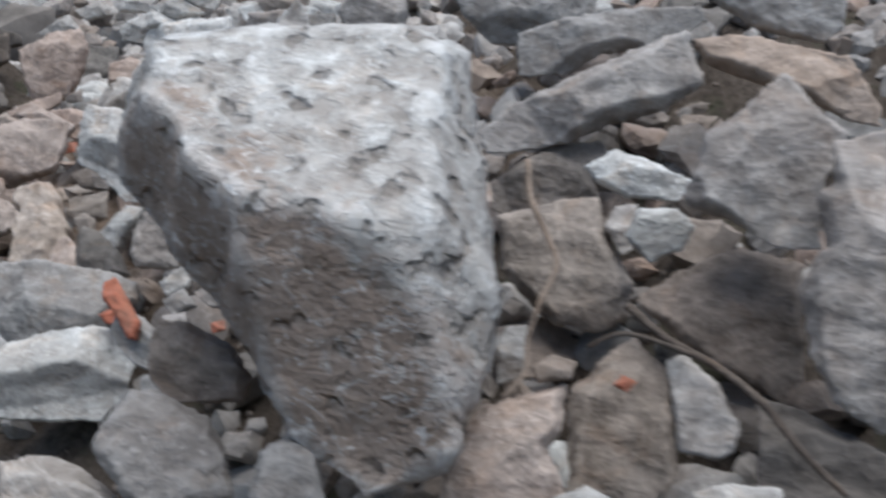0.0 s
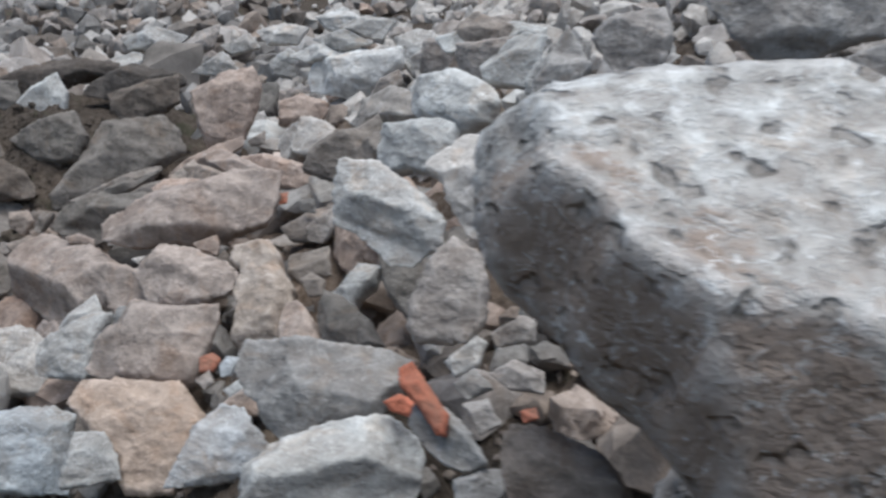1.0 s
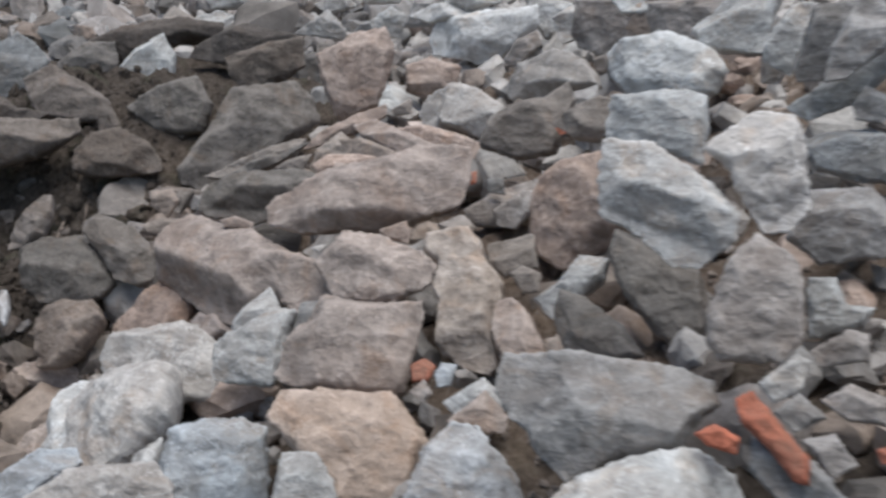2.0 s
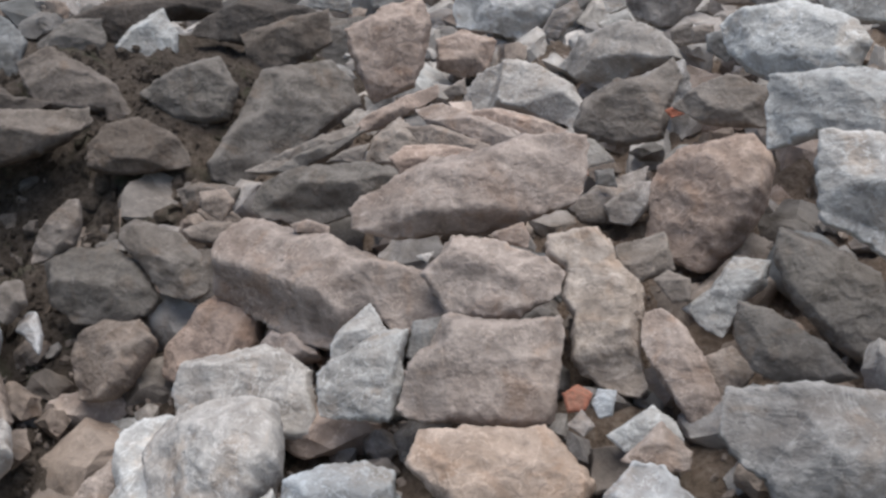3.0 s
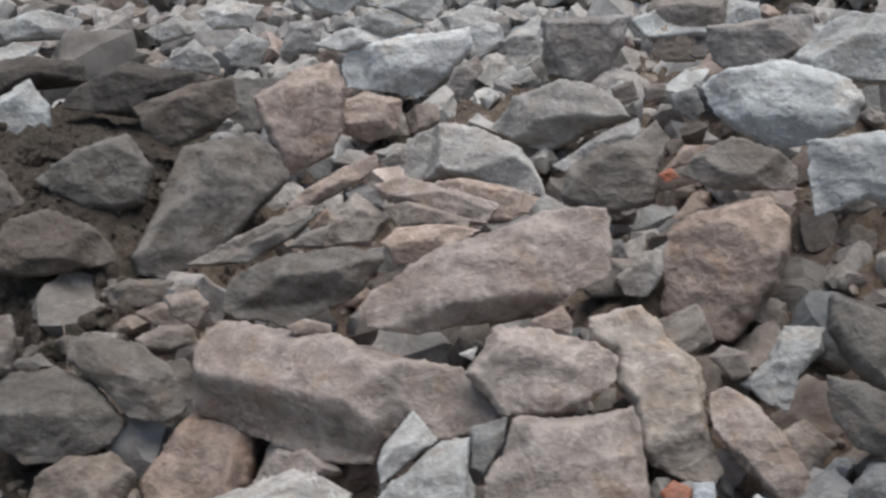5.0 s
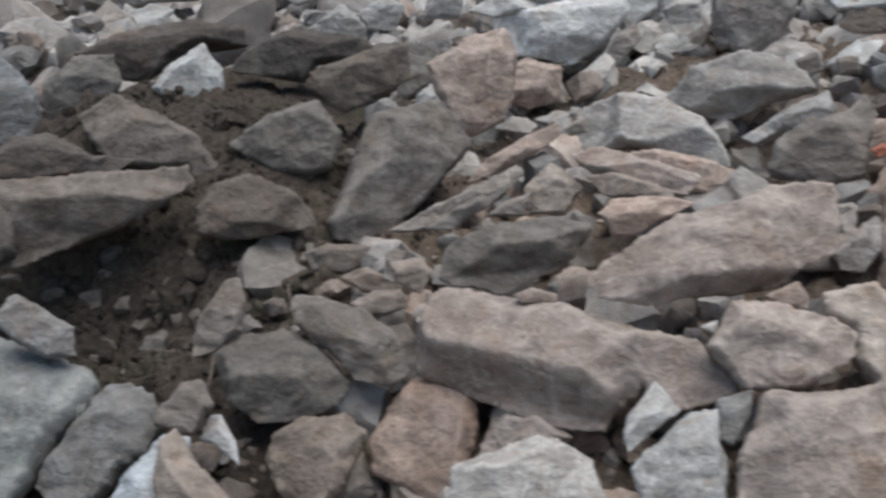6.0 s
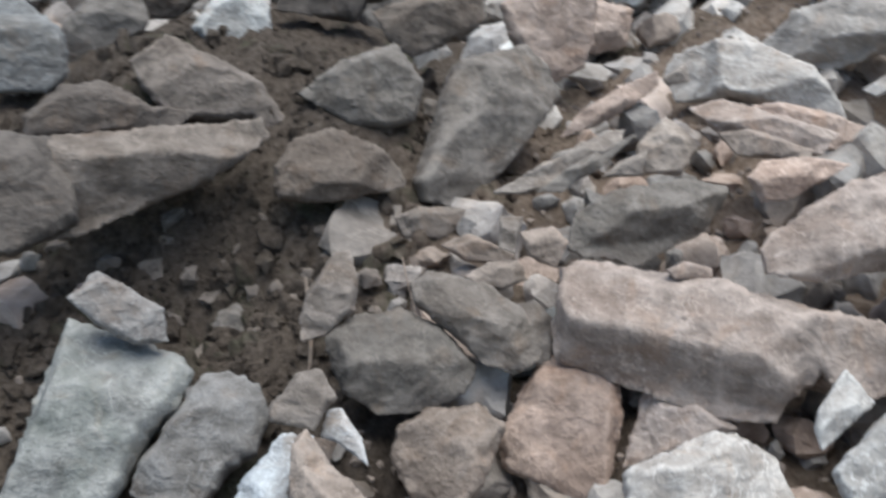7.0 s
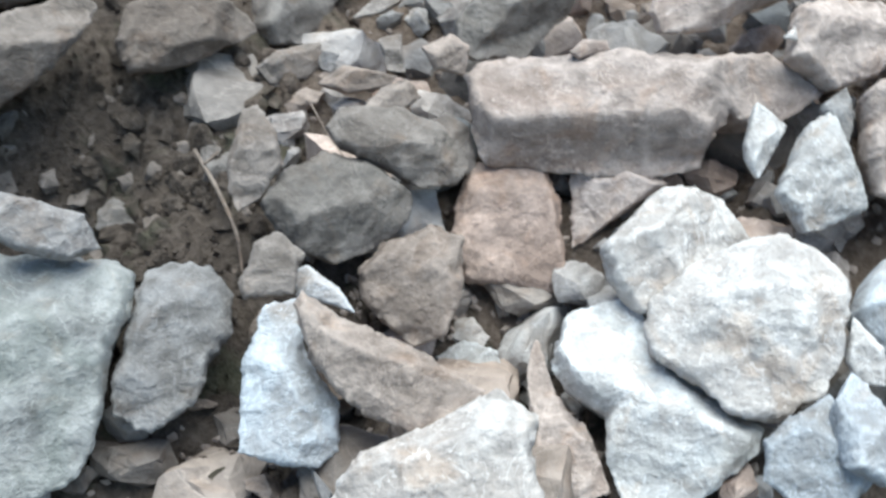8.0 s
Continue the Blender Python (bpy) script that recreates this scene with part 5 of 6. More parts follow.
chip(-0.69, 2.15, 0.63, 0.100, "t", 38)
chip(-0.54, 2.07, 0.62, 0.094, "t", 39)
chip(0.53, 2.28, 1.00, 0.093, "T", 40)
chip(-0.32, 2.50, 0.88, 0.132, "d", 41)
chip(-1.53, 4.68, 1.44, 0.198, "t", 42)
chip(0.19, 1.89, 0.78, 0.126, "g", 43)
chip(-0.09, 3.73, 1.21, 0.144, "g", 44)
chip(-1.31, 3.96, 1.22, 0.201, "g", 45)
chip(0.69, 1.90, 0.81, 0.124, "T", 46)
chip(-0.66, 4.25, 1.34, 0.139, "g", 47)
chip(0.03, 3.17, 1.12, 0.150, "T", 48)
chip(0.30, 2.07, 0.81, 0.102, "t", 49)
chip(1.46, 2.46, 1.36, 0.136, "t", 50)
chip(1.80, 1.05, 0.91, 0.117, "g", 51)
chip(0.38, 3.42, 1.31, 0.113, "p", 52)
chip(0.42, 2.83, 1.11, 0.129, "d", 53)
chip(0.58, 3.93, 1.51, 0.207, "k", 54)
chip(-0.48, 4.97, 1.41, 0.213, "p", 55)
chip(1.09, 1.02, 0.58, 0.112, "g", 56)
chip(-1.09, 2.80, 0.99, 0.059, "d", 57)
chip(0.98, 3.32, 1.42, 0.181, "p", 58)
chip(-0.54, 5.33, 1.53, 0.229, "g", 59)
chip(-0.06, 2.76, 0.98, 0.116, "g", 60)
chip(0.33, 3.79, 1.32, 0.126, "g", 61)
chip(0.02, 2.35, 0.86, 0.118, "d", 62)
chip(-2.01, 3.96, 1.30, 0.126, "k", 63)
chip(2.03, 1.68, 1.31, 0.089, "t", 64)
chip(1.21, 2.95, 1.47, 0.155, "g", 65)
chip(2.01, 0.86, 0.88, 0.103, "t", 66)
chip(1.32, 3.01, 1.51, 0.108, "p", 67)
chip(1.44, 2.84, 1.46, 0.123, "d", 68)
chip(-1.73, 4.45, 1.42, 0.227, "g", 69)
chip(1.69, 1.12, 0.88, 0.137, "t", 70)
chip(-0.57, 2.01, 0.53, 0.115, "g", 71)
chip(-2.23, 4.91, 1.50, 0.197, "k", 72)
chip(-1.21, 2.06, 0.53, 0.146, "t", 73)
chip(0.84, 2.42, 1.15, 0.101, "T", 74)
chip(-0.53, 4.70, 1.43, 0.155, "g", 75)
chip(-0.55, 2.68, 0.96, 0.138, "g", 76)
chip(0.04, 3.44, 1.18, 0.118, "g", 77)
chip(-1.10, 2.13, 0.56, 0.086, "d", 78)
chip(2.00, 1.51, 1.27, 0.130, "g", 79)
chip(-1.10, 2.61, 0.79, 0.065, "d", 80)
chip(0.01, 2.02, 0.76, 0.120, "t", 81)
chip(0.33, 2.30, 0.94, 0.086, "g", 82)
chip(0.26, 2.18, 0.89, 0.109, "k", 83)
chip(-1.42, 5.40, 1.53, 0.172, "g", 84)
chip(1.06, 1.25, 0.75, 0.135, "d", 85)
chip(1.97, 1.20, 1.10, 0.104, "t", 86)
chip(1.05, 2.06, 1.13, 0.112, "d", 87)
chip(-0.75, 1.77, 0.49, 0.110, "t", 88)
chip(1.48, 2.25, 1.28, 0.142, "g", 89)
chip(-1.96, 4.34, 1.41, 0.190, "k", 90)
chip(0.67, 2.13, 0.95, 0.107, "t", 91)
chip(0.67, 2.94, 1.23, 0.138, "T", 93)
chip(-0.38, 2.64, 0.92, 0.092, "g", 94)
chip(-0.51, 2.34, 0.81, 0.086, "k", 95)
chip(-1.01, 2.63, 0.86, 0.048, "d", 96)
chip(1.55, 1.59, 1.10, 0.149, "T", 97)
chip(0.39, 3.15, 1.20, 0.113, "g", 98)
chip(-1.02, 1.88, 0.57, 0.130, "d", 99)
chip(2.32, 1.52, 1.29, 0.140, "k", 100)
chip(0.29, 2.72, 1.06, 0.123, "d", 101)
chip(-1.39, 4.30, 1.39, 0.189, "t", 102)
chip(0.23, 3.01, 1.09, 0.148, "g", 103)
chip(0.91, 3.01, 1.34, 0.107, "k", 104)
chip(0.42, 3.97, 1.37, 0.140, "g", 105)
chip(1.87, 2.63, 1.62, 0.098, "p", 106)
chip(0.12, 2.60, 1.00, 0.138, "t", 107)
chip(0.54, 1.67, 0.75, 0.138, "g", 108)
chip(1.12, 3.12, 1.44, 0.099, "p", 109)
chip(-0.90, 2.53, 0.85, 0.052, "d", 110)
chip(0.73, 2.69, 1.20, 0.109, "T", 111)
chip(-0.44, 1.86, 0.62, 0.126, "g", 112)
chip(0.57, 1.97, 0.79, 0.093, "k", 113)
chip(-1.61, 2.79, 0.88, 0.100, "g", 114)
chip(2.07, 2.38, 1.61, 0.100, "d", 115)
chip(-1.77, 3.37, 1.18, 0.112, "d", 116)
chip(0.90, 3.14, 1.39, 0.150, "p", 117)
chip(-1.21, 6.01, 1.63, 0.213, "g", 118)
chip(2.08, 2.14, 1.56, 0.114, "d", 119)
chip(-0.09, 2.29, 0.89, 0.114, "g", 120)
chip(1.76, 2.09, 1.42, 0.140, "T", 121)
chip(-0.82, 4.97, 1.43, 0.149, "t", 122)
chip(1.30, 1.06, 0.82, 0.105, "g", 123)
chip(-0.20, 1.63, 0.54, 0.119, "t", 124)
chip(0.24, 2.56, 1.09, 0.116, "g", 126)
chip(1.81, 2.26, 1.42, 0.123, "g", 127)
chip(-0.76, 1.95, 0.51, 0.144, "t", 128)
chip(-0.30, 3.64, 1.23, 0.136, "g", 129)
chip(-0.68, 5.78, 1.61, 0.210, "t", 131)
chip(-1.27, 2.15, 0.58, 0.086, "d", 132)
chip(-1.66, 3.40, 1.13, 0.135, "g", 133)
chip(1.83, 1.79, 1.25, 0.103, "t", 134)
chip(-0.21, 1.85, 0.65, 0.115, "T", 135)
chip(0.44, 1.84, 0.76, 0.105, "T", 137)
chip(-1.07, 2.40, 0.76, 0.056, "d", 138)
chip(0.68, 3.20, 1.38, 0.155, "g", 139)
chip(-0.72, 2.43, 0.80, 0.145, "T", 140)
chip(-1.13, 2.88, 1.02, 0.076, "d", 141)
chip(1.02, 3.10, 1.44, 0.110, "T", 142)
chip(1.49, 1.97, 1.21, 0.131, "g", 143)
chip(-0.84, 4.38, 1.28, 0.171, "k", 144)
chip(0.77, 2.03, 0.94, 0.115, "k", 145)
chip(-0.46, 2.44, 0.86, 0.088, "g", 146)
chip(0.99, 2.53, 1.22, 0.140, "t", 147)
chip(-1.93, 5.30, 1.56, 0.214, "d", 148)
chip(-1.43, 5.67, 1.71, 0.153, "d", 149)
chip(-1.70, 4.12, 1.46, 0.068, "t", 150)
chip(-0.91, 2.57, 0.88, 0.033, "d", 151)
chip(-0.73, 2.81, 1.02, 0.040, "d", 152)
chip(-0.66, 5.00, 1.49, 0.113, "g", 153)
chip(0.06, 1.92, 0.81, 0.070, "g", 154)
chip(-0.46, 2.00, 0.63, 0.072, "g", 155)
chip(-1.44, 4.49, 1.47, 0.129, "g", 156)
chip(-0.33, 5.18, 1.58, 0.129, "g", 157)
chip(-0.61, 2.94, 1.18, 0.040, "d", 158)
chip(-0.81, 4.68, 1.43, 0.114, "g", 159)
chip(-0.96, 2.92, 1.07, 0.041, "d", 160)
chip(0.14, 2.14, 0.90, 0.063, "T", 161)
chip(-0.08, 2.63, 0.97, 0.075, "t", 162)
chip(-0.39, 2.36, 0.83, 0.073, "T", 163)
chip(1.25, 3.10, 1.50, 0.071, "T", 165)
chip(0.95, 1.99, 1.02, 0.059, "T", 166)
chip(-1.66, 2.61, 0.89, 0.051, "T", 167)
chip(0.97, 1.53, 0.90, 0.063, "g", 168)
chip(2.01, 2.24, 1.55, 0.048, "t", 169)
chip(-1.59, 4.78, 1.60, 0.078, "d", 170)
chip(-0.96, 2.72, 0.96, 0.026, "d", 171)
chip(-0.78, 2.78, 1.01, 0.026, "d", 172)
chip(-0.33, 2.71, 0.98, 0.048, "g", 173)
chip(-1.71, 2.77, 0.91, 0.062, "g", 174)
chip(-0.96, 2.29, 0.71, 0.042, "d", 175)
chip(-1.69, 5.04, 1.60, 0.112, "d", 176)
chip(-0.09, 4.88, 1.51, 0.129, "p", 177)
chip(-1.23, 2.77, 0.99, 0.033, "d", 178)
chip(-0.87, 5.12, 1.49, 0.095, "t", 179)
chip(-0.98, 2.69, 0.93, 0.035, "d", 181)
chip(0.59, 2.72, 1.16, 0.076, "g", 182)
chip(0.39, 2.36, 0.97, 0.048, "g", 183)
chip(-0.00, 3.00, 1.09, 0.059, "g", 184)
chip(-0.91, 2.75, 1.00, 0.030, "d", 185)
chip(1.03, 2.65, 1.29, 0.072, "t", 186)
chip(2.04, 1.76, 1.36, 0.047, "t", 187)
chip(0.13, 3.41, 1.30, 0.078, "t", 188)
chip(2.48, 1.99, 1.48, 0.049, "g", 189)


def scatter(name, label, count, size, material, spots, seed):
    """Loose bits too many to count, joined into one mesh."""
    rng = random.Random(seed)
    verts, faces = [], []
    for _ in range(count):
        cx, cy, sx, sy = rng.choice(spots)
        x, y = rng.gauss(cx, sx), rng.gauss(cy, sy)
        s = size * rng.uniform(0.4, 1.3) * rng.uniform(0.6, 1.0)
        if material is not SOIL and ((x + 0.95) / 0.65) ** 2 + ((y - 3.25) / 0.7) ** 2 < 1:
            continue
        if material is not SOIL and ((x + 1.15) / 0.35) ** 2 + ((y - 2.45) / 0.28) ** 2 < 1:
            continue
        me = (GRAINS if size < 0.03 else PLAIN)[rng.randrange(10)]
        rot = Euler((rng.uniform(0, 6), rng.uniform(0, 6), rng.uniform(0, 6))).to_matrix()
        q = Vector((x * 6, y * 6, 0.0))
        z = ground_z(x, y) + 0.05 * noise.fractal(q, 0.9, 2.1, 4) + 0.25 * s
        base = len(verts)
        verts += [rot @ (v.co * (s / 0.07)) + Vector((x, y, z)) for v in me.vertices]
        faces += [tuple(base + i for i in p.vertices) for p in me.polygons]
    ob = mesh_object(name, verts, faces, material)
    ob.data.set_sharp_from_angle(angle=radians(28))
    return tagged(ob, label, name, kind="stuff")


LOOSE = {"verts": [], "faces": [], "tones": []}


def loose(x, y, z, size, tone, n):
    """One more broken stone of the filling, which is too much to count."""
    rng = random.Random(n)
    s = size / 0.07 * rng.uniform(0.85, 1.1)
    m = pose(x, y, z, rng.uniform(-40, 70), rng.uniform(-40, 40), rng.uniform(0, 360)) @ Matrix.Diagonal((s, s, s, 1))
    base = len(LOOSE["verts"])
    LOOSE["verts"] += [m @ v.co for v in CHIPS[n % 10].vertices]
    LOOSE["faces"] += [tuple(base + i for i in p.vertices) for p in CHIPS[n % 10].polygons]
    LOOSE["tones"] += [CHIP_TONES.index(tone)] * len(CHIPS[n % 10].polygons)


loose(-0.94, 2.03, 0.62, 0.077, "t", 190)
loose(-0.02, 1.80, 0.67, 0.067, "g", 191)
loose(-0.68, 4.62, 1.43, 0.107, "g", 192)
loose(-0.16, 3.07, 1.09, 0.064, "p", 193)
loose(1.22, 1.32, 0.84, 0.052, "T", 194)
loose(-0.39, 1.61, 0.49, 0.067, "g", 195)
loose(0.12, 3.96, 1.37, 0.107, "g", 196)
loose(-1.34, 4.82, 1.43, 0.090, "t", 197)
loose(0.31, 3.89, 1.42, 0.082, "g", 198)
loose(2.14, 2.29, 1.59, 0.055, "t", 199)
loose(-0.88, 5.32, 1.59, 0.107, "d", 200)
loose(-1.64, 2.48, 0.77, 0.069, "g", 201)
loose(-2.19, 4.63, 1.50, 0.120, "d", 202)
loose(0.46, 1.94, 0.83, 0.046, "d", 203)
loose(1.12, 3.58, 1.67, 0.096, "g", 204)
loose(0.48, 2.54, 1.12, 0.050, "k", 205)
loose(-0.73, 2.84, 1.05, 0.029, "d", 206)
loose(0.10, 5.05, 1.57, 0.100, "g", 207)
loose(0.91, 2.85, 1.28, 0.064, "d", 208)
loose(1.62, 1.72, 1.20, 0.050, "g", 209)
loose(1.02, 3.87, 1.69, 0.077, "p", 210)
loose(1.94, 2.39, 1.59, 0.064, "T", 211)
loose(-0.32, 3.46, 1.17, 0.070, "p", 212)
loose(-1.19, 2.74, 0.91, 0.031, "d", 213)
loose(1.13, 1.43, 0.91, 0.052, "t", 214)
loose(0.65, 2.44, 1.08, 0.066, "g", 215)
loose(1.16, 1.50, 0.92, 0.056, "T", 216)
loose(2.00, 2.53, 1.64, 0.078, "T", 217)
loose(0.09, 1.81, 0.71, 0.060, "g", 218)
loose(0.78, 2.99, 1.31, 0.070, "g", 219)
loose(0.06, 2.21, 0.87, 0.046, "g", 220)
loose(-0.90, 2.64, 0.92, 0.037, "d", 222)
loose(0.29, 4.11, 1.44, 0.100, "p", 223)
loose(0.40, 2.23, 0.96, 0.057, "g", 224)
loose(-2.13, 4.38, 1.46, 0.095, "t", 225)
loose(0.88, 2.18, 1.05, 0.072, "g", 226)
loose(-0.91, 2.13, 0.63, 0.068, "d", 227)
loose(-1.09, 2.72, 0.93, 0.025, "d", 228)
loose(-1.69, 3.53, 1.18, 0.099, "d", 229)
loose(-0.10, 4.32, 1.38, 0.074, "t", 230)
loose(1.25, 3.10, 1.59, 0.053, "g", 231)
loose(0.98, 2.42, 1.17, 0.061, "g", 232)
loose(-0.67, 2.07, 0.59, 0.046, "p", 233)
loose(0.55, 2.49, 1.05, 0.071, "p", 234)
loose(-1.19, 4.92, 1.49, 0.091, "g", 235)
loose(-0.11, 2.03, 0.72, 0.064, "T", 236)
loose(-1.04, 2.73, 0.98, 0.032, "d", 237)
loose(0.07, 3.85, 1.34, 0.097, "p", 238)
loose(-1.21, 4.25, 1.32, 0.092, "k", 239)
loose(-1.20, 2.70, 0.88, 0.029, "d", 240)
loose(0.03, 2.82, 1.05, 0.048, "k", 241)
loose(-0.25, 2.65, 0.97, 0.077, "g", 242)
loose(0.42, 2.72, 1.12, 0.053, "g", 243)
loose(1.90, 2.29, 1.50, 0.051, "T", 244)
loose(2.11, 0.78, 0.94, 0.067, "t", 245)
loose(0.03, 4.45, 1.46, 0.090, "g", 246)
loose(1.64, 0.96, 0.87, 0.049, "t", 247)
loose(-0.15, 4.05, 1.28, 0.086, "p", 248)
loose(-0.50, 1.58, 0.45, 0.066, "T", 249)
loose(-1.95, 5.61, 1.73, 0.115, "k", 250)
loose(0.50, 3.72, 1.42, 0.073, "p", 251)
loose(-0.98, 2.56, 0.85, 0.029, "d", 252)
loose(1.82, 1.44, 1.14, 0.078, "t", 253)
loose(0.87, 2.04, 1.01, 0.064, "g", 254)
loose(-0.75, 2.55, 0.90, 0.056, "g", 256)
loose(-0.10, 3.31, 1.20, 0.076, "p", 257)
loose(1.61, 2.15, 1.36, 0.067, "g", 258)
loose(0.74, 2.80, 1.25, 0.058, "t", 259)
loose(-0.30, 2.76, 1.00, 0.054, "g", 260)
loose(-0.75, 5.27, 1.52, 0.113, "k", 261)
loose(-0.99, 4.21, 1.28, 0.084, "g", 263)
loose(0.86, 2.72, 1.24, 0.050, "t", 264)
loose(0.25, 2.35, 0.97, 0.070, "g", 265)
loose(0.69, 2.23, 1.03, 0.052, "g", 266)
loose(0.37, 2.50, 1.08, 0.057, "t", 267)
loose(0.66, 2.54, 1.10, 0.071, "T", 268)
loose(0.19, 3.67, 1.29, 0.085, "g", 269)
loose(2.17, 1.09, 1.12, 0.074, "T", 270)
loose(-0.10, 1.80, 0.65, 0.058, "g", 271)
loose(0.00, 6.33, 1.79, 0.115, "g", 272)
loose(0.73, 4.04, 1.61, 0.073, "g", 273)
loose(0.06, 2.47, 0.95, 0.059, "t", 274)
loose(1.19, 2.81, 1.39, 0.071, "g", 275)
loose(-1.05, 2.22, 0.64, 0.035, "d", 276)
loose(1.16, 3.32, 1.56, 0.083, "p", 277)
loose(0.55, 2.39, 1.06, 0.065, "t", 278)
loose(-1.01, 2.78, 1.00, 0.027, "d", 279)
loose(-1.07, 2.51, 0.80, 0.035, "d", 280)
loose(-0.18, 2.79, 0.99, 0.078, "T", 281)
loose(0.74, 2.29, 1.05, 0.075, "T", 282)
loose(-0.16, 2.61, 0.95, 0.054, "T", 283)
loose(0.64, 2.98, 1.36, 0.072, "p", 284)
loose(0.68, 3.44, 1.41, 0.066, "p", 286)
loose(0.83, 1.60, 0.87, 0.072, "d", 287)
loose(1.10, 1.09, 0.67, 0.063, "g", 288)
loose(0.53, 3.05, 1.22, 0.089, "g", 289)
loose(-0.98, 6.03, 1.67, 0.138, "t", 290)
loose(-0.36, 2.17, 0.75, 0.049, "g", 291)
loose(0.32, 2.37, 0.97, 0.045, "g", 292)
loose(-1.78, 4.23, 1.46, 0.072, "d", 293)
loose(-1.12, 2.55, 0.78, 0.025, "d", 294)
loose(-2.05, 4.10, 1.37, 0.102, "g", 295)
loose(0.26, 3.09, 1.24, 0.077, "p", 296)
loose(1.59, 1.06, 0.84, 0.049, "g", 297)
loose(-0.21, 2.98, 1.07, 0.054, "T", 298)
loose(0.37, 3.00, 1.23, 0.088, "g", 299)
loose(-1.71, 5.47, 1.65, 0.080, "g", 300)
loose(-0.15, 4.20, 1.33, 0.114, "k", 301)
loose(1.22, 3.49, 1.67, 0.058, "p", 302)
loose(-0.95, 2.61, 0.89, 0.044, "d", 303)
loose(1.50, 0.79, 0.74, 0.076, "t", 304)
loose(-1.21, 4.72, 1.37, 0.107, "d", 305)
loose(0.26, 2.82, 1.14, 0.061, "g", 306)
loose(-1.20, 3.64, 1.20, 0.106, "g", 307)
loose(1.29, 0.98, 0.67, 0.065, "t", 308)
loose(-0.39, 2.74, 0.99, 0.047, "k", 309)
loose(-0.90, 1.91, 0.58, 0.060, "t", 310)
loose(1.56, 3.15, 1.66, 0.072, "p", 311)
loose(2.55, 2.12, 1.57, 0.056, "g", 312)
loose(-1.59, 5.16, 1.60, 0.114, "g", 313)
loose(2.29, 2.20, 1.56, 0.057, "g", 314)
loose(-0.72, 4.48, 1.42, 0.074, "g", 315)
loose(1.44, 0.87, 0.70, 0.064, "d", 316)
loose(0.39, 1.98, 0.85, 0.071, "k", 317)
loose(-1.15, 5.30, 1.53, 0.105, "k", 318)
loose(-1.12, 3.54, 1.16, 0.072, "k", 319)
loose(-0.83, 2.55, 0.90, 0.040, "d", 320)
loose(1.87, 1.25, 1.05, 0.047, "T", 321)
loose(-2.17, 5.13, 1.63, 0.081, "g", 322)
loose(0.75, 2.49, 1.17, 0.073, "g", 323)
loose(1.06, 1.58, 0.95, 0.067, "g", 324)
loose(-1.37, 2.73, 0.91, 0.034, "d", 325)
loose(1.61, 1.17, 0.96, 0.050, "g", 326)
loose(0.38, 2.89, 1.22, 0.067, "p", 327)
loose(1.05, 1.50, 0.91, 0.053, "k", 329)
loose(-0.85, 5.58, 1.58, 0.088, "k", 330)
loose(-1.00, 2.50, 0.84, 0.026, "d", 331)
loose(1.53, 2.13, 1.32, 0.070, "T", 332)
loose(0.19, 5.43, 1.64, 0.116, "p", 333)
loose(0.26, 2.45, 0.99, 0.046, "d", 334)
loose(-0.58, 3.62, 1.13, 0.065, "g", 335)
loose(-2.78, 5.90, 1.74, 0.092, "t", 336)
loose(2.20, 1.21, 1.13, 0.070, "g", 337)
loose(-2.44, 5.47, 1.72, 0.104, "g", 338)
loose(-1.47, 5.01, 1.61, 0.097, "g", 339)
loose(2.46, 2.06, 1.52, 0.062, "t", 340)
loose(1.25, 2.78, 1.46, 0.067, "g", 341)
loose(-0.66, 4.38, 1.42, 0.080, "g", 342)
loose(0.46, 2.38, 1.04, 0.060, "t", 343)
loose(-1.12, 1.96, 0.55, 0.050, "t", 344)
loose(0.98, 1.69, 0.92, 0.063, "t", 345)
loose(0.06, 3.56, 1.26, 0.102, "g", 346)
loose(1.56, 2.25, 1.40, 0.046, "T", 347)
loose(-1.12, 6.17, 1.77, 0.135, "t", 348)
loose(1.02, 2.26, 1.16, 0.046, "t", 349)
loose(-1.25, 3.50, 1.18, 0.079, "d", 350)
loose(0.65, 2.81, 1.19, 0.051, "p", 351)
loose(1.07, 2.44, 1.23, 0.047, "g", 352)
loose(0.04, 5.36, 1.64, 0.124, "p", 353)
loose(-2.70, 5.60, 1.72, 0.125, "k", 354)
loose(-0.66, 4.80, 1.49, 0.090, "k", 355)
loose(-1.64, 5.74, 1.74, 0.123, "g", 356)
loose(-1.37, 2.16, 0.58, 0.046, "d", 357)
loose(-1.30, 2.81, 0.99, 0.029, "d", 358)
loose(-0.62, 2.52, 0.90, 0.051, "g", 359)
loose(-1.37, 2.80, 0.96, 0.027, "d", 360)
loose(-0.01, 4.03, 1.36, 0.083, "T", 361)
loose(0.77, 2.87, 1.28, 0.061, "g", 362)
loose(-0.63, 2.59, 0.91, 0.047, "g", 363)
loose(-1.83, 4.97, 1.55, 0.136, "d", 364)
loose(-0.86, 2.44, 0.78, 0.036, "d", 365)
loose(1.69, 2.21, 1.41, 0.052, "t", 366)
loose(0.02, 2.89, 1.10, 0.076, "g", 367)
loose(0.82, 3.29, 1.38, 0.057, "t", 368)
loose(-1.06, 2.64, 0.85, 0.028, "d", 369)
loose(-0.86, 1.99, 0.59, 0.060, "t", 370)
loose(-0.23, 2.05, 0.72, 0.074, "T", 371)
loose(-2.31, 5.39, 1.72, 0.129, "k", 372)
loose(-1.24, 5.61, 1.60, 0.137, "g", 373)
loose(0.25, 3.40, 1.27, 0.072, "g", 374)
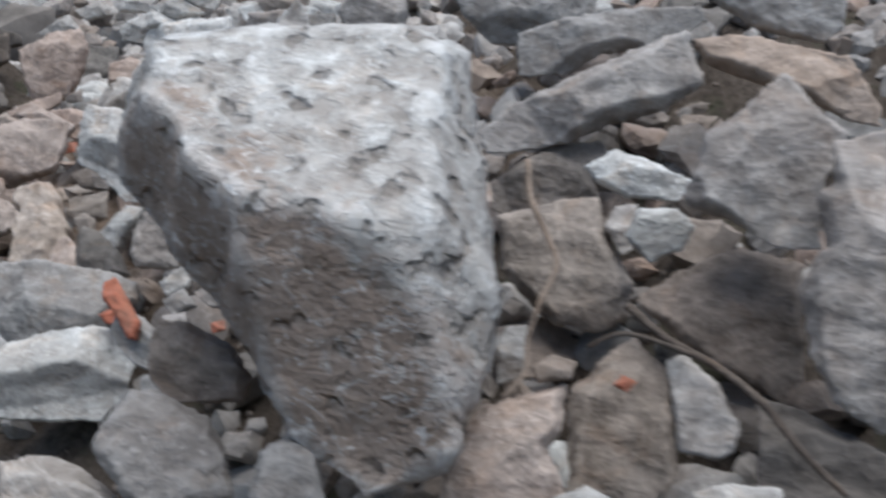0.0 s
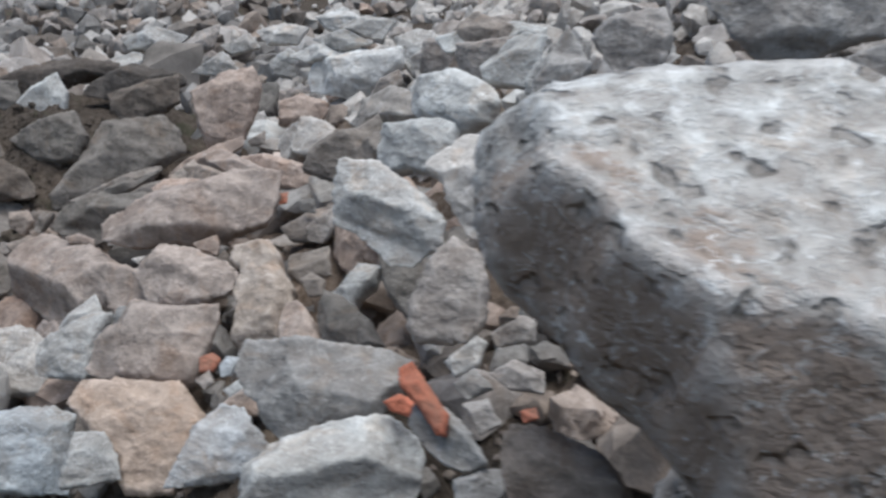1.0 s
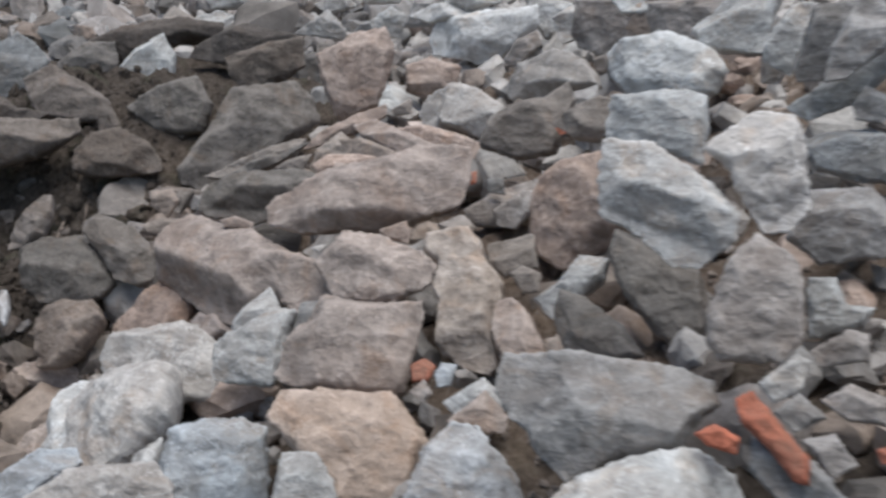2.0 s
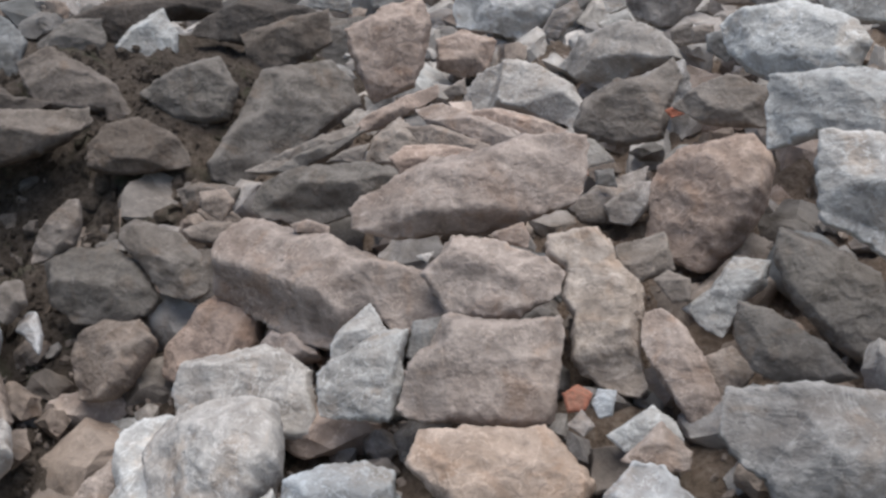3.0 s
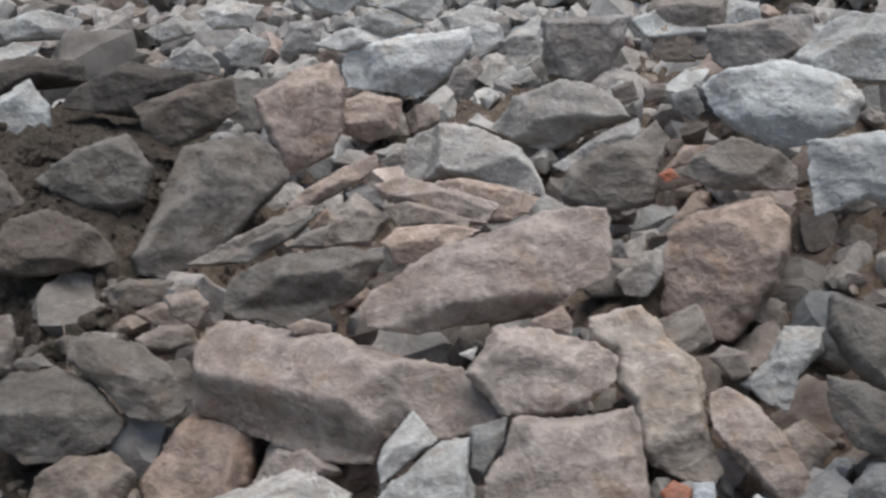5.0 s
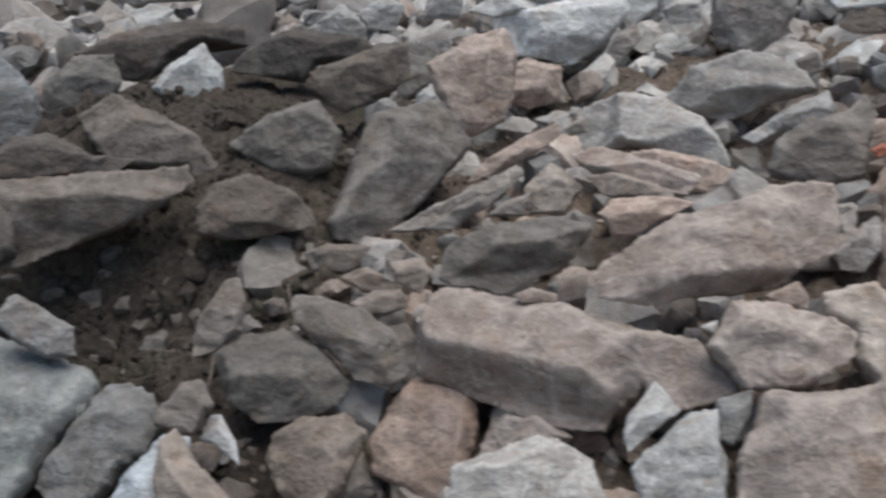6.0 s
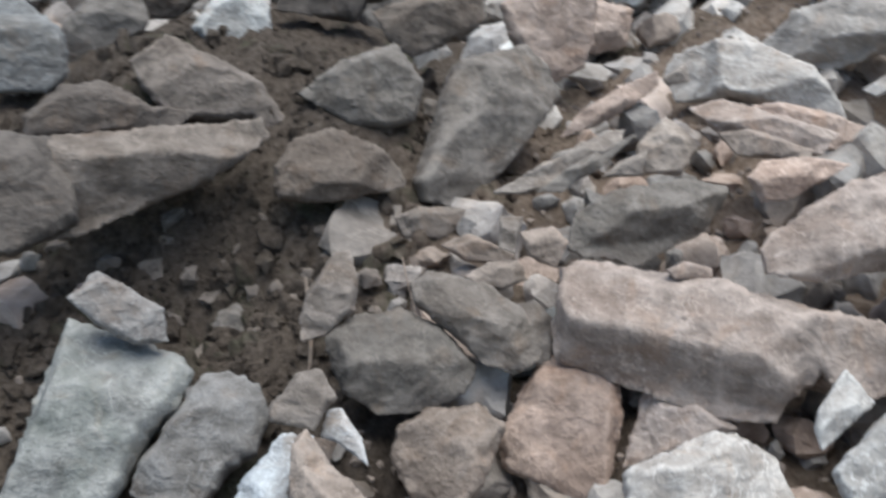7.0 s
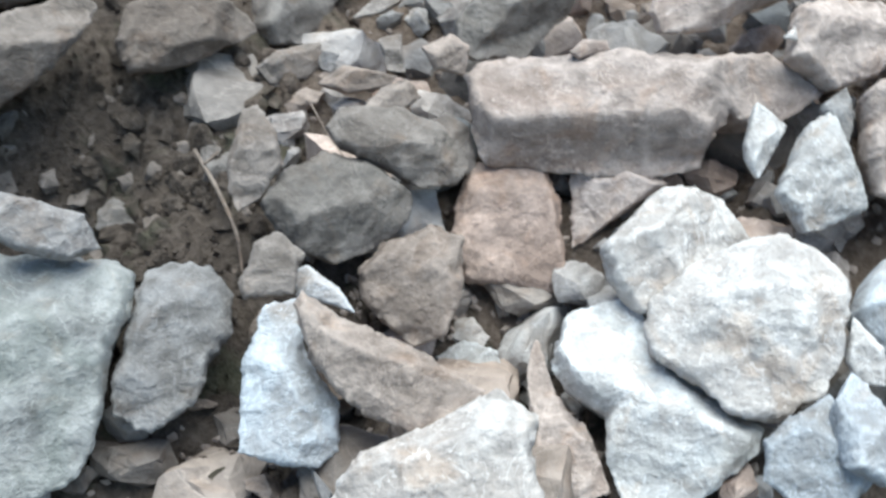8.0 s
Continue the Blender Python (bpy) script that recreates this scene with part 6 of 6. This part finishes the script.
loose(2.22, 2.26, 1.60, 0.062, "g", 375)
loose(0.30, 3.57, 1.30, 0.061, "p", 376)
loose(0.00, 2.54, 0.96, 0.058, "T", 377)
loose(-1.22, 4.50, 1.41, 0.082, "k", 378)
loose(1.56, 0.98, 0.80, 0.073, "d", 379)
loose(1.36, 0.89, 0.69, 0.058, "t", 381)
loose(-0.00, 1.89, 0.72, 0.060, "t", 382)
loose(1.02, 2.16, 1.14, 0.047, "p", 383)
loose(-1.17, 2.55, 0.76, 0.038, "d", 384)
loose(-1.75, 3.26, 1.14, 0.076, "k", 385)
loose(-1.20, 2.80, 0.99, 0.030, "d", 386)
loose(1.14, 1.58, 0.95, 0.062, "p", 387)
loose(0.91, 2.65, 1.26, 0.056, "g", 388)
loose(-0.06, 4.58, 1.46, 0.110, "t", 389)
loose(-1.47, 2.78, 0.93, 0.042, "d", 390)
loose(1.07, 2.80, 1.35, 0.068, "t", 391)
loose(0.09, 4.73, 1.57, 0.089, "p", 392)
loose(1.55, 2.81, 1.56, 0.062, "t", 393)
loose(2.50, 2.22, 1.57, 0.067, "g", 394)
loose(1.95, 1.31, 1.16, 0.060, "d", 395)
loose(-1.08, 2.70, 0.90, 0.032, "d", 396)
loose(1.90, 2.43, 1.63, 0.052, "t", 397)
loose(-1.62, 3.61, 1.26, 0.085, "t", 398)
loose(1.77, 2.59, 1.63, 0.069, "t", 399)
loose(-1.16, 5.47, 1.60, 0.085, "d", 400)
loose(-1.62, 3.88, 1.28, 0.084, "t", 401)
loose(-0.33, 3.11, 1.11, 0.081, "p", 402)
loose(-1.51, 2.77, 0.90, 0.034, "d", 403)
loose(-1.16, 6.65, 1.79, 0.132, "d", 404)
loose(-1.02, 2.86, 1.04, 0.032, "d", 405)
loose(-2.13, 5.39, 1.64, 0.117, "d", 406)
loose(2.05, 1.96, 1.54, 0.055, "k", 407)
loose(-0.84, 2.77, 0.99, 0.028, "d", 408)
loose(-1.25, 2.77, 0.94, 0.045, "d", 410)
loose(1.20, 1.39, 0.90, 0.052, "t", 411)
loose(-0.99, 2.45, 0.81, 0.036, "d", 412)
loose(-1.52, 6.20, 1.77, 0.094, "d", 413)
loose(0.58, 1.87, 0.82, 0.050, "t", 414)
loose(-1.62, 2.54, 0.81, 0.047, "d", 415)
loose(0.12, 2.07, 0.86, 0.057, "t", 416)
loose(2.03, 0.78, 0.81, 0.051, "g", 417)
loose(-0.31, 2.84, 1.02, 0.072, "t", 418)
loose(-0.28, 4.02, 1.30, 0.083, "g", 419)
loose(0.13, 2.02, 0.79, 0.079, "T", 420)
loose(-0.98, 2.19, 0.69, 0.056, "t", 421)
loose(0.26, 4.32, 1.50, 0.122, "g", 422)
loose(2.60, 2.46, 1.66, 0.066, "T", 423)
loose(-0.99, 5.08, 1.53, 0.111, "g", 424)
loose(-2.24, 5.81, 1.74, 0.120, "d", 425)
loose(0.55, 1.54, 0.74, 0.063, "t", 426)
loose(1.57, 2.71, 1.51, 0.066, "g", 427)
loose(-2.27, 5.68, 1.73, 0.092, "g", 428)
loose(-0.96, 2.25, 0.71, 0.025, "d", 429)
loose(-1.80, 5.90, 1.75, 0.115, "t", 430)
loose(-0.62, 2.93, 1.12, 0.040, "d", 431)
loose(-0.12, 3.19, 1.10, 0.067, "g", 432)
loose(-1.72, 5.29, 1.64, 0.102, "k", 433)
loose(-1.16, 2.68, 0.84, 0.041, "d", 434)
loose(-1.28, 5.26, 1.53, 0.106, "g", 435)
loose(-0.84, 6.16, 1.67, 0.125, "g", 436)
loose(-0.95, 2.39, 0.77, 0.028, "d", 437)
loose(-1.24, 5.78, 1.67, 0.101, "d", 439)
loose(-1.73, 4.03, 1.40, 0.108, "k", 441)
loose(0.82, 3.43, 1.46, 0.096, "g", 442)
loose(1.51, 2.54, 1.44, 0.058, "g", 443)
loose(-1.15, 2.17, 0.62, 0.047, "t", 444)
loose(-0.69, 2.58, 0.92, 0.051, "t", 445)
loose(-1.64, 3.99, 1.32, 0.083, "g", 446)
loose(0.21, 3.88, 1.32, 0.098, "p", 447)
loose(-1.00, 5.22, 1.57, 0.130, "d", 448)
loose(-0.04, 3.54, 1.22, 0.071, "g", 450)
loose(-0.21, 2.89, 1.04, 0.061, "p", 451)
loose(0.67, 3.35, 1.39, 0.069, "g", 452)
loose(-0.25, 5.40, 1.65, 0.109, "g", 453)
loose(-1.24, 2.85, 1.01, 0.044, "d", 454)
loose(1.93, 1.73, 1.32, 0.048, "g", 455)
loose(-0.87, 2.30, 0.74, 0.027, "d", 456)
loose(-2.47, 5.35, 1.63, 0.133, "t", 457)
loose(-0.55, 4.52, 1.41, 0.082, "t", 458)
loose(-0.17, 5.49, 1.57, 0.104, "t", 459)
loose(1.90, 1.00, 0.94, 0.052, "k", 460)
loose(-1.02, 2.90, 1.07, 0.036, "d", 461)
loose(2.63, 2.39, 1.62, 0.070, "g", 462)
loose(0.34, 3.31, 1.28, 0.060, "p", 463)
loose(0.01, 5.62, 1.67, 0.128, "g", 465)
loose(-0.23, 4.64, 1.50, 0.079, "g", 467)
loose(1.10, 1.80, 0.99, 0.049, "g", 468)
loose(-1.93, 5.76, 1.74, 0.097, "g", 469)
loose(1.09, 1.70, 0.98, 0.059, "T", 471)
loose(0.65, 2.63, 1.14, 0.059, "t", 472)
loose(0.71, 2.59, 1.14, 0.062, "T", 473)
loose(0.85, 3.57, 1.50, 0.074, "T", 474)
loose(-1.16, 2.79, 0.97, 0.033, "d", 476)
loose(1.98, 2.32, 1.54, 0.079, "T", 477)
loose(-0.70, 6.45, 1.79, 0.081, "t", 478)
loose(-1.35, 3.71, 1.22, 0.084, "g", 479)
loose(-0.56, 2.49, 0.87, 0.047, "g", 480)
loose(0.45, 2.94, 1.20, 0.064, "g", 481)
loose(-0.31, 5.62, 1.65, 0.121, "t", 482)
loose(-0.99, 2.41, 0.79, 0.034, "d", 483)
loose(0.04, 3.69, 1.32, 0.090, "p", 484)
loose(1.00, 2.75, 1.28, 0.076, "T", 485)
loose(-0.27, 4.25, 1.36, 0.094, "g", 486)
loose(-1.20, 4.85, 1.42, 0.079, "t", 487)
loose(-0.30, 3.92, 1.23, 0.102, "T", 488)
loose(-1.37, 6.06, 1.76, 0.109, "d", 489)
loose(-1.31, 4.61, 1.38, 0.082, "g", 490)
loose(1.54, 1.79, 1.18, 0.060, "g", 491)
loose(1.92, 1.62, 1.29, 0.071, "T", 492)
loose(0.30, 1.96, 0.84, 0.061, "t", 493)
loose(0.92, 2.22, 1.10, 0.051, "d", 494)
loose(1.22, 1.11, 0.70, 0.049, "g", 495)
loose(-1.60, 7.01, 1.96, 0.104, "g", 496)
loose(0.96, 2.32, 1.15, 0.076, "g", 497)
loose(0.73, 4.83, 1.81, 0.095, "p", 498)
loose(-2.02, 6.92, 1.95, 0.110, "g", 499)
loose(-2.19, 6.80, 1.95, 0.134, "g", 500)
loose(-2.75, 6.16, 1.81, 0.128, "d", 501)
loose(-1.14, 6.77, 1.90, 0.092, "k", 502)
loose(1.17, 2.59, 1.33, 0.047, "g", 503)
loose(0.53, 2.93, 1.25, 0.064, "t", 504)
loose(1.87, 1.19, 1.00, 0.050, "g", 505)
loose(1.03, 1.41, 0.83, 0.062, "t", 506)
loose(0.22, 6.47, 1.92, 0.094, "p", 507)
loose(0.98, 3.46, 1.55, 0.085, "p", 508)
loose(0.92, 2.10, 1.06, 0.047, "p", 509)
loose(-1.42, 2.70, 0.85, 0.048, "T", 510)
loose(0.33, 1.85, 0.76, 0.056, "t", 511)
loose(-0.07, 3.09, 1.09, 0.056, "g", 512)
loose(0.80, 4.57, 1.79, 0.090, "g", 513)
loose(1.96, 2.17, 1.47, 0.049, "T", 514)
loose(0.90, 4.28, 1.78, 0.118, "g", 515)
loose(1.28, 3.27, 1.55, 0.062, "g", 516)
loose(0.31, 3.23, 1.25, 0.076, "g", 517)
loose(-0.44, 7.01, 1.93, 0.083, "t", 518)
loose(0.89, 1.67, 0.89, 0.053, "d", 519)
loose(-1.82, 6.07, 1.84, 0.125, "k", 520)
loose(1.16, 3.81, 1.75, 0.065, "g", 521)
loose(-2.61, 6.73, 1.94, 0.117, "t", 522)
loose(1.10, 3.93, 1.76, 0.104, "p", 523)
loose(1.13, 2.69, 1.32, 0.057, "t", 524)
loose(-1.00, 2.34, 0.72, 0.039, "d", 525)
loose(0.37, 4.79, 1.64, 0.133, "g", 526)
loose(-1.67, 6.90, 1.95, 0.102, "d", 527)
loose(-1.28, 2.73, 0.89, 0.044, "d", 528)
loose(-1.41, 7.11, 1.96, 0.135, "d", 529)
loose(1.32, 3.46, 1.67, 0.092, "g", 530)
loose(-1.72, 6.32, 1.86, 0.101, "d", 531)
loose(-1.04, 2.44, 0.79, 0.026, "d", 533)
loose(-0.69, 2.94, 1.08, 0.027, "d", 534)
loose(-0.57, 2.99, 1.06, 0.035, "d", 535)
loose(-2.11, 6.46, 1.86, 0.088, "g", 536)
loose(0.52, 5.46, 1.85, 0.094, "p", 538)
loose(-1.85, 6.79, 1.94, 0.122, "t", 539)
loose(-2.44, 6.48, 1.86, 0.080, "t", 540)
loose(0.10, 2.85, 1.06, 0.051, "T", 541)
loose(-2.52, 5.00, 1.60, 0.136, "g", 542)
loose(-0.82, 2.96, 1.11, 0.029, "d", 543)
loose(0.05, 2.73, 1.02, 0.068, "T", 544)
loose(0.85, 4.11, 1.71, 0.068, "g", 545)
loose(1.42, 3.26, 1.61, 0.060, "p", 546)
loose(-2.39, 5.72, 1.79, 0.081, "t", 547)
loose(-2.08, 5.98, 1.83, 0.090, "g", 548)
loose(-1.54, 6.54, 1.83, 0.090, "d", 549)
loose(2.00, 2.65, 1.69, 0.070, "g", 550)
loose(1.04, 4.20, 1.77, 0.080, "p", 551)
loose(1.13, 1.85, 1.05, 0.058, "k", 552)
loose(-2.53, 4.87, 1.53, 0.083, "g", 553)
loose(0.69, 4.43, 1.72, 0.117, "g", 554)
loose(0.77, 3.11, 1.30, 0.062, "p", 555)
loose(-0.10, 1.73, 0.62, 0.052, "g", 556)
loose(-0.50, 6.81, 1.92, 0.113, "T", 557)
loose(-1.28, 7.45, 1.98, 0.080, "t", 558)
loose(-0.55, 3.01, 1.14, 0.039, "d", 559)
loose(-2.24, 5.99, 1.80, 0.126, "k", 560)
loose(1.46, 3.15, 1.66, 0.091, "p", 561)
loose(1.05, 2.97, 1.39, 0.079, "T", 562)
loose(1.23, 2.39, 1.27, 0.079, "t", 563)
loose(-0.61, 5.14, 1.52, 0.083, "g", 564)
loose(0.42, 5.58, 1.86, 0.079, "g", 565)
loose(-0.12, 2.90, 1.12, 0.085, "k", 566)
loose(1.27, 3.35, 1.60, 0.058, "T", 567)
loose(1.22, 2.20, 1.29, 0.062, "g", 568)
loose(-2.60, 6.28, 1.82, 0.081, "g", 569)
loose(-0.72, 7.25, 1.94, 0.131, "g", 570)
loose(-1.07, 3.38, 1.14, 0.049, "d", 571)
loose(-1.12, 2.70, 0.89, 0.032, "d", 572)
loose(-0.88, 2.60, 0.89, 0.028, "d", 573)
loose(-1.19, 2.40, 0.72, 0.029, "d", 574)
loose(-3.05, 6.70, 1.94, 0.090, "k", 575)
loose(-0.57, 2.88, 1.03, 0.041, "d", 576)
loose(0.95, 2.83, 1.35, 0.072, "T", 577)
loose(1.96, 2.21, 1.51, 0.046, "g", 578)
loose(1.12, 2.39, 1.23, 0.069, "g", 579)
loose(-0.70, 7.44, 1.98, 0.085, "k", 580)
loose(1.16, 2.05, 1.14, 0.059, "g", 581)
loose(0.43, 3.79, 1.44, 0.080, "g", 582)
loose(-0.13, 4.73, 1.48, 0.090, "g", 583)
loose(-0.82, 7.45, 1.98, 0.083, "g", 584)
loose(0.36, 2.13, 0.88, 0.057, "T", 585)
loose(0.06, 4.67, 1.48, 0.086, "g", 586)
loose(1.92, 2.74, 1.70, 0.046, "T", 587)
loose(-2.48, 6.92, 1.95, 0.130, "k", 588)
loose(1.43, 3.45, 1.73, 0.062, "g", 589)
loose(-0.93, 3.02, 1.11, 0.030, "d", 590)
loose(-0.10, 7.22, 1.96, 0.104, "p", 591)
loose(-0.30, 3.36, 1.17, 0.080, "p", 592)
loose(-0.59, 2.94, 1.02, 0.031, "d", 593)
loose(-1.72, 6.74, 1.94, 0.093, "t", 594)
loose(-1.35, 7.28, 1.97, 0.080, "d", 595)
loose(-1.51, 6.86, 1.90, 0.135, "g", 596)
loose(-1.18, 2.93, 1.08, 0.035, "d", 597)
loose(0.83, 2.11, 1.04, 0.045, "g", 598)
loose(0.90, 1.74, 0.93, 0.068, "T", 599)
loose(0.77, 2.74, 1.29, 0.052, "d", 600)
loose(-1.36, 2.83, 0.98, 0.028, "d", 601)
loose(-0.34, 7.07, 1.94, 0.091, "g", 602)
loose(-1.84, 6.35, 1.86, 0.085, "d", 603)
loose(-2.09, 6.33, 1.82, 0.126, "g", 604)
loose(-1.57, 4.50, 1.52, 0.077, "g", 605)
loose(1.95, 1.44, 1.15, 0.072, "T", 606)
loose(-1.90, 5.10, 1.61, 0.094, "t", 607)
loose(1.20, 3.18, 1.51, 0.082, "p", 608)
loose(2.18, 2.37, 1.68, 0.058, "t", 609)
loose(-2.00, 4.96, 1.60, 0.101, "d", 610)
loose(-0.53, 3.23, 1.17, 0.034, "d", 611)
loose(-0.36, 5.86, 1.67, 0.091, "g", 612)
loose(-1.27, 2.63, 0.77, 0.026, "d", 613)
loose(-0.24, 6.83, 1.84, 0.085, "p", 614)
loose(0.35, 5.47, 1.77, 0.101, "g", 615)
loose(-0.91, 2.67, 0.97, 0.030, "d", 616)
loose(0.09, 2.92, 1.10, 0.049, "g", 617)
loose(-1.39, 6.42, 1.82, 0.126, "k", 618)
loose(-0.23, 6.21, 1.72, 0.089, "g", 619)
loose(-1.27, 5.02, 1.51, 0.090, "d", 620)
loose(0.05, 2.26, 0.90, 0.046, "g", 621)
loose(1.42, 3.34, 1.67, 0.061, "g", 622)
loose(-1.54, 6.40, 1.87, 0.089, "g", 623)
loose(0.65, 4.23, 1.62, 0.101, "g", 624)
loose(2.12, 2.44, 1.68, 0.056, "T", 625)
loose(-0.99, 5.47, 1.60, 0.108, "g", 626)
loose(-0.99, 2.75, 1.00, 0.042, "d", 627)
loose(-0.26, 4.13, 1.28, 0.095, "k", 628)
loose(-2.38, 4.60, 1.45, 0.084, "d", 629)
loose(-0.87, 6.41, 1.82, 0.112, "d", 630)
loose(0.04, 7.03, 1.95, 0.093, "g", 631)
loose(-1.40, 2.77, 0.92, 0.031, "d", 632)
loose(1.26, 2.57, 1.33, 0.051, "g", 633)
loose(-1.24, 2.67, 0.80, 0.036, "d", 634)
loose(-0.82, 2.50, 0.84, 0.028, "d", 635)
loose(1.22, 2.52, 1.30, 0.046, "g", 636)
loose(-1.33, 6.98, 1.91, 0.124, "d", 637)
loose(-0.92, 2.42, 0.81, 0.025, "d", 638)
loose(-2.24, 6.65, 1.94, 0.082, "d", 639)
loose(-1.42, 2.78, 0.96, 0.036, "d", 640)
loose(-0.89, 2.34, 0.73, 0.034, "d", 641)
loose(1.47, 3.28, 1.72, 0.067, "k", 642)
loose(-1.19, 2.60, 0.73, 0.028, "d", 643)
loose(0.56, 2.18, 0.95, 0.048, "T", 644)
loose(1.18, 1.97, 1.12, 0.065, "t", 645)
loose(-2.85, 6.74, 1.95, 0.086, "k", 646)
loose(-2.28, 5.17, 1.68, 0.100, "k", 647)
loose(-0.06, 1.94, 0.69, 0.052, "g", 648)
loose(-1.27, 6.25, 1.77, 0.100, "k", 649)
filling = mesh_object("rubble_filling", LOOSE["verts"], LOOSE["faces"], ROCK["g"])
for tone in CHIP_TONES[1:]:
    filling.data.materials.append(ROCK[tone])
filling.data.polygons.foreach_set("material_index", LOOSE["tones"])
filling.data.set_sharp_from_angle(angle=radians(28))
tagged(filling, "small broken stones filling the gaps of the slope", "rubble", kind="stuff")
scatter("gravel", "loose grey-brown gravel and stone splinters between the stones", 3000, 0.016, ROCK["t"],
        [(0.3, 1.9, 0.8, 0.6), (1.6, 1.0, 0.4, 0.4), (-0.8, 2.1, 0.5, 0.3), (0.3, 3.2, 0.8, 0.5)], 5)
scatter("rubble", "smaller pale grey broken stones filling the slope", 450, 0.055, ROCK["g"],
        [(0.3, 1.9, 0.8, 0.6), (1.6, 1.0, 0.4, 0.4), (-0.5, 1.9, 0.5, 0.3), (0.3, 3.4, 0.9, 0.6)], 8)
# the pale tone carries the haze of the far slope
scatter("far_rubble", "pale grey broken stones covering the upper slope", 1400, 0.11, ROCK["p"],
        [(-0.3, 4.9, 1.2, 0.6), (1.2, 4.2, 0.8, 0.8), (0.5, 7, 3, 1.5)], 9)
scatter("wide_rubble", "grey broken stones strewn over the rest of the slope", 1700, 0.085, ROCK["g"],
        [(3.3, 2.2, 0.7, 1.2), (-3.0, 2.8, 0.7, 1.0), (0.0, 6.2, 3.0, 1.5), (4.0, 4.5, 1.5, 1.5), (-4.0, 5.0, 1.5, 1.5)], 11)
scatter("soil_clod", "crumbly dark brown clods of damp soil", 4000, 0.012, SOIL,
        [(-1.1, 2.45, 0.2, 0.16), (-1.05, 3.0, 0.32, 0.2), (-1.4, 2.5, 0.2, 0.15), (-1.5, 2.7, 0.2, 0.2), (-0.6, 3.0, 0.2, 0.15), (-1.1, 1.85, 0.12, 0.1)], 6)
scatter("soil_lump", "larger lumps of dark soil on the bank", 600, 0.04, SOIL,
        [(-1.1, 2.5, 0.2, 0.14), (-1.05, 3.05, 0.35, 0.2), (-1.35, 2.45, 0.15, 0.1), (-1.1, 1.85, 0.12, 0.1)], 7)


# ---- roots and twigs ----
def twig(kind, label, rods, thick, material):
    """A bent woody stem: one tapering tube for each rod, the first with its side shoots under it."""
    top = None
    for rod in rods:
        p = [Vector(q) for q in rod]
        pts = []
        for i in range(len(p) - 1):
            a, b, c, d = p[max(i - 1, 0)], p[i], p[i + 1], p[min(i + 2, len(p) - 1)]
            for s in range(6):
                t = s / 6
                pts.append(0.5 * (2 * b + (c - a) * t + (2 * a - 5 * b + 4 * c - d) * t * t + (3 * b - a - 3 * c + d) * t ** 3))
        pts.append(p[-1])
        verts, faces = [], []
        for i, q in enumerate(pts):
            way = (pts[min(i + 1, len(pts) - 1)] - pts[max(i - 1, 0)]).normalized()
            side = way.cross(Vector((0, -1, 0.3))).normalized()
            up = side.cross(way)
            w = thick * (1 - 0.45 * i / len(pts)) * (1 + 0.25 * noise.noise(q * 40)) * (1.0 if top is None else 0.55)
            for n in range(8):
                g = n * math.pi / 4
                verts.append(q + (side * math.cos(g) + up * math.sin(g)) * w)
        for i in range(len(pts) - 1):
            faces += [(i * 8 + n, i * 8 + (n + 1) % 8, i * 8 + 8 + (n + 1) % 8, i * 8 + 8 + n) for n in range(8)]
        faces += [tuple(range(7, -1, -1)), tuple(range(len(verts) - 8, len(verts)))]
        ob = mesh_object(kind if top is None else "side_shoot", verts, faces, material, top)
        if top is None:
            top = tagged(ob, label, kind)
    return top


twig("root", "thin pale brown root hanging down between the stones", [[(1.630, 0.874, 1.293), (1.638, 0.823, 1.238), (1.667, 0.755, 1.187), (1.681, 0.699, 1.154), (1.660, 0.649, 1.112), (1.644, 0.627, 1.056), (1.641, 0.599, 1.013), (1.612, 0.581, 0.979)]], 0.0055, ROOT)
twig("root", "dark woody root lying across the stones", [[(1.794, 0.726, 1.093), (1.851, 0.682, 1.055), (1.917, 0.622, 1.034), (1.975, 0.579, 0.998), (2.023, 0.532, 0.948), (2.082, 0.507, 0.898)],[(1.888, 0.642, 1.043), (1.788, 0.650, 1.068), (1.733, 0.661, 1.040)]], 0.008, ROOT_DARK)
twig("twig", "thin dry upright twig stuck in the soil", [[(-0.961, 2.494, 0.928), (-0.958, 2.418, 0.869), (-0.968, 2.333, 0.809), (-0.987, 2.291, 0.755)],[(-0.959, 2.460, 0.908), (-0.928, 2.456, 0.925)]], 0.005, ROOT)
twig("straw", "thin dry grass straw on a stone", [[(-0.789, 2.313, 1.018), (-0.782, 2.279, 0.965), (-0.775, 2.239, 0.926)]], 0.0016, ROOT)
